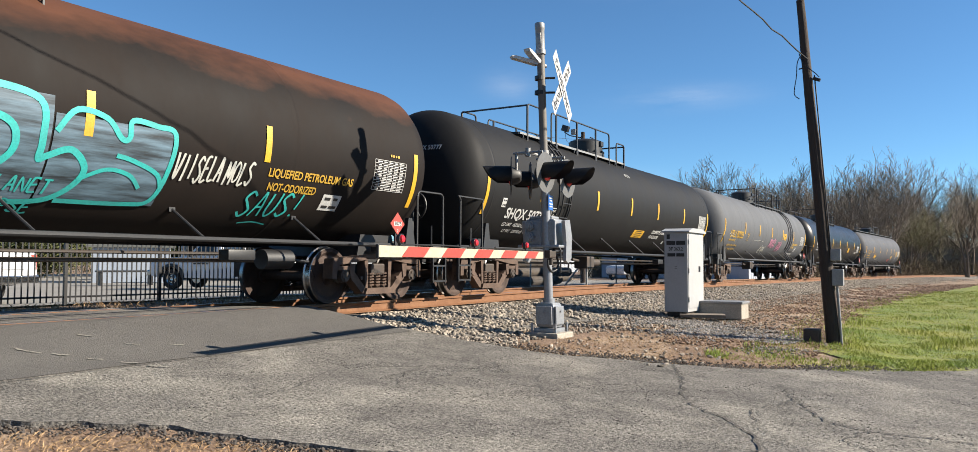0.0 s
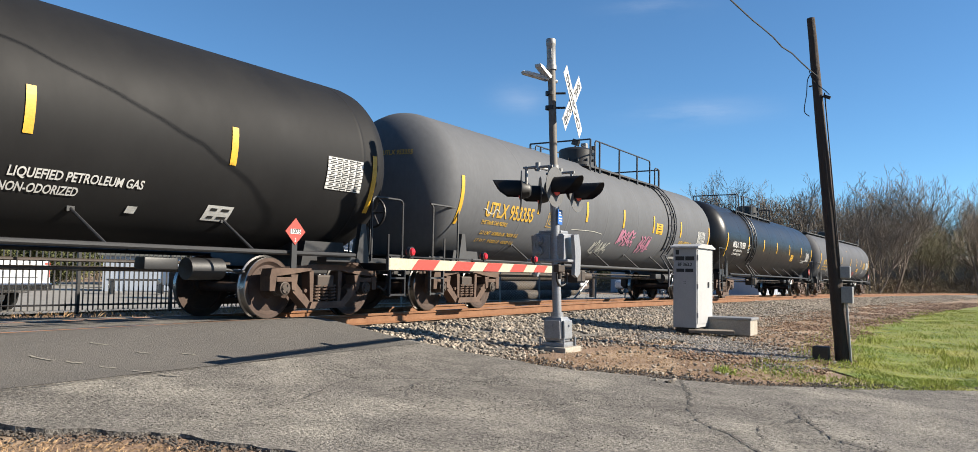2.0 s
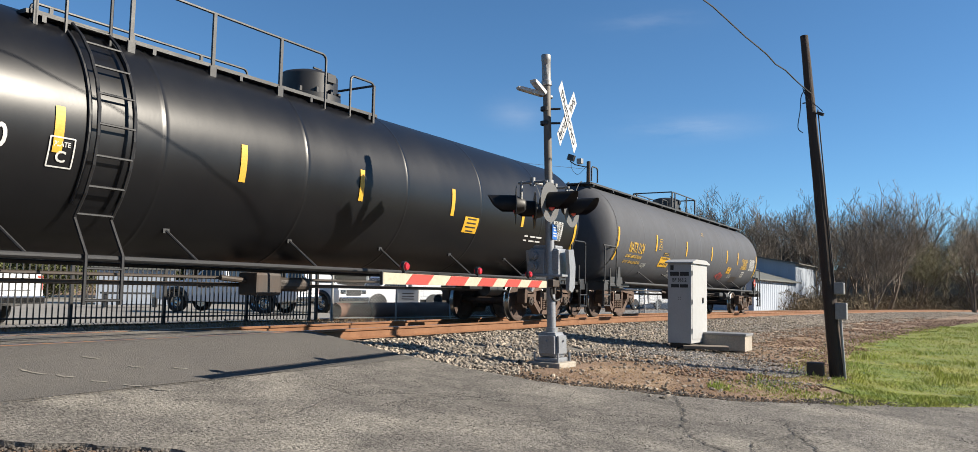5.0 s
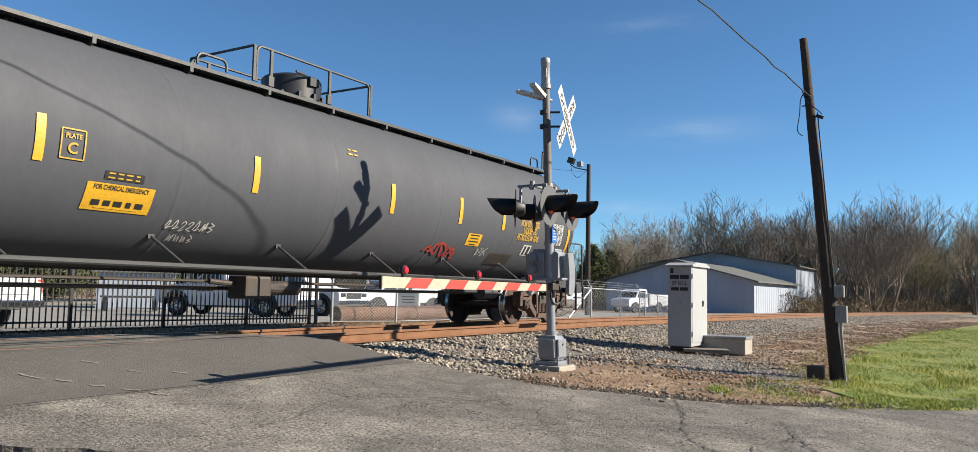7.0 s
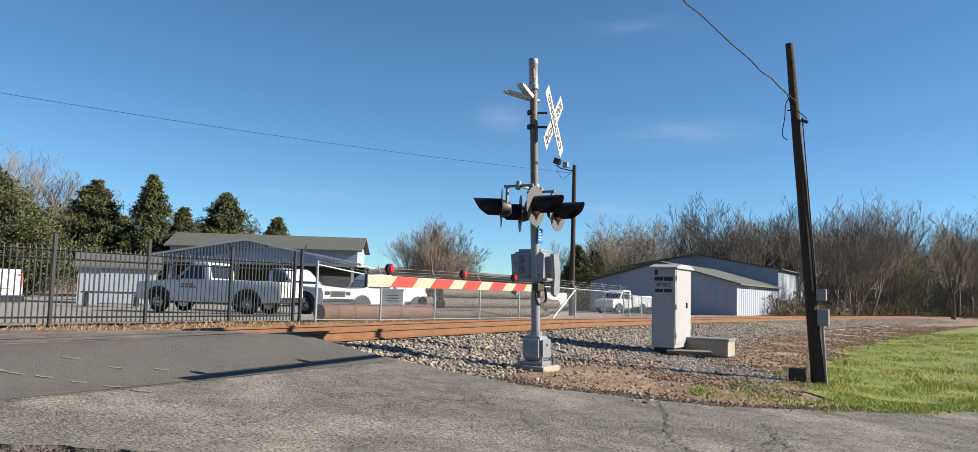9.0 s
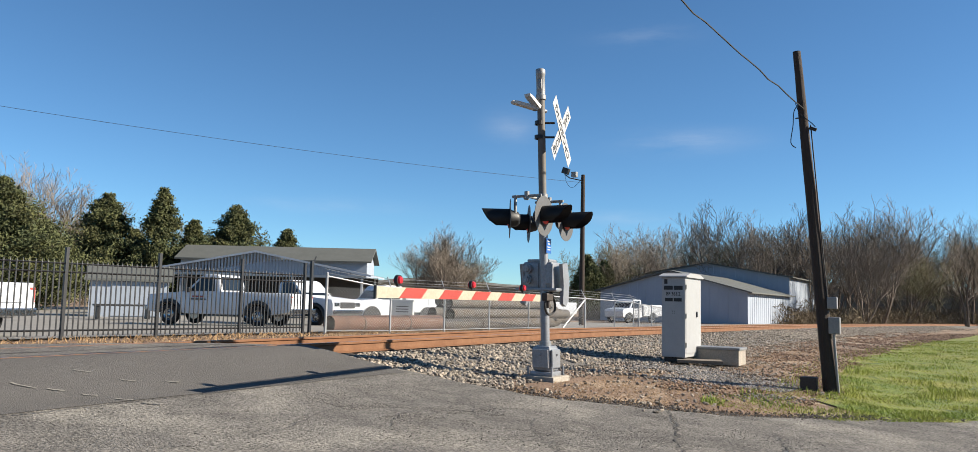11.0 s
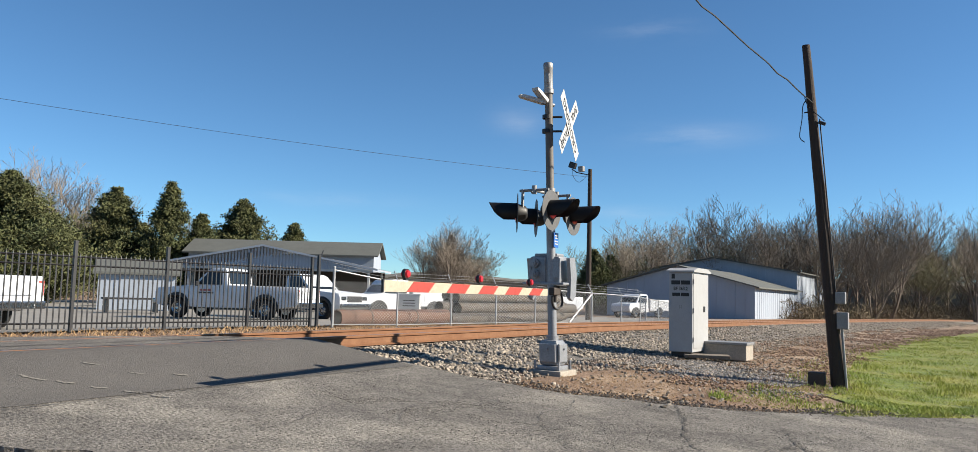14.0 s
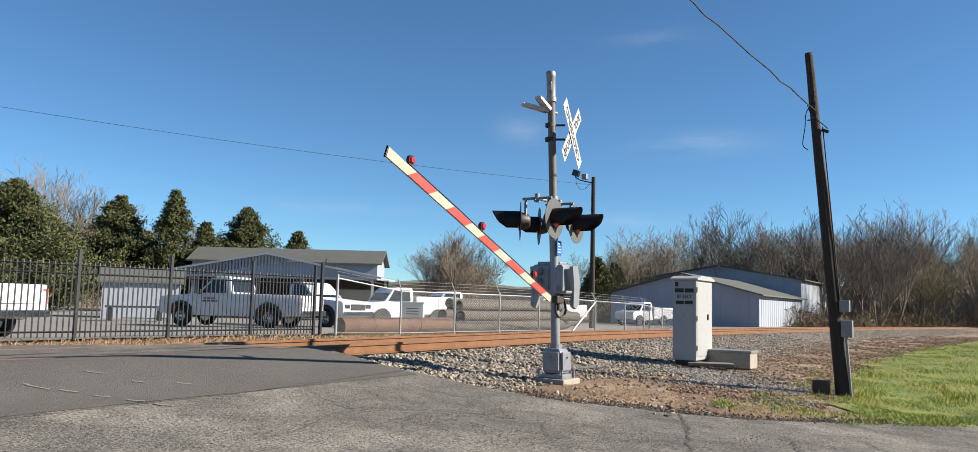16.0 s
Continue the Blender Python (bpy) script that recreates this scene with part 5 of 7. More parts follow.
def flasher(x, y, z, az, lit):
    m = Matrix.Translation((x, y, z)) @ face(az)
    bm = B()
    q = m @ Matrix.Rotation(radians(90), 4, "Y")
    lathe(bm, [(0.0, -0.16), (0.07, -0.155), (0.11, -0.12), (0.135, -0.03), (0.15, 0.0), (0.15, 0.025), (0.0, 0.026)], q, 24)
    head = part("flasher_head", bm, BLACK, signal, "black flashing light housing", True)
    bm = B()
    lathe(bm, [(0.13, 0.0), (0.305, 0.0), (0.305, 0.006), (0.13, 0.006)], q, 36)
    part("background_disc", bm, GREY_DISC, head, "grey round backing disc")
    bm = B()
    lathe(bm, [(0.0, 0.045), (0.06, 0.043), (0.11, 0.036), (0.13, 0.028)], q, 24)
    part("lens", bm, LENS_LIT if lit else LENS, head, "round red lens", True)
    bm = B()
    # visor: an open-bottomed tube that tapers forward
    g = []
    for i in range(7):
        u = i / 6
        row = []
        for k in range(17):
            a = radians(-38 + 256 * k / 16)
            low = max(0.0, -math.sin(a))
            rr = 0.155 + 0.0 * u
            row.append(bm.verts.new(m @ Vector((0.006 + u * (0.44 - 0.22 * low - 0.10 * (1 - math.sin(max(0.0, a if a < 1.57 else 3.14 - a)))), rr * math.cos(a), rr * math.sin(a)))))
        g.append(row)
    for a, c in zip(g, g[1:]):
        for k in range(16):
            bm.faces.new((a[k], a[k + 1], c[k + 1], c[k]))
    bmesh.ops.solidify(bm, geom=bm.faces[:], thickness=0.006)
    part("visor", bm, BLACK, head, "long black visor", True)


GREY_DISC = mat("disc_grey", (0.092, 0.092, 0.092), 0.6, other=(0.0637, 0.0637, 0.0637), bump=0.05)
flasher(-0.38, -0.30, 2.44, 270, True)
flasher(0.38, -0.30, 2.42, 272, False)
flasher(-0.36, 0.30, 2.42, 122, True)
flasher(0.26, 0.30, 2.40, 124, False)
# blue notice
bm = B()
box(bm, (0, 0, 0), (0.004, 0.23, 0.23), 0.0)
bmesh.ops.transform(bm, matrix=Matrix.Translation((0.08, -0.155, 2.02)) @ face(279), verts=bm.verts)
note = part("notice", bm, BLUE, signal, "small blue notice plate")
for k, (w, dz) in enumerate(((0.16, 0.07), (0.12, 0.03), (0.17, -0.02), (0.15, -0.06))):
    bm = B()
    box(bm, (0.004, 0, dz), (0.003, w, 0.018))
    bmesh.ops.transform(bm, matrix=Matrix.Translation((0.08, -0.155, 2.02)) @ face(279), verts=bm.verts)
    part("print_bar", bm, WHITE, note)
# gate mechanism
bm = B()
box(bm, (0.20, 0.02, 1.56), (0.34, 0.52, 0.42), 0.04)
box(bm, (0.20, 0.02, 1.34), (0.42, 0.72, 0.04), 0.01)
box(bm, (0.20, 0.02, 1.79), (0.26, 0.40, 0.05), 0.02)
for y in (-0.25, 0.0, 0.26):
    rod(bm, (0.025, y, 1.36), (0.025, y, 1.74), 0.016, 8)
part("gate_mechanism", bm, SILVER, signal, "silver gate mechanism box", True)
for y, z in ((0.17, 1.66), (0.17, 1.49)):
    bm = B()
    rod(bm, (0.03, y, z), (-0.03, y, z), 0.072, 18)
    rod(bm, (-0.03, y, z), (-0.07, y, z), 0.048, 18)
    rod(bm, (-0.07, y, z), (-0.085, y, z), 0.02, 12)
    part("shaft_cap", bm, SILVER, signal, "", True)
bm = B()
box(bm, (0.02, -0.16, 1.58), (0.02, 0.17, 0.3), 0.008)
part("access_cover", bm, SILVER, signal)
for x, y in ((0.24, -0.34), (0.24, 0.36)):
    bm = B()
    prism(bm, [(-0.1, 1.74), (0.08, 1.76), (0.16, 1.5), (0.14, 1.16), (0.04, 1.08), (-0.06, 1.12), (-0.04, 1.4)], y - 0.03, y + 0.03, Matrix.Translation((x, 0, 0)))
    part("counterweight", bm, SILVER, signal, "silver counterweight arm")
bm = B()
box(bm, (-0.02, -0.2, 1.22), (0.22, 0.1, 0.12), 0.02)
rod(bm, (0.0, -0.2, 1.05), (0.0, -0.2, 1.3), 0.03, 10)
part("arm_bracket", bm, STEEL, signal)
for pts in ([(0.06, -0.1, 1.1), (0.12, -0.12, 0.95), (0.02, -0.12, 0.8), (0.12, -0.1, 0.6), (0.14, -0.1, 0.45)], [(0.1, -0.2, 1.3), (0.24, -0.2, 1.12), (0.22, -0.2, 1.0), (0.08, -0.18, 0.95), (-0.04, -0.18, 1.02), (-0.06, -0.18, 1.15)]):
    bm = B()
    pipe(bm, [tuple(p) for p in flow(pts, 6)], 0.018, 8)
    part("cable", bm, CABLE, signal, "black cable loop", True)
# the arm: cream board with slanted red bands, lamps on its top edge; it turns at its inner end
PIVOT = Matrix.Translation((-0.25, -0.21, 1.20))
bm = B()
prism(bm, [(-4.4, -0.06), (-0.06, -0.052), (-0.06, 0.052), (-4.4, 0.06)], -0.012, 0.012)
gate_arm = part("gate_arm", bm, CREAM, signal, "cream board arm with red slanted bands", loc=PIVOT)
for x, w in ((-3.68, 0.45), (-2.83, 0.45), (-2.04, 0.43), (-1.26, 0.43), (-0.5, 0.39)):
    top = 0.052 + 0.008 * (-x + 0.14) / 4.54
    bm = B()
    prism(bm, [(x - w / 2 - 0.07, -top + 0.002), (x + w / 2 - 0.07, -top + 0.002), (x + w / 2 + 0.07, top - 0.002), (x - w / 2 + 0.07, top - 0.002)], -0.0155, 0.0155)
    part("red_band", bm, RED, gate_arm)
bm = B()
box(bm, (-4.405, 0, 0), (0.02, 0.03, 0.14), 0.004)
part("end_cap", bm, BLACK, gate_arm)
for x in (-3.98, -2.28, -0.7):
    bm = B()
    q = Matrix.Translation((x, 0, 0.135)) @ Matrix.Rotation(radians(90), 4, "X")
    lathe(bm, [(0.0, -0.045), (0.035, -0.04), (0.046, -0.015), (0.046, 0.015), (0.035, 0.04), (0.0, 0.045)], q, 18)
    lamp = part("arm_lamp", bm, LENS_LIT, gate_arm, "red lamp on the arm", True)
    bm = B()
    box(bm, (x, 0, 0.088), (0.05, 0.04, 0.05), 0.005)
    lathe(bm, [(0.047, -0.02), (0.056, -0.02), (0.056, 0.02), (0.047, 0.02), (0.047, -0.02)], q, 18)
    part("lamp_foot", bm, BLACK, lamp)
bm = B()
pipe(bm, [(-3.98, 0, 0.078), (-2.9, 0, 0.084), (-2.28, 0, 0.075), (-1.2, 0, 0.08), (-0.05, 0, 0.068)], 0.008, 6)
part("arm_cable", bm, CABLE, gate_arm)

# ---- equipment cabinet beside the track ----
CX, CY, CZ = 16.72, 5.22, -0.42
cab = thing("equipment_cabinet", pose(CX, CY, CZ), "tall white metal signal equipment cabinet on gravel", "cabinet")
bm = B()
box(bm, (0, 0, 0.92), (1.14, 0.5, 1.66), 0.012)
part("body", bm, CABINET, cab)
bm = B()
prism(bm, [(-0.62, 1.75), (0.62, 1.75), (0.62, 1.78), (0.35, 1.84), (-0.35, 1.84), (-0.62, 1.78)], -0.3, 0.3)
part("roof", bm, CABINET, cab, "shallow white metal roof")
bm = B()
box(bm, (0, 0, 0.05), (1.02, 0.4, 0.1))
part("plinth", bm, STEEL, cab, "dark plinth")
bm = B()
box(bm, (0.0, -0.256, 0.94), (1.06, 0.012, 1.54), 0.004)
door = part("door", bm, CABINET, cab)
bm = B()
box(bm, (0.2, -0.27, 0.98), (0.07, 0.03, 0.12), 0.01)
part("handle", bm, BLACK, door, "black door handle")
for z in (0.35, 0.95, 1.55):
    bm = B()
    rod(bm, (-0.54, -0.265, z - 0.05), (-0.54, -0.265, z + 0.05), 0.014, 8)
    part("hinge", bm, SILVER_DULL, door)


def on_side(u, v):
    return Vector((-0.575, -u, v))


for words, size, z, w in (("BF 363.2", 0.1, 1.40, 0.3),):
    part("lettering", text_on(B(), words, size, lambda u, v: on_side(u, z + v), w), INK, cab)
for z, n, w, h in ((1.53, 2, 0.42, 0.085), (1.28, 2, 0.38, 0.07)):
    for k in range(n):
        bm = B()
        ww = w / n - 0.02
        box(bm, (-0.573, w / 2 - (k + 0.5) * w / n, z), (0.004, ww, h))
        part("print_bar", bm, INK, cab)
bm = B()
box(bm, (-0.573, 0.16, 1.66), (0.004, 0.07, 0.1))
part("badge", bm, INK, cab)
for k in range(4):
    bm = B()
    box(bm, (-0.573, -0.02 + 0.035 * (k % 2), 1.0 + 0.04 * (k // 2)), (0.004, 0.014, 0.014))
    part("vent_hole", bm, INK, cab)

vault = thing("cable_vault", pose(17.25, 4.55, -0.47), "low tan concrete cable vault with a flat lid", "concrete box")
bm = B()
box(bm, (0, 0, 0.14), (0.62, 0.95, 0.32), 0.012)
part("body", bm, CONCRETE, vault)
bm = B()
box(bm, (0, 0, 0.325), (0.66, 1.0, 0.05), 0.01)
part("lid", bm, SILVER_DULL, vault, "grey lid")
bm = B()
box(bm, (0, 0, 0.03), (0.5, 0.9, 0.06), 0.008)
tagged(part("step_plank", bm, OLDWOOD, loc=pose(16.3, 4.72, -0.42, 0, 0, 20)), "grey weathered wooden plank on the gravel", "plank")

# ---- short utility pole ----
pole = thing("utility_pole", pose(14.48, 1.97, -0.66), "dark creosoted short utility pole leaning slightly", "utility pole")
bm = B()
N = 14
pipe(bm, [(0.02 * k / N * 0, 0.46 * k / N, 5.95 * k / N) for k in range(N + 1)], [0.118 - 0.05 * k / N for k in range(N + 1)], 16)
for v in bm.verts:
    v.co.x += 0.008 * noise.noise(v.co * 3)
    v.co.y += 0.008 * noise.noise(v.co * 3 + Vector((5, 0, 0)))
part("pole", bm, POLE, pole, "", True)
for z, s in ((1.50, (0.12, 0.16, 0.2)), (1.12, (0.14, 0.18, 0.28))):
    bm = B()
    box(bm, (-0.02, -0.17 + 0.46 * z / 5.95, z), s, 0.015)
    part("meter_box", bm, SILVER_DULL, pole, "grey electrical box")
bm = B()
pipe(bm, [(-0.05, -0.13, 0.0), (-0.05, -0.07, 1.0)], 0.022, 8)
part("conduit", bm, SILVER_DULL, pole, "grey conduit")
bm = B()
pipe(bm, [(-0.05, 0.02, 1.6), (-0.03, 0.24, 4.6)], 0.011, 6)
part("riser_cable", bm, CABLE, pole)
bm = B()
box(bm, (-0.12, 0.32, 0.12), (0.2, 0.26, 0.26), 0.02)
part("foot_box", bm, STEEL, pole, "dark box at the foot")
bm = B()
rod(bm, (-0.02, 0.26, 4.55), (-0.02, 0.15, 4.5), 0.03, 8)
rod(bm, (-0.03, 0.3, 4.75), (0.03, 0.5, 4.75), 0.012, 6)
pipe(bm, [tuple(p) for p in flow([(-0.05, 0.42, 5.0), (-0.1, 0.5, 4.85), (-0.1, 0.52, 4.6), (-0.1, 0.56, 4.3), (-0.08, 0.48, 4.2)], 5)], 0.008, 5)
pipe(bm, [tuple(p) for p in flow([(-0.06, 0.48, 5.0), (-0.1, 0.4, 4.8), (-0.1, 0.22, 4.62), (-0.06, 0.16, 4.55)], 5)], 0.008, 5)
part("wire_tie", bm, CABLE, pole)
bm = B()
pts = []
for k in range(61):
    u = k / 60
    p = Vector((14.37, 2.31, 4.22)).lerp(Vector((-5.9, 6.85, 8.4)), u)
    p.z -= 0.85 * u * (1 - u)
    p.y += 0.012 * math.sin(k * 1.9)
    p.z += 0.012 * math.sin(k * 2.7)
    pts.append(p)
pipe(bm, pts, 0.012, 6)
tagged(part("service_wire", bm, CABLE), "twisted black service wire to the pole", "wire")


# ---- yard: sheet, fences ----
YARD = mat("yard_gravel", (0.2337, 0.2194, 0.1982), 0.95, other=(0.177, 0.1664, 0.1486), scale=0.6, grain=20, bump=0.3, detail=0.3)
IRON = mat("black_iron", (0.0127, 0.0127, 0.0142), 0.45, scale=5, bump=0.05)
ZINC = mat("zinc_wire", (0.3186, 0.3257, 0.3327), 0.5, 0.5, other=(0.3186, 0.3257, 0.3257), bump=0)
WHITEPAINT = mat("vehicle_white", (0.544, 0.56, 0.588), 0.3, other=(0.496, 0.512, 0.536), scale=1.5, bump=0, detail=0.05)
TYRE = mat("tyre", (0.0142, 0.0142, 0.0142), 0.9)
GLASS = mat("dark_glass", (0.0142, 0.017, 0.0198), 0.1, bump=0, spec=0.45)
CHROME = mat("chrome", (0.4248, 0.4248, 0.4248), 0.2, 1.0, bump=0)
SIDING = mat("blue_white_siding", (0.2974, 0.3327, 0.3894), 0.6, other=(0.2478, 0.2832, 0.3327), scale=0.8, stretch=(1, 1, 0.3), bump=0.03, detail=0.1)
ROOF = mat("roof_sheet", (0.1062, 0.1098, 0.0991), 0.7, 0.0, other=(0.0779, 0.0814, 0.0743), scale=0.7, bump=0.05)
PIPE_RUST = mat("pipe_rust", (0.1345, 0.0708, 0.0482), 0.85, other=(0.1062, 0.0602, 0.0425), scale=2, grain=20)
PIPE_DARK = mat("pipe_dark", (0.0531, 0.046, 0.041), 0.8, other=(0.0991, 0.0708, 0.0425), scale=2, grain=20)


def yard_z(x, y):
    return land(x, y)


sheet("yard", [[(x, y - 0.11 * max(0, x - 10)) for x in list(np.arange(-30, 60, 0.8))] for y in list(np.arange(16.6, 34, 0.8)) + [36, 39, 43, 48, 55, 65, 80]], yard_z, YARD, "pale gravel yard behind the fence", "yard", 0.03)

fence = thing("iron_fence", pose(0, 0, 0), "black iron picket fence along the yard", "fence")
FP = [(0.6, 17.15), (2.8, 16.8), (5.0, 16.5), (7.2, 16.2), (9.42, 15.9), (11.45, 15.65), (13.62, 15.4), (15.55, 15.15)]
bm = B()
box(bm, (0, 0, 0.92), (0.065, 0.065, 1.86))
box(bm, (0, 0, 1.86), (0.075, 0.075, 0.03))
post_me = part("post", bm, IRON, fence, loc=Matrix.Translation((*FP[0], -0.22))).data
for p in FP[1:]:
    share("post", post_me, fence, Matrix.Translation((*p, -0.22)))
bm = B()
box(bm, (0, 0, 0.8), (0.023, 0.023, 1.5))
bmesh.ops.create_cone(bm, cap_ends=True, segments=4, radius1=0.014, radius2=0.001, depth=0.07, matrix=Matrix.Translation((0, 0, 1.585)) @ Matrix.Rotation(radians(45), 4, "Z"))
picket_me = None
for a, b in zip(FP, FP[1:]):
    a, b = Vector(a), Vector(b)
    n = 19
    ang = math.atan2(b.y - a.y, b.x - a.x)
    for z in (0.16, 1.36, 1.54):
        rb = B()
        rod(rb, (a.x, a.y, -0.22 + z), (b.x, b.y, -0.22 + z), 0.019, 4)
        part("rail", rb, IRON, fence)
    for k in range(1, n):
        p = a + (b - a) * k / n
        m = Matrix.Translation((p.x, p.y, -0.22)) @ Matrix.Rotation(ang, 4, "Z")
        if picket_me is None:
            picket_me = part("picket", bm, IRON, fence, loc=m).data
        else:
            share("picket", picket_me, fence, m)

mesh_fence = thing("chain_link_fence", pose(0, 0, 0), "galvanised chain-link fence with barbed wire strands", "fence")
CP = [(16.15, 14.9), (17.95, 14.1), (20.4, 13.9), (22.7, 13.65), (25.2, 13.5), (28.9, 12.95), (31.5, 12.75), (33.6, 12.7), (36.2, 13.4), (40.5, 14.3), (46, 15.5)]


def cz(i):
    return -0.22 - (0.02 * max(0, CP[i][0] - 25))


for i, p in enumerate(CP):
    bm = B()
    h = 1.62 if i == 0 else 1.28
    rod(bm, (*p, cz(i) - 0.02), (*p, cz(i) + h), 0.038 if i in (0, 5) else 0.028, 10)
    bmesh.ops.create_uvsphere(bm, u_segments=8, v_segments=5, radius=0.042, matrix=Matrix.Translation((*p, cz(i) + h)))
    part("post", bm, ZINC, mesh_fence)
    if 0 < i < 8:
        bm = B()
        rod(bm, (*p, cz(i) + h), (p[0] + 0.1, p[1] + 0.22, cz(i) + h + 0.32), 0.016, 6)
        part("wire_arm", bm, ZINC, mesh_fence)
bm = B()
rod(bm, (*CP[5], cz(5) + 1.2), (CP[5][0] - 1.6, CP[5][1] + 0.2, cz(5) + 0.1), 0.03, 8)
part("brace", bm, ZINC, mesh_fence)
bm = B()
box(bm, (15.75, 15.1, 0.75), (0.07, 0.07, 1.95))
rod(bm, (15.75, 15.1, 1.55), (16.0, 15.2, 1.85), 0.016, 6)
part("corner_post", bm, IRON, mesh_fence, "black corner post")
for i in range(len(CP) - 1):
    a, b = Vector((*CP[i], cz(i))), Vector((*CP[i + 1], cz(i + 1)))
    bm = B()
    h0, h1 = (1.55 if i == 0 else 1.25), 1.25
    rod(bm, a + Vector((0, 0, h0)), b + Vector((0, 0, h1)), 0.02, 8)
    part("top_rail", bm, ZINC, mesh_fence)
    bm = B()
    rod(bm, a + Vector((0, 0, 0.06)), b + Vector((0, 0, 0.06)), 0.014, 6)
    part("bottom_rail", bm, ZINC, mesh_fence)
    d = b - a
    L = math.hypot(d.x, d.y)
    # woven wire: two families of slanting wires
    verts, faces = [], []
    H = 1.2
    step = 0.095 if a.x < 27 else 0.15
    wire_r = 0.0024 if a.x < 27 else 0.0028
    nrm = Vector((-d.y, d.x, 0)).normalized()
    for sgn in (1, -1):
        k = -H
        while k < L:
            u0, u1 = k, k + H
            z0, z1 = (0.05, 0.05 + H) if sgn > 0 else (0.05 + H, 0.05)
            if u0 < 0:
                z0 = z0 + (z1 - z0) * (-u0) / H
                u0 = 0
            if u1 > L:
                z1 = z1 - (z1 - z0) * (u1 - L) / max(1e-6, u1 - u0)
                u1 = L
            if u1 - u0 > 0.03:
                p, q = a + d * (u0 / L) + Vector((0, 0, z0)), a + d * (u1 / L) + Vector((0, 0, z1))
                w = Vector((0, 0, wire_r * 1.3))
                base = len(verts)
                verts += [p + w, p - w, p + nrm * wire_r * 1.6, q + w, q - w, q + nrm * wire_r * 1.6]
                faces += [(base, base + 1, base + 4, base + 3), (base + 1, base + 2, base + 5, base + 4), (base + 2, base, base + 3, base + 5)]
            k += step
    me = bpy.data.meshes.new("chain_link")
    me.from_pydata([v[:] for v in verts], [], faces)
    me.materials.append(ZINC)
    ob = new("chain_link", me)
    ob.parent = mesh_fence
    tagged(ob, kind="stuff")
    for j in range(3):
        if i < 8:
            bm = B()
            o = Vector((0.03 + 0.03 * j, 0.07 + 0.07 * j, 0.1 + 0.1 * j))
            rod(bm, a + o + Vector((0, 0, h0)), b + o + Vector((0, 0, h1)), 0.005, 4)
            part("barbed_wire", bm, ZINC, mesh_fence)


# ---- vehicles in the yard ----
def wheel_parts(car, x, y, r=0.39):
    sg = -1 if y < 0 else 1
    q = Matrix.Translation((x, y, r)) @ Matrix.Rotation(radians(90 * sg * -1), 4, "X")
    bm = lathe(B(), [(0.22, -0.12), (r - 0.03, -0.12), (r, -0.08), (r, 0.08), (r - 0.03, 0.12), (0.22, 0.12), (0.22, -0.12)], q, 24)
    w = part("wheel", bm, TYRE, car, "", True)
    bm = lathe(B(), [(0.0, 0.09), (0.06, 0.1), (0.08, 0.08), (0.17, 0.05), (0.2, 0.1), (0.225, 0.11), (0.225, -0.1), (0.0, -0.1)], q, 20)
    for k in range(8):
        a = k * math.tau / 8
        box(bm, q @ Vector((0.13 * math.cos(a), 0.13 * math.sin(a), 0.075)), (0.045, 0.03, 0.045))
    part("rim", bm, CHROME, w, "silver rim", True)


def body_shell(profile, width, tumble=0.1, waist=1.05):
    """A vehicle body: a side outline (x, z) with thickness, drawn in above the waist."""
    bm = B()
    rows = []
    for s in (-1, 1):
        rows.append([bm.verts.new((x, s * (width / 2 - (max(0.0, z - waist) * tumble / 0.7)), z)) for x, z in profile])
    a, b = rows
    n = len(profile)
    fa, fb = bm.faces.new(a), bm.faces.new(b[::-1])
    for i in range(n):
        bm.faces.new((a[i], b[i], b[(i + 1) % n], a[(i + 1) % n]))
    bmesh.ops.recalc_face_normals(bm, faces=bm.faces)
    bmesh.ops.triangulate(bm, faces=[f for f in bm.faces if len(f.verts) > 4])
    es = [e for e in bm.edges if len(e.link_faces) == 2 and e.calc_face_angle(0) > 0.9]
    bmesh.ops.bevel(bm, geom=es, offset=0.045, segments=2, affect="EDGES", profile=0.6)
    return bm


def arch(cx, r=0.47, n=8, z0=0.42):
    return [(cx + r * math.cos(radians(a)), z0 + r * math.sin(radians(a)) * 0.98) for a in np.linspace(178, 2, n)]


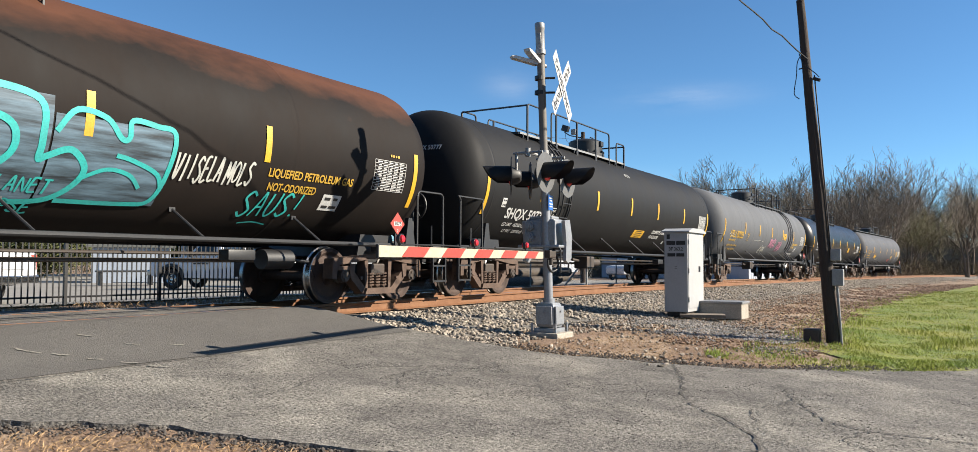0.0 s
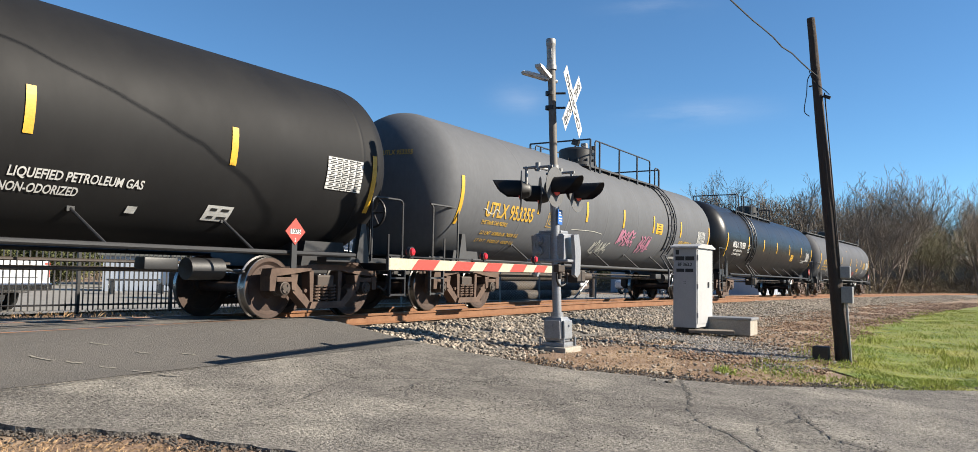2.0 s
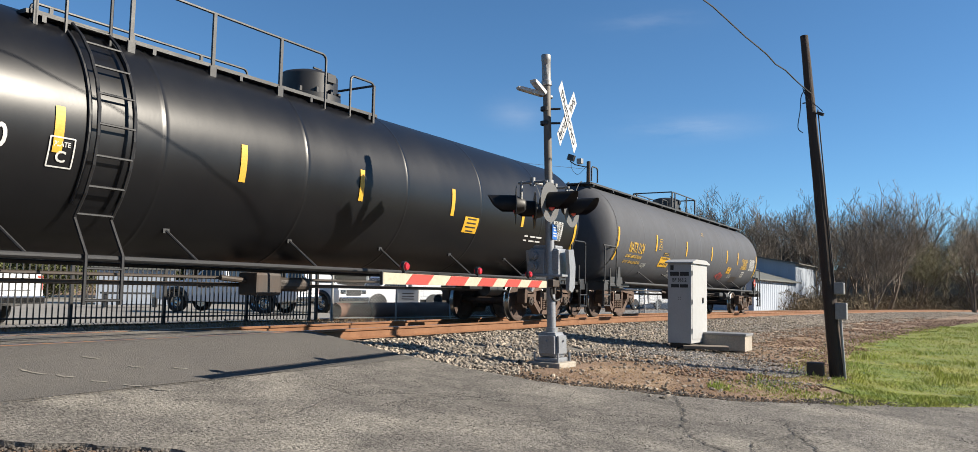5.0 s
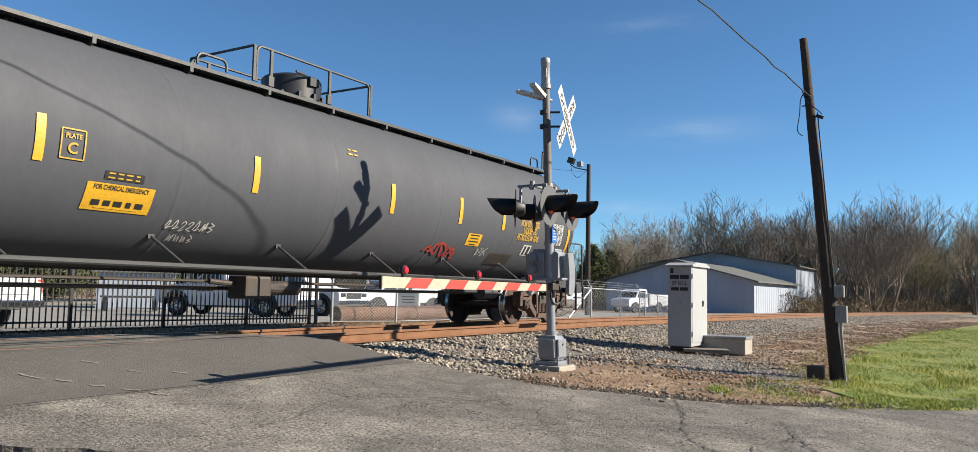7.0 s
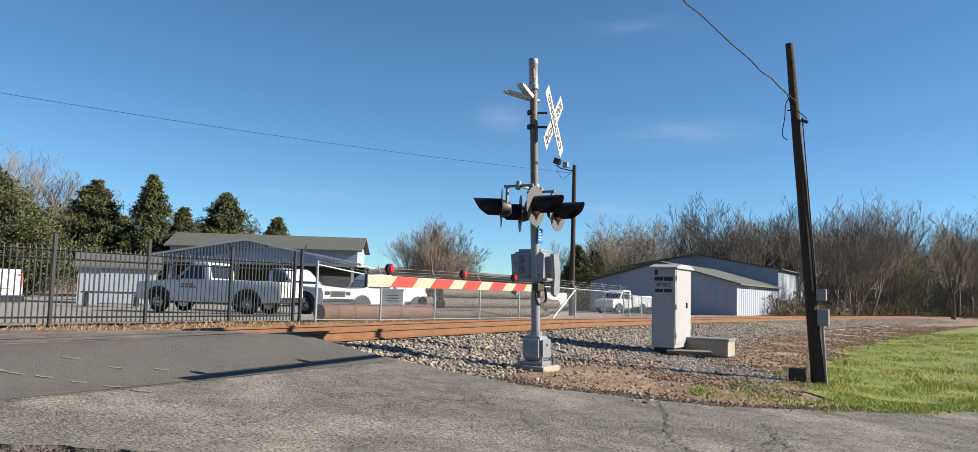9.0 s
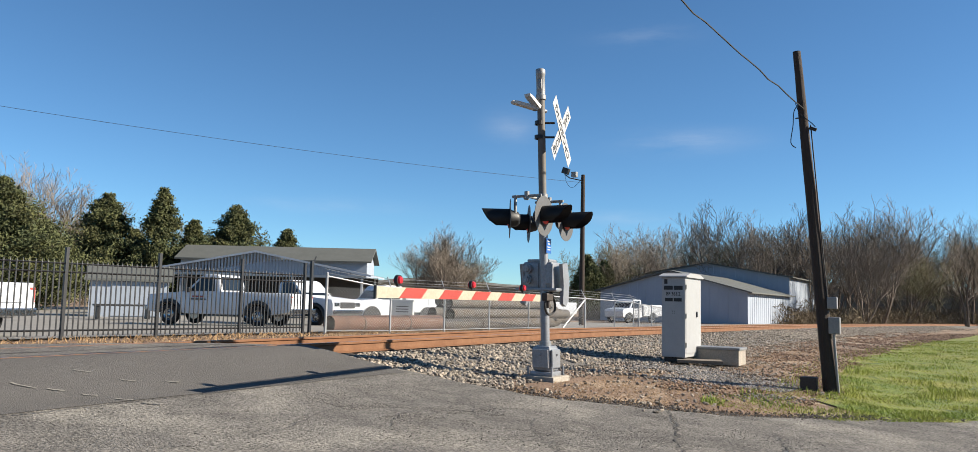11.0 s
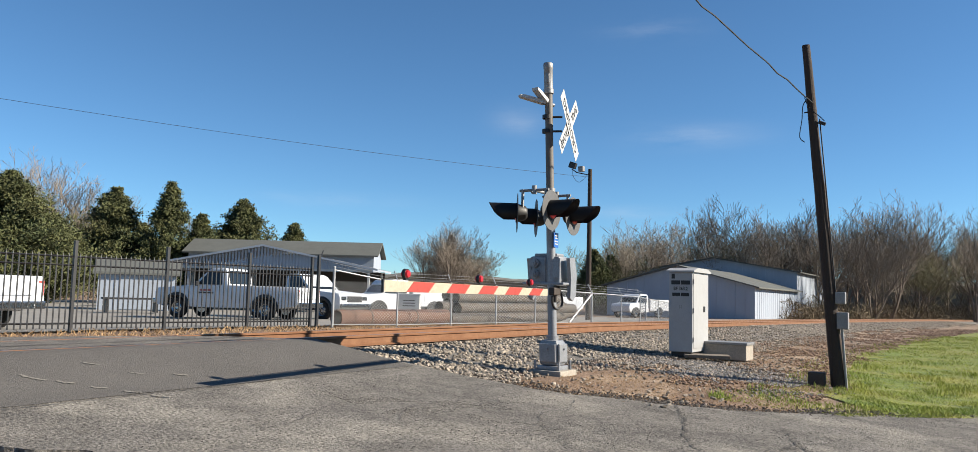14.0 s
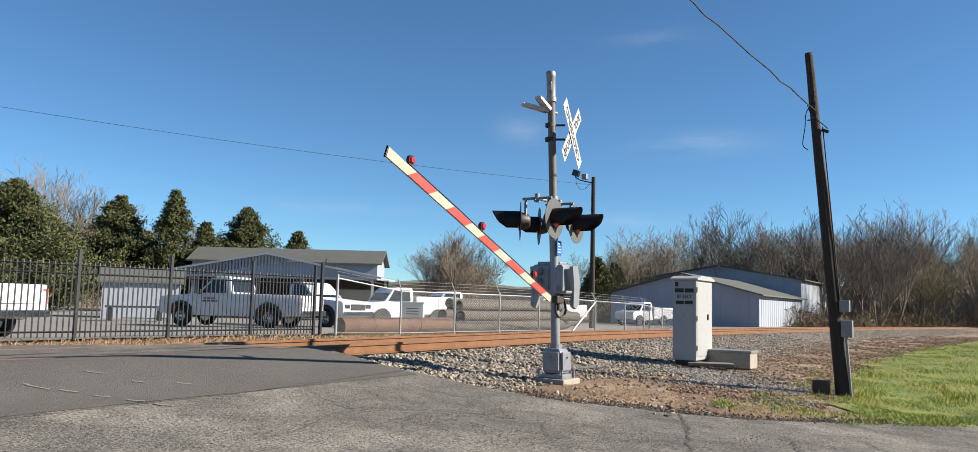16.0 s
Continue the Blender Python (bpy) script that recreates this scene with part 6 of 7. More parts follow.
def pickup(name, m, label, stripe=True):
    """Front points to local -x; origin on the ground below the centre."""
    car = thing(name, m, label, "pickup truck", "vehicles in the yard")
    fx, rx = -1.85, 1.85
    prof = [(-2.75, 0.5), (-2.8, 0.62), (-2.8, 0.98), (-2.7, 1.14), (-1.2, 1.26), (-0.6, 1.86), (-0.42, 1.93), (0.05, 1.93), (0.17, 1.86), (0.27, 1.29), (3.15, 1.26), (3.18, 1.1), (3.18, 0.62), (3.1, 0.55)]
    prof += [(x, z) for x, z in reversed(arch(rx, 0.5))] + [(0.9, 0.42), (-0.9, 0.42)] + [(x, z) for x, z in reversed(arch(fx))]
    body = part("body", body_shell(prof, 1.96), WHITEPAINT, car, "white painted body", True)
    for s in (-1, 1):
        y = s * 0.945
        for pts in ([(-1.02, 1.29), (-0.54, 1.8), (-0.02, 1.84), (0.04, 1.29)],):
            bm = B()
            prism(bm, pts, -0.012, 0.012)
            for v in bm.verts:
                v.co.y = s * (0.985 - max(0.0, v.co.z - 1.05) * 0.1 / 0.7) + v.co.y
            part("window", bm, GLASS, car, "dark side window")
        bm = B()
        box(bm, (-0.95, s * 1.08, 1.32), (0.1, 0.2, 0.18), 0.03)
        part("mirror", bm, BLACK, car)
        if stripe:
            bm = B()
            box(bm, (-0.6, s * 0.987, 0.98), (0.62, 0.006, 0.05))
            part("print_bar", bm, INK, car)
            bm = B()
            box(bm, (-0.62, s * 0.987, 1.08), (0.5, 0.006, 0.06))
            part("print_bar", bm, RED, car)
        bm = B()
        box(bm, (3.13, s * 0.88, 0.98), (0.1, 0.16, 0.36), 0.02)
        part("tail_light", bm, RED, car, "red tail light")
        bm = B()
        box(bm, (-2.77, s * 0.72, 0.93), (0.08, 0.36, 0.18), 0.02)
        part("headlight", bm, CHROME, car)
        for x in (fx, rx):
            wheel_parts(car, x, s * 0.84)
            bm = B()
            pts = arch(x, 0.5, 12)
            pipe(bm, [(a, s * 0.965, c) for a, c in pts], 0.085, 6)
            part("wheel_arch", bm, BLACK, car)
    bm = B()
    prism(bm, [(-1.17, 1.3), (-0.58, 1.84), (-0.56, 1.81), (-1.14, 1.28)], -0.82, 0.82)
    part("windscreen", bm, GLASS, car)
    bm = B()
    prism(bm, [(0.17, 1.84), (0.24, 1.34), (0.295, 1.34), (0.215, 1.84)], -0.75, 0.75)
    part("rear_window", bm, GLASS, car)
    bm = B()
    box(bm, (-2.84, 0, 0.62), (0.16, 1.9, 0.2), 0.04)
    part("bumper", bm, CHROME, car)
    bm = B()
    box(bm, (3.25, 0, 0.6), (0.18, 1.8, 0.18), 0.03)
    part("bumper", bm, CHROME, car)
    bm = B()
    box(bm, (-2.81, 0, 0.9), (0.04, 1.0, 0.26), 0.02)
    part("grille", bm, BLACK, car)
    bm = B()
    box(bm, (0.0, 0, 0.48), (4.6, 1.2, 0.18), 0.03)
    part("chassis", bm, BLACK, car)
    bm = B()
    box(bm, (3.2, 0, 0.98), (0.03, 1.3, 0.32), 0.01)
    part("tailgate", bm, WHITEPAINT, car)
    return car


def put(x, y, az, dz=0.0):
    """Stands a vehicle whose front points along az."""
    return Matrix.Translation((x, y, yard_z(x, y) + 0.03 + dz)) @ Matrix.Rotation(radians(az + 180), 4, "Z")


pickup("pickup_truck", put(21.1, 24.65, 109), "white pickup truck with lettered door parked on gravel")
pickup("pickup_truck", put(25.4, 25.2, -86), "white pickup truck parked nose towards the pipes", stripe=False)
pickup("pickup_truck", put(8.65, 21.3, 101), "white pickup truck seen from its tailgate", stripe=False)
pickup("pickup_truck", put(61.0, 43.5, 35), "white pickup truck parked far back among the pipes", stripe=False)


def service_truck(name, m, label):
    car = thing(name, m, label, "service truck", "vehicles in the yard")
    prof = [(-2.75, 0.55), (-2.8, 1.0), (-2.65, 1.18), (-1.75, 1.28), (-1.2, 1.95), (-1.0, 2.02), (-0.1, 2.02), (0.0, 1.9), (0.02, 0.5)] + [(-1.2, 0.45)] + list(reversed(arch(-1.95)))
    part("cab", body_shell(prof, 1.95), WHITEPAINT, car, "", True)
    bm = B()
    box(bm, (1.5, 0, 1.1), (2.8, 2.1, 0.95), 0.03)
    box(bm, (1.5, 0, 0.6), (2.8, 1.2, 0.2), 0.03)
    part("utility_body", bm, WHITEPAINT, car)
    for s in (-1, 1):
        for k in range(4):
            bm = B()
            box(bm, (0.48 + 0.68 * k, s * 1.055, 1.15), (0.6, 0.02, 0.7), 0.008)
            part("locker_door", bm, WHITEPAINT, car)
        for pts in ([(-1.55, 1.32), (-1.15, 1.88), (-0.2, 1.9), (-0.2, 1.32)],):
            bm = B()
            prism(bm, pts, -0.012, 0.012)
            for v in bm.verts:
                v.co.y += s * (0.99 - max(0.0, v.co.z - 1.05) * 0.1 / 0.7)
            part("window", bm, GLASS, car)
        for x in (-1.95, 1.5):
            wheel_parts(car, x, s * 0.9, 0.42)
            # flat black half disc: the shade of the wheel opening put in as colour
            bm = B()
            prism(bm, arch(x, 0.52, 12), s * 1.07 - 0.01, s * 1.07 + 0.01)
            part("wheel_arch", bm, BLACK, car)
    bm = B()
    prism(bm, [(-1.72, 1.32), (-1.24, 1.9), (-1.22, 1.87), (-1.7, 1.3)], -0.82, 0.82)
    part("windscreen", bm, GLASS, car)
    return car


service_truck("service_truck", put(34.0, 26.5, 160), "white service truck with utility lockers")
service_truck("service_truck", put(40.5, 27.5, 150), "white service truck with utility lockers")
service_truck("service_truck", put(58.0, 30.0, 150), "white service truck parked far back in the yard")
service_truck("service_truck", put(66.0, 25.0, 165), "white service truck parked far back in the yard")

# ---- pipes on the ground ----
def big_pipe(x0, x1, y0, y1, r, z, material, label, rings=()):
    a, b = Vector((x0, y0, z + r)), Vector((x1, y1, z + r))
    p = thing("steel_pipe", pose(0, 0, 0), label, "pipe", "pipes in the yard")
    q = Matrix.Translation(a) @ (b - a).to_track_quat("Z", "Y").to_matrix().to_4x4()
    L = (b - a).length
    bm = lathe(B(), [(r - 0.03, 0), (r, 0), (r, L), (r - 0.03, L), (r - 0.03, 0)], q, 28)
    part("pipe", bm, material, p, "", True)
    for u in rings:
        bm = lathe(B(), [(r, u * L - 0.03), (r + 0.012, u * L - 0.02), (r + 0.012, u * L + 0.02), (r, u * L + 0.03)], q, 28)
        part("weld_band", bm, PIPE_DARK, p)
    return p


big_pipe(16.9, 22.0, 15.45, 15.2, 0.24, -0.24, PIPE_RUST, "rusty brown steel pipe lying on the ground", (0.25, 0.66))
big_pipe(22.3, 30.0, 15.3, 15.0, 0.2, -0.28, PIPE_DARK, "dark steel pipe lying in the yard", (0.3,))
big_pipe(22.6, 31.5, 15.9, 15.6, 0.2, -0.3, PIPE_DARK, "dark steel pipe lying in the yard")
big_pipe(23.2, 32.0, 15.55, 15.25, 0.2, 0.07, PIPE_DARK, "dark steel pipe stacked on others", (0.2, 0.7))
big_pipe(24.0, 33.0, 16.6, 16.2, 0.22, -0.3, PIPE_DARK, "dark steel pipe lying in the yard")

for x0, x1, y0, r, z in ((23.0, 32.5, 16.2, 0.2, 0.1), (24.5, 33.5, 16.9, 0.22, 0.16), (23.6, 31.0, 15.9, 0.18, 0.47), (26.0, 35.0, 17.6, 0.24, -0.3), (25.0, 34.0, 17.3, 0.2, 0.52), (28.0, 38.0, 18.4, 0.22, -0.32)):
    big_pipe(x0, x1, y0, y0 - 0.35, r, z, PIPE_DARK, "dark steel pipe in a stack in the yard", (0.35, 0.8))
crate = thing("job_box", Matrix.Translation((28.4, 21.6, yard_z(28.4, 21.6) + 0.02)) @ face(-60), "white metal job box with printed side", "box")
bm = box(B(), (0, 0, 0.62), (0.95, 0.6, 0.95), 0.02)
for x in (-0.38, 0.38):
    box(bm, (x, 0, 0.09), (0.1, 0.5, 0.16))
part("body", bm, WHITE, crate)
part("lid", box(B(), (0, 0, 1.12), (1.02, 0.66, 0.08), 0.02), WHITE, crate)
for z in (0.62, 0.74, 0.86):
    part("print_bar", box(B(), (0.0, -0.303, z), (0.55, 0.006, 0.04)), STEEL, crate)

# ---- buildings ----
def gable_block(name, label, m, w, d, eave, ridge, wall_mat, roof_mat, over=0.35, ribs=0.0, openings=()):
    """Footprint w along x and d along y from the origin; the ridge runs along x. Walls stand on z = 0."""
    b = thing(name, m, label, "building")
    t = 0.15
    for y0 in (0, d - t):
        bm = B()
        box(bm, (w / 2, y0 + t / 2, eave / 2), (w - 2 * t, t, eave))
        part("wall", bm, wall_mat, b)
    for x0 in (0, w - t):
        bm = B()
        pts = [(0, 0), (d, 0), (d, eave), (d / 2, ridge), (0, eave)]
        prism(bm, pts, 0, t, Matrix.Translation((x0 + t, 0, 0)) @ Matrix.Rotation(radians(90), 4, "Z"))
        part("gable_wall", bm, wall_mat, b)
    slope = math.atan2(ridge - eave, d / 2)
    for s in (0, 1):
        bm = B()
        k = over * math.tan(slope)
        lo, hi = (-over, eave - k), (d / 2, ridge)
        pts = [(lo[0], lo[1] + 0.02), (hi[0], hi[1] + 0.02), (hi[0], hi[1] + 0.14), (lo[0], lo[1] + 0.14)]
        if s:
            pts = [(d - x, z) for x, z in pts]
        prism(bm, pts, -(w + over), over, Matrix.Rotation(radians(90), 4, "Z"))
        part("roof", bm, roof_mat, b)
    if ribs:
        bm = B()
        for x in np.arange(ribs, w, ribs):
            box(bm, (x, -0.012, eave / 2), (0.04, 0.024, eave - 0.05))
        for y in np.arange(ribs, d, ribs):
            h = eave + (ridge - eave) * (1 - abs(y - d / 2) / (d / 2))
            box(bm, (-0.012, y, h / 2), (0.024, 0.04, h - 0.06))
        tagged(part("siding_rib", bm, wall_mat, b), kind="stuff")
    for x, z, ww, hh, name2, mt in openings:
        bm = B()
        box(bm, (x, -0.02, z), (ww, 0.05, hh), 0.01)
        part(name2, bm, mt, b)
    return b


gable_block("metal_barn", "pale blue metal barn with a grey-green roof", Matrix.Translation((75.7, 17.4, -0.85)), 21, 14.8, 3.05, 5.0, SIDING, ROOF, 0.5, 0.9)
gable_block("metal_barn", "larger pale blue metal barn behind the first", Matrix.Translation((98.5, 17.8, -0.95)), 28, 19.8, 5.4, 7.1, SIDING, ROOF, 0.5, 0.9)
DARK = mat("dark_opening", (0.0142, 0.0142, 0.0142), 0.9)
az = math.degrees(math.atan2(41 - 54.4, 49.9 - 41.7))
gable_block("workshop", "long white workshop with a shallow grey roof", Matrix.Translation((41.7, 54.4, -0.5)) @ face(az), 15.1, 4.2, 4.3, 5.3, SIDING, ROOF, 0.4, 0.0)
gable_block("storage_shed", "small white storage shed with a grey roof", Matrix.Translation((24.3, 38.8, -0.5)) @ face(-37), 3.8, 3.4, 1.95, 2.6, SIDING, ROOF, 0.25, 0.4, [(2.2, 0.95, 2.3, 1.8, "door", SIDING)])
# open carport with a latticed gable
carport = thing("carport", Matrix.Translation((31.4, 44.2, -0.45)) @ face(math.degrees(math.atan2(32.3 - 43.9, 38.7 - 31.6))), "open white carport with a slatted gable front", "carport")
W, EA, AP = 13.8, 2.65, 3.95
for x in (0.2, 4.6, 9.2, 13.6):
    for y in (0.0, 6.0):
        bm = B()
        box(bm, (x, y, EA / 2), (0.14, 0.14, EA))
        part("post", bm, WHITE, carport)
for s in (0, 1):
    bm = B()
    pts = [(-0.4, EA - 0.08), (W / 2, AP), (W / 2, AP + 0.12), (-0.4, EA + 0.04)]
    if s:
        pts = [(W - x, z) for x, z in pts]
    prism(bm, pts, -0.4, 6.4)
    part("roof", bm, SIDING, carport)
for k in range(66):
    x = 0.3 + k * (W - 0.6) / 65
    h = (AP - EA) * (1 - abs(x - W / 2) / (W / 2)) - 0.02
    if h > 0.05:
        bm = B()
        box(bm, (x, -0.1, EA + h / 2), (0.105, 0.05, h))
        part("slat", bm, SIDING, carport)
bm = B()
box(bm, (W / 2, -0.05, EA - 0.1), (W, 0.08, 0.16))
part("beam", bm, WHITE, carport)
# near-black sheet at the back stands in for the carport's shaded inside
bm = B()
box(bm, (W / 2, 6.2, EA / 2), (W, 0.1, EA))
part("back_wall", bm, STEEL, carport, "back wall coloured dark for the shade inside")
bm = B()
box(bm, (2.0, 0.0, 0.62), (2.4, 0.9, 0.08))
for x in (0.95, 3.05):
    box(bm, (x, 0, 0.3), (0.1, 0.8, 0.6))
tagged(part("work_bench", bm, BLACK, loc=Matrix.Translation((20.3, 33.5, -0.42)) @ face(-25)), "dark low work bench in the yard", "bench")

# ---- yard light pole ----
lp = thing("lamp_pole", pose(40.6, 18.4, -0.7), "wooden pole with a floodlight on a bracket", "lamp pole")
bm = rod(B(), (0, 0, 0), (0, 0, 8.75), 0.16, 12, 0.11)
part("pole", bm, POLE, lp, "", True)
bm = B()
pipe(bm, [(0, 0, 8.4), (-0.4, 0.65, 8.55), (-0.55, 0.9, 8.75)], 0.03, 6)
pipe(bm, [tuple(p) for p in flow([(0, 0, 8.6), (-0.3, 0.5, 8.0), (-0.5, 0.8, 8.3), (-0.5, 0.85, 8.7)], 5)], 0.012, 5)
part("bracket", bm, STEEL, lp)
bm = B()
box(bm, (-0.5, 0.85, 8.95), (0.25, 0.4, 0.35), 0.03, Matrix.Rotation(radians(20), 4, "X"))
part("floodlight", bm, BLACK, lp)
bm = B()
box(bm, (-0.25, 0.42, 8.75), (0.3, 0.3, 0.3), 0.03)
part("ballast_box", bm, SILVER_DULL, lp)
bm = B()
a, c = Vector((40.6, 18.4, 7.6)), Vector((12.5, 36.5, 8.6))
pipe(bm, [a + (c - a) * (k / 30) - Vector((0, 0, 1.2 * (k / 30) * (1 - k / 30))) for k in range(46)], 0.009, 5)
tagged(part("overhead_wire", bm, CABLE), "thin black overhead wire above the yard", "wire")

# ---- trees ----
BARK = mat("bark", (0.12, 0.0944, 0.0736), 0.95, other=(0.208, 0.168, 0.132), scale=3, stretch=(4, 4, 0.7), bump=0.3)
TWIG = mat("twigs", (0.165, 0.136, 0.108), 0.95, other=(0.245, 0.202, 0.155), scale=0.4, island=0.3, bump=0)
CEDAR = mat("cedar_leaf", (0.0528, 0.0672, 0.0208), 0.9, other=(0.108, 0.0976, 0.0304), scale=0.5, island=0.35, bump=0)
BUD = mat("spring_buds", (0.1204, 0.1168, 0.0531), 0.9, other=(0.1416, 0.1098, 0.0708), scale=0.5, island=0.4, bump=0)
BRUSH = mat("brush", (0.152, 0.108, 0.068), 0.95, other=(0.1, 0.092, 0.036), scale=0.3, island=0.45, bump=0)


def bare_tree(seed, h, spread_, stems=1, droop=0.0):
    """Trunk and limbs, and a crown of fine twigs, as two bmeshes."""
    rng = random.Random(seed)
    wood, crown = B(), B()

    def grow(p, d, length, r, level):
        pts, q, dd = [p], p.copy(), d.copy()
        n = 4 if level < 2 else 3
        for i in range(n):
            dd = (dd + Vector((rng.uniform(-1, 1), rng.uniform(-1, 1), rng.uniform(-0.5, 0.7) + 0.3 - droop)) * (0.16 + 0.045 * level)).normalized()
            q = q + dd * length / n
            pts.append(q)
        radii = [max(0.019 - 0.002 * level, r * (1 - 0.62 * i / n)) for i in range(n + 1)]
        pipe(wood if level < 2 else crown, pts, radii, 6 if level < 2 else 3)
        if level == 4:
            return
        kids = (9, 6, 4, 3)[level]
        for k in range(kids):
            u = (0.24 if level == 0 else 0.2) + (0.76 if level == 0 else 0.8) * (k + rng.random()) / kids
            i = min(n - 1, int(u * n))
            base = pts[i].lerp(pts[i + 1], u * n - i)
            side = Vector((rng.uniform(-1, 1), rng.uniform(-1, 1), rng.uniform(-0.1, 0.4)))
            ax = (pts[i + 1] - pts[i]).normalized()
            side = (side - ax * side.dot(ax)).normalized()
            nd = (ax * rng.uniform(0.5, 1.0) + side * rng.uniform(0.6, 1.1) * spread_).normalized()
            grow(base, nd, length * rng.uniform(0.48, 0.7) * (1.15 - 0.4 * u), max(0.01, radii[i] * 0.5), level + 1)

    for s in range(stems):
        a = rng.uniform(0, 6.28)
        grow(Vector((0.35 * s * math.cos(a), 0.35 * s * math.sin(a), -0.2)), Vector((rng.uniform(-0.2, 0.2) * stems, rng.uniform(-0.2, 0.2) * stems, 1)).normalized(), h * 0.72 * rng.uniform(0.85, 1.0), h * 0.02 / math.sqrt(stems), 0)
    return wood, crown


def tree_thing(label, wood, crown, m, crown_mat):
    t = thing("bare_tree", m, label, "tree", "bare trees behind the railway")
    part("trunk", wood, BARK, t)
    tagged(part("crown", crown, crown_mat, t), kind="stuff")
    return t


protos = []
LAB = "leafless tree with a crown of fine brown twigs"
for k, (h, sp, st) in enumerate(((12.4, 0.6, 1), (11.2, 0.75, 3), (13, 0.58, 2), (10, 0.85, 4), (11.8, 0.68, 2))):
    protos.append(tree_thing(LAB, *bare_tree(60 + k, h, sp, st), pose(0, 0, 0), BUD if k == 3 else TWIG))
rng = random.Random(7)
used = set()


def plant(az, dist, size, k=None):
    x, y = dist * math.cos(radians(az)), dist * math.sin(radians(az))
    k = rng.randrange(len(protos)) if k is None else k
    m = Matrix.Translation((x, y, -1.0)) @ Matrix.Rotation(rng.uniform(0, 6.28), 4, "Z")
    if k not in used:
        used.add(k)
        ob = protos[k]
        ob.matrix_basis = m
    else:
        ob = copy_thing(protos[k], m)
    ob.scale = (size * rng.uniform(0.9, 1.1),) * 2 + (size,)
    return ob


for k in range(5):
    plant(12 - 3 * k, 108 + 4 * k, 1.05, k)
a = 23.0
while a > -5:
    tall = 1.22 + 0.1 * math.sin(a * 0.9) + (0.05 if a < 8 else 0) - (0.1 if a > 19.5 else 0)
    far = a < 4.5
    plant(a, rng.uniform(142, 160) if far else rng.uniform(106, 128), tall * rng.uniform(0.85, 1.12) * (1.08 if far else 1.0))
    if rng.random() < 0.5:
        plant(a + 0.3, rng.uniform(165, 180) if far else rng.uniform(132, 155), tall * rng.uniform(0.7, 0.9))
    a -= rng.uniform(0.75, 1.25)
for a, d, s in ((35.2, 105, 0.86), (34.2, 108, 0.95), (33.2, 110, 0.88), (33.7, 100, 0.8), (34.6, 100, 0.8), (34.4, 96, 0.7), (33.4, 98, 0.7), (35.8, 102, 0.7), (32.6, 102, 0.72), (61, 110, 1.3), (59.5, 112, 1.3), (63, 110, 1.2), (58, 116, 1.25), (56.5, 120, 1.15), (60.2, 116, 1.25), (52.8, 120, 1.0), (2.5, 138, 1.12), (0.2, 146, 1.15), (-2, 152, 1.2), (4.6, 108, 0.95), (5.5, 100, 0.95), (21.5, 96, 0.75), (22.6, 98, 0.72), (23.6, 100, 0.66)):
    plant(a, d, s)


def leaf_cloud(places, size, seed, wide=0.35, up=0.0):
    """Small leafy sprays as crossed blades."""
    rg = np.random.RandomState(seed)
    n = len(places)
    P = np.asarray(places)
    d1 = rg.normal(size=(n, 3)) + (0, 0, up)
    d1 /= np.linalg.norm(d1, axis=1)[:, None]
    d2 = np.cross(d1, rg.normal(size=(n, 3)))
    d2 /= np.linalg.norm(d2, axis=1)[:, None]
    s = size * rg.uniform(0.6, 1.4, (n, 1))
    V = np.stack([P - d1 * s, P + d2 * s * wide, P + d1 * s, P - d2 * s * wide + 0.57 * wide * s], 1)
    F = np.arange(n * 4).reshape(n, 4)
    return V.reshape(-1, 3), F


def cedar(label, x, y, z, h, r, seed):
    t = thing("cedar_tree", pose(x, y, z), label, "tree", "evergreen trees by the yard")
    rg = np.random.RandomState(seed)
    bm = rod(B(), (0, 0, -0.2), (0, 0, h * 0.96), h * 0.018, 8, 0.02)
    limbs = []
    for k in range(230):
        u = 0.05 + 0.93 * rg.rand() ** 0.85
        a = rg.uniform(0, 6.28)
        ln = r * (1 - u) ** 0.9 * rg.uniform(0.65, 1.15) + 0.1
        p = Vector((0, 0, u * h))
        q = p + Vector((math.cos(a) * ln, math.sin(a) * ln, ln * rg.uniform(0.1, 0.7)))
        rod(bm, p, q, 0.03, 4, 0.008)
        limbs.append((p, q, ln))
    part("trunk", bm, BARK, t)
    places = []
    for p, q, ln in limbs:
        for j in range(int(25 + 75 * ln)):
            u = rg.rand() ** 0.6
            c = p.lerp(q, u)
            sp = 0.1 + 0.13 * ln * (1 - u * 0.5)
            places.append((c.x + rg.normal() * sp, c.y + rg.normal() * sp, c.z + rg.normal() * sp * 0.7))
    V, F = leaf_cloud(places, 0.135, seed)
    me = bpy.data.meshes.new("crown")
    me.from_pydata(V.tolist(), [], F.tolist())
    me.materials.append(CEDAR)
    ob = new("crown", me)
    ob.parent = t
    tagged(ob, kind="stuff")
    return t


def at_dir(px_az, depth):
    return depth * math.cos(radians(px_az)), depth * math.sin(radians(px_az))


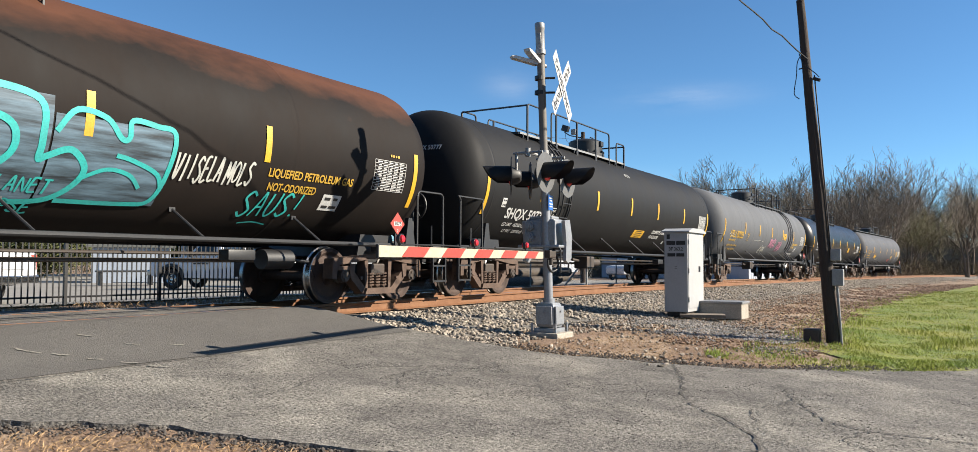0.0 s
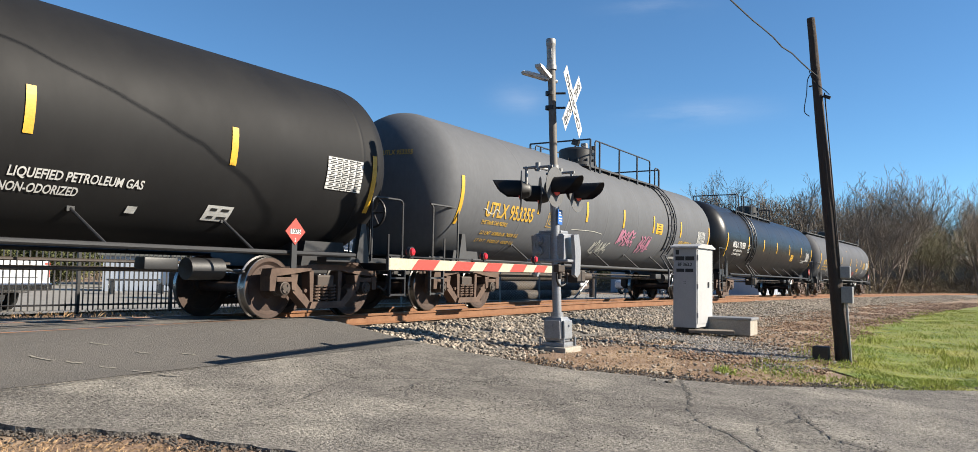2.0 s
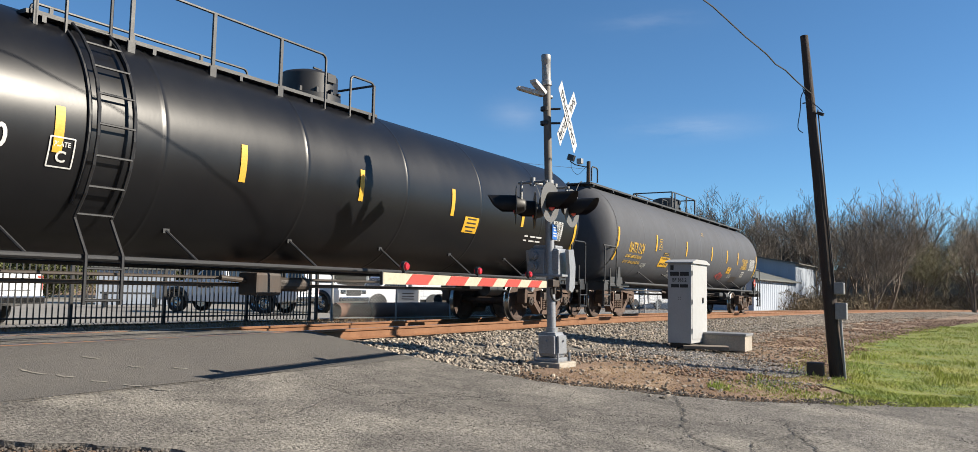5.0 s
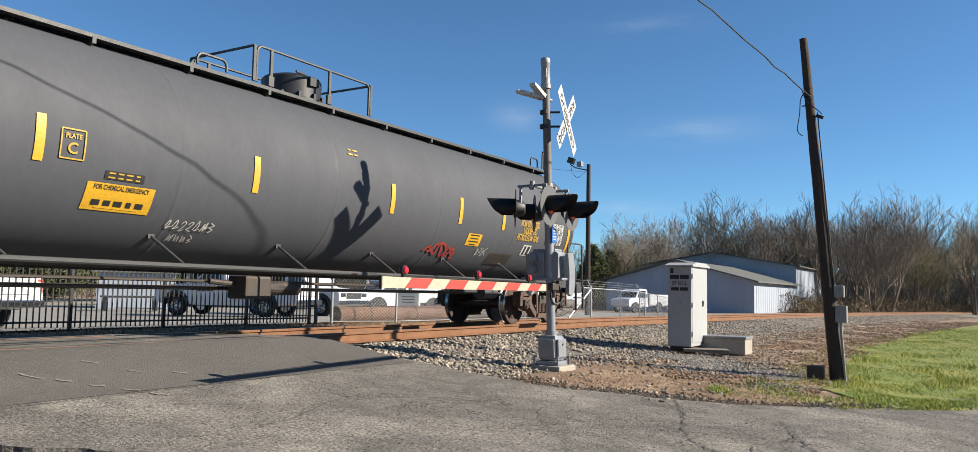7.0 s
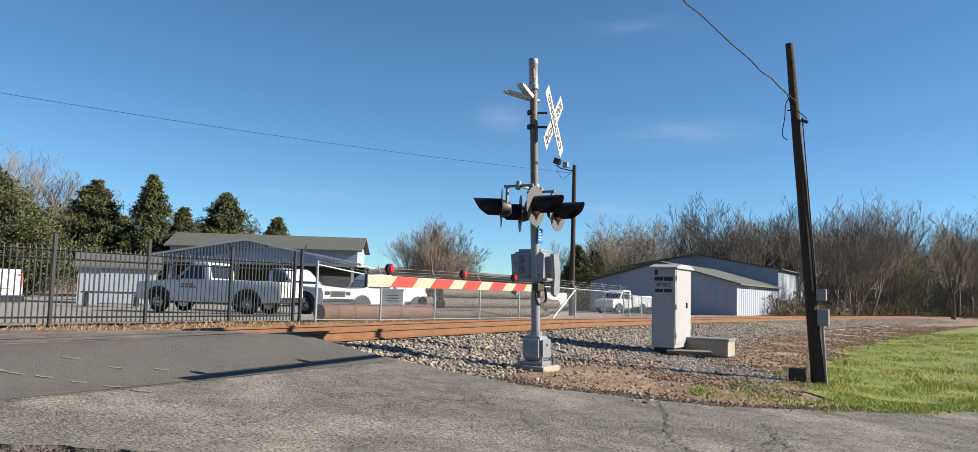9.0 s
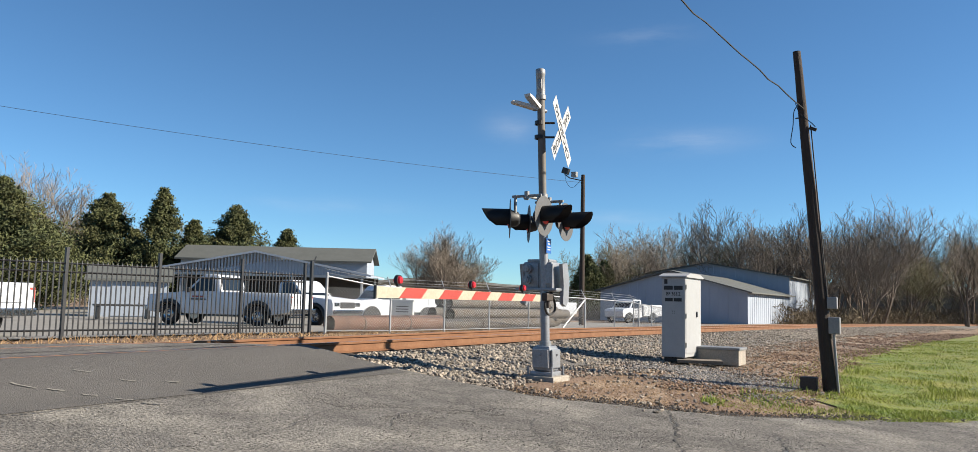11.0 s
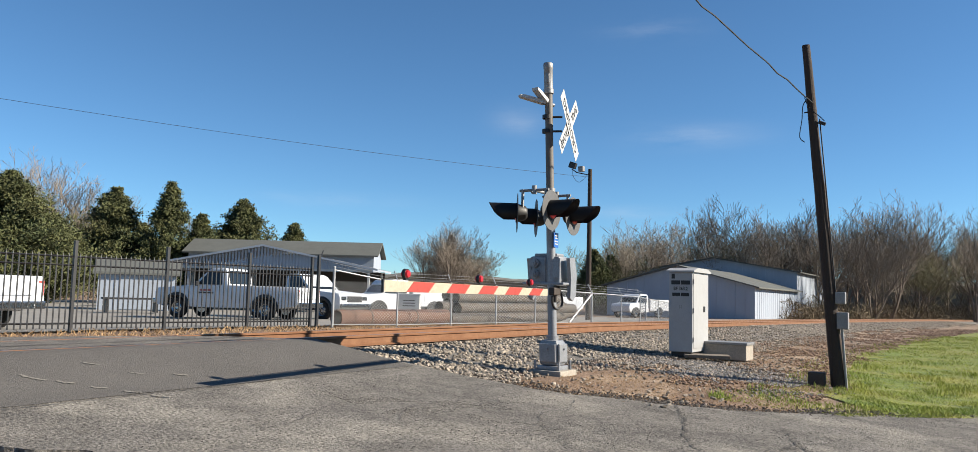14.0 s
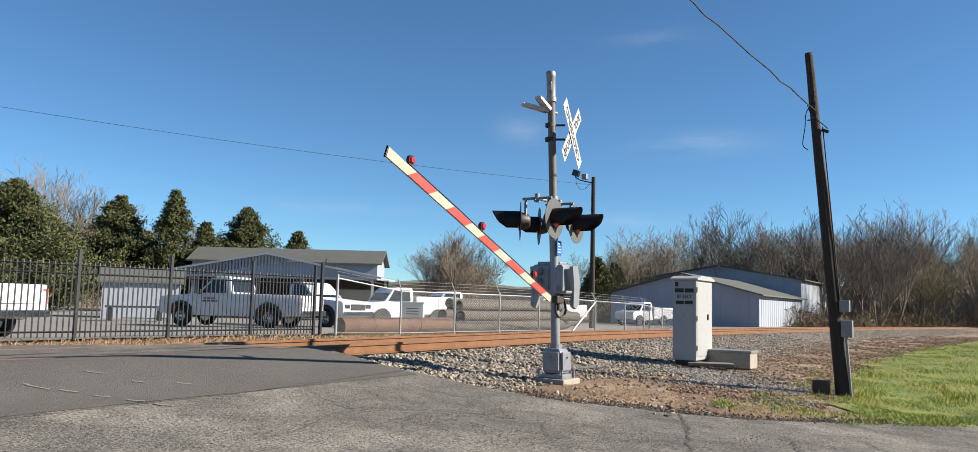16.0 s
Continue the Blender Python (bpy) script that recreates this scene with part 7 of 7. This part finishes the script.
for k, (az, d, h, r) in enumerate(((63.2, 62, 9.0, 4.6), (60.8, 66, 6.6, 3.2), (57.2, 74, 9.9, 4.0), (53.8, 72, 10.4, 2.9), (51.8, 73, 7.9, 2.2), (49.1, 78, 9.9, 4.2), (45.6, 84, 8.4, 2.8), (55.5, 82, 7.4, 3.4), (50.5, 88, 7.2, 3.4), (47.4, 92, 6.8, 3.2), (24.0, 92, 7.0, 2.4), (22.8, 96, 6.6, 2.2), (11.6, 126, 10.5, 3.0))):
    cedar("dense dark green cedar tree", *at_dir(az, d), -0.6, h, r * 1.18, 100 + k)

# brush at the foot of the woods
rg = np.random.RandomState(12)
places = []
for k in range(52000):
    az, d = rg.uniform(-6, 24.5), rg.uniform(88, 120)
    if az < 6:
        d = rg.uniform(lerp(az, (-6, 0, 4, 6), (160, 140, 108, 92)), 172)
    x, y = at_dir(az, d)
    hh = 2.1 + 1.7 * noise.noise((x * 0.12, y * 0.12, 0))
    places.append((x, y, -1.1 + rg.rand() ** 1.5 * hh))
for k in range(5000):
    az, d = rg.uniform(30, 64), rg.uniform(95, 120)
    x, y = at_dir(az, d)
    places.append((x, y, -0.6 + rg.rand() ** 1.5 * 2.6))
V, F = leaf_cloud(places, 0.5, 13, 0.05, 1.2)
me = bpy.data.meshes.new("brush")
me.from_pydata(V.tolist(), [], F.tolist())
me.materials.append(BRUSH)
tagged(new("brush", me), "tangled brown brush at the edge of the woods", "brush", kind="stuff")

# far wooded ridge that closes the view all round
bm = B()
prev = None
for k in range(181):
    a = math.tau * k / 180
    d = 420
    h = 13 + 6 * noise.noise((math.cos(a) * 6, math.sin(a) * 6, 0))
    cur = [bm.verts.new((d * math.cos(a), d * math.sin(a), -4)), bm.verts.new((d * math.cos(a), d * math.sin(a), h * 0.8)), bm.verts.new(((d + 40) * math.cos(a), (d + 40) * math.sin(a), h))]
    if prev:
        for i in range(2):
            bm.faces.new((prev[i], cur[i], cur[i + 1], prev[i + 1]))
    prev = cur
FARWOOD = mat("far_woods", (0.1204, 0.1062, 0.085), 0.95, other=(0.0779, 0.0779, 0.0531), scale=0.05, grain=0.5, bump=0, detail=0.4)
tagged(part("backdrop", bm, FARWOOD, smooth=True), "distant low wooded ridge", "backdrop", kind="structure")

# ---- verge: turf, grass, straw ----
def verge_edge(x):
    """y of the line between turf and dry soil."""
    return lerp(x, (10, 14, 19, 25, 42, 60, 90), (2.4, 2.0, 2.35, 2.5, 1.7, -0.4, -5.0)) + 0.35 * noise.noise((x * 0.8, 0, 9)) + 0.4 * noise.noise((x * 0.23, 2, 9))


bm = B()
gx = list(np.arange(10.6, 40, 0.25)) + list(np.arange(40, 120, 2.0))
rowsv = []
for x in gx:
    top = verge_edge(x) - max(0.0, 13.2 - x) * 0.9
    lo = max(-40.0, lerp(x, (10.6, 11.05, 12.7, 15.5, 20, 26, 45, 90), (1.6, 1.4, -0.05, -1.75, -3.65, -4.85, -7.05, -10.05)))
    if top - lo < 0.12:
        continue
    ys_ = [lo + (max(lo + 0.01, top) - lo) * j / 12 for j in range(13)]
    rowsv.append([(x, y) for y in ys_])
sheet("turf", rowsv, land, TURF, "bright green spring turf beside the road", "grass", 0.01)
GRIT = mat("grit", (0.085, 0.0708, 0.0602), 0.95, other=(0.0425, 0.0368, 0.0318), scale=5, island=0.5)
rg = np.random.RandomState(31)
places, sizes = [], []
line = flow(EDGE_R[5:18], 12)
for k in range(5200):
    p = line[rg.randint(len(line))]
    x, y = p.x + abs(rg.normal()) * 0.28 + 0.0, p.y + rg.normal() * 0.1
    places.append((x, y, land(x, y) + 0.004))
    sizes.append(rg.uniform(0.008, 0.026))
line = flow(EDGE_L[6:14], 12)
for k in range(1500):
    p = line[rg.randint(len(line))]
    x, y = p.x - abs(rg.normal()) * 0.15, p.y + rg.normal() * 0.1
    places.append((x, y, land(x, y) + 0.004))
    sizes.append(rg.uniform(0.006, 0.018))
scatter("road_edge_grit", places, sizes, GRIT, "dark loose grit along the asphalt edge", "gravel")
LOOSE = mat("loose_gravel", (0.2124, 0.1982, 0.1841), 0.9, other=(0.1416, 0.1345, 0.1239), scale=5, grain=25, island=0.6, bump=0.3)
# loose gravel round the cabinet and the foot of the pole
rg = np.random.RandomState(41)
places, sizes = [], []
while len(places) < 5200:
    u = rg.rand()
    x, y = 15.2 - 1.5 * u + rg.normal() * 0.75, 5.3 - 3.0 * u + rg.normal() * 0.28
    if x < 10.9 or noise.noise((x * 1.1, y * 1.1, 6)) < -0.22:
        continue
    places.append((x, y, land(x, y) + 0.006))
    sizes.append(rg.uniform(0.012, 0.034))
scatter("gravel", places, sizes, LOOSE, "loose grey gravel on the soil", "gravel")
CHIP = mat("asphalt_chip", (0.2, 0.185, 0.165), 0.95, other=(0.1, 0.093, 0.085), scale=6, island=0.7)
rg = np.random.RandomState(63)
places, sizes = [], []
while len(places) < 9000:
    if rg.rand() < 0.45:
        u, w = rg.normal() * 0.75, rg.normal() * 0.28
        x, y = 7.0 + 0.62 * u + 0.6 * w, 4.7 - 0.78 * u + 0.5 * w
    else:
        x, y = rg.uniform(3.5, 12.5), rg.uniform(-0.5, 6.6)
    if noise.noise((x * 0.9, y * 0.9, 21)) + 0.5 * noise.noise((x * 3, y * 3, 22)) < 0.05:
        continue
    if not lerp(y, (-0.5, 0.2, 1.6, 3.4, 4.2, 5.1, 6.6), (7.0, 6.4, 5.3, 4.2, 3.9, 3.5, 2.9)) + 0.1 < x < lerp(y, (-0.5, 0, 1.5, 3, 4.5, 6.6), (13.2, 12.8, 11.1, 9.8, 9.2, 9.1)) - 0.1:
        continue
    places.append((x, y, road_top(x, y) + 0.001))
    sizes.append(rg.uniform(0.004, 0.012))
scatter("asphalt_chips", places, sizes, CHIP, "loose chips of broken asphalt on the road", "gravel", 0.4)
CLOD = mat("soil_clod", (0.24, 0.152, 0.1), 0.95, other=(0.128, 0.084, 0.056), scale=4, island=0.5)
rg = np.random.RandomState(52)
places, sizes = [], []
while len(places) < 7000:
    x = 12 + 58 * rg.rand() ** 1.5
    y = rg.uniform(verge_edge(x) - 0.2, on_track(x, -4.2).y)
    if x < 17 and y > 4.2 or noise.noise((x * 0.5, y * 0.9, 11)) < -0.1:
        continue
    places.append((x, y, land(x, y) + 0.004))
    sizes.append(rg.uniform(0.012, 0.04) * (1 + max(0.0, x - 20) / 30))
scatter("soil_clods", places, sizes, CLOD, "crumbled brown soil and litter on the bank", "soil")
rg = np.random.RandomState(3)
verts, faces, verts2, faces2 = [], [], [], []


def blade(store, fstore, x, y, z, h, w, lean):
    a = rg.uniform(0, 6.28)
    dx, dy = math.cos(a), math.sin(a)
    b = len(store)
    store += [(x - dy * w, y + dx * w, z), (x + dy * w, y - dx * w, z), (x + dx * lean * 0.4 - dy * w * 0.6, y + dy * lean * 0.4 + dx * w * 0.6, z + h * 0.6), (x + dx * lean, y + dy * lean, z + h)]
    fstore += [(b, b + 1, b + 2), (b + 1, b + 3, b + 2)]


count = 0
while count < 52000:
    x = 11.0 + 34 * rg.rand() ** 1.7
    lo = lerp(x, (10.6, 11.05, 12.7, 15.5, 20, 26, 45), (1.6, 1.4, -0.05, -1.75, -3.65, -4.85, -7.05))
    top = verge_edge(x)
    y = rg.uniform(lo - 0.05, top + 0.9)
    if y > top - max(0.0, 13.2 - x) * 0.9 and rg.rand() > 0.25:
        continue
    tuft = noise.noise((x * 1.3, y * 1.3, 4))
    if tuft < -0.25 and rg.rand() > 0.35:
        continue
    k = 1 + max(0.0, x - 16) / 12
    blade(verts, faces, x, y, land(x, y) - 0.005, rg.uniform(0.02, 0.055) * (1.2 + 1.4 * tuft + (1.4 if x < 20 and noise.noise((x * 0.7, y * 1.1, 14)) > 0.28 else 0.0)), 0.004 * k, rg.uniform(0.01, 0.06))
    count += 1
count = 0
while count < 46000:
    if rg.rand() < 0.6:
        x, y = 8.9 + 22 * rg.rand() ** 1.4, rg.uniform(0.5, 6.0)
        if y < verge_edge(x) - 0.3 or y > 5.2 - 0.0 * x + 0.6 * noise.noise((x, 5, 0)):
            continue
        if x < lerp(y, (1.45, 2.4, 3.7, 4.4, 5.3, 6.3), (11.05, 10.05, 9.32, 9.0, 8.94, 8.75)) + 0.05:
            continue
        z = land(x, y)
        h = rg.uniform(0.01, 0.035)
    else:
        x, y = rg.uniform(0.5, 5.0), rg.uniform(1.0, 6.5)
        if x > lerp(y, (1.6, 2.6, 3.37, 4.15, 4.9, 5.5, 6.4), (5.3, 4.6, 4.12, 3.76, 3.4, 2.9, 2.75)) - 0.05:
            continue
        z = land(x, y)
        h = rg.uniform(0.008, 0.035)
    blade(verts2, faces2, x, y, z - 0.003, h, 0.0025, rg.uniform(0.015, 0.07))
    count += 1
for k in range(9000):
    x = rg.uniform(2, 40)
    y = 15.2 - max(0, x - 15) * 0.13 + rg.uniform(-3.2, 0.7)
    if y < 12.2 and x > 8:
        continue
    blade(verts2, faces2, x, y, land(x, y), rg.uniform(0.04, 0.13), 0.008, rg.uniform(0.03, 0.15))
for nm, vv, ff, mt, lb in (("grass", verts, faces, GRASS, "short green grass blades in tufts"), ("dry_grass", verts2, faces2, STRAW, "dry straw-coloured grass litter")):
    me = bpy.data.meshes.new(nm)
    me.from_pydata(vv, [], ff)
    me.materials.append(mt)
    tagged(new(nm, me), lb, "grass", kind="stuff")


def motions():
    """The train rolls through; each car follows the line by its two trucks. The gate arm rises at the end."""
    for car, ht in zip(CARS, (7.2, 7.2, 7.25, 7.2, 7.19)):
        rows = []
        for k in range(33):
            t = k * 0.5
            s = car["s"] - gone(t)
            a, b = on_track(s - ht, 0), on_track(s + ht, 0)
            d = b - a
            rows.append((t, Matrix.Translation((a + b) / 2) @ pose(0, 0, 0, 0, -math.degrees(math.atan2(d.z, d.x)), math.degrees(math.atan2(d.y, d.x)))))
        walk(car, rows)
    for ws, x in WHEELSETS:
        walk(ws, [(k / 15, Matrix.Translation((x, 0, 0.457)) @ Matrix.Rotation(-gone(k / 15) / 0.457, 4, "Y")) for k in range(241)])
    rise = ((0.0, 0.0), (14.9, 0.0), (15.0, 0.1), (15.1, 0.8), (15.2, 2.3), (15.3, 4.9), (15.4, 7.2), (15.5, 9.5), (15.6, 12.2), (15.7, 15.1), (15.8, 18.3), (15.9, 21.4), (16.0, 24.6))
    walk(gate_arm, [(t, PIVOT @ pose(0, 0, 0, 0, a * 0.84, 4.7 - a * 0.147)) for t, a in rise])


motions()
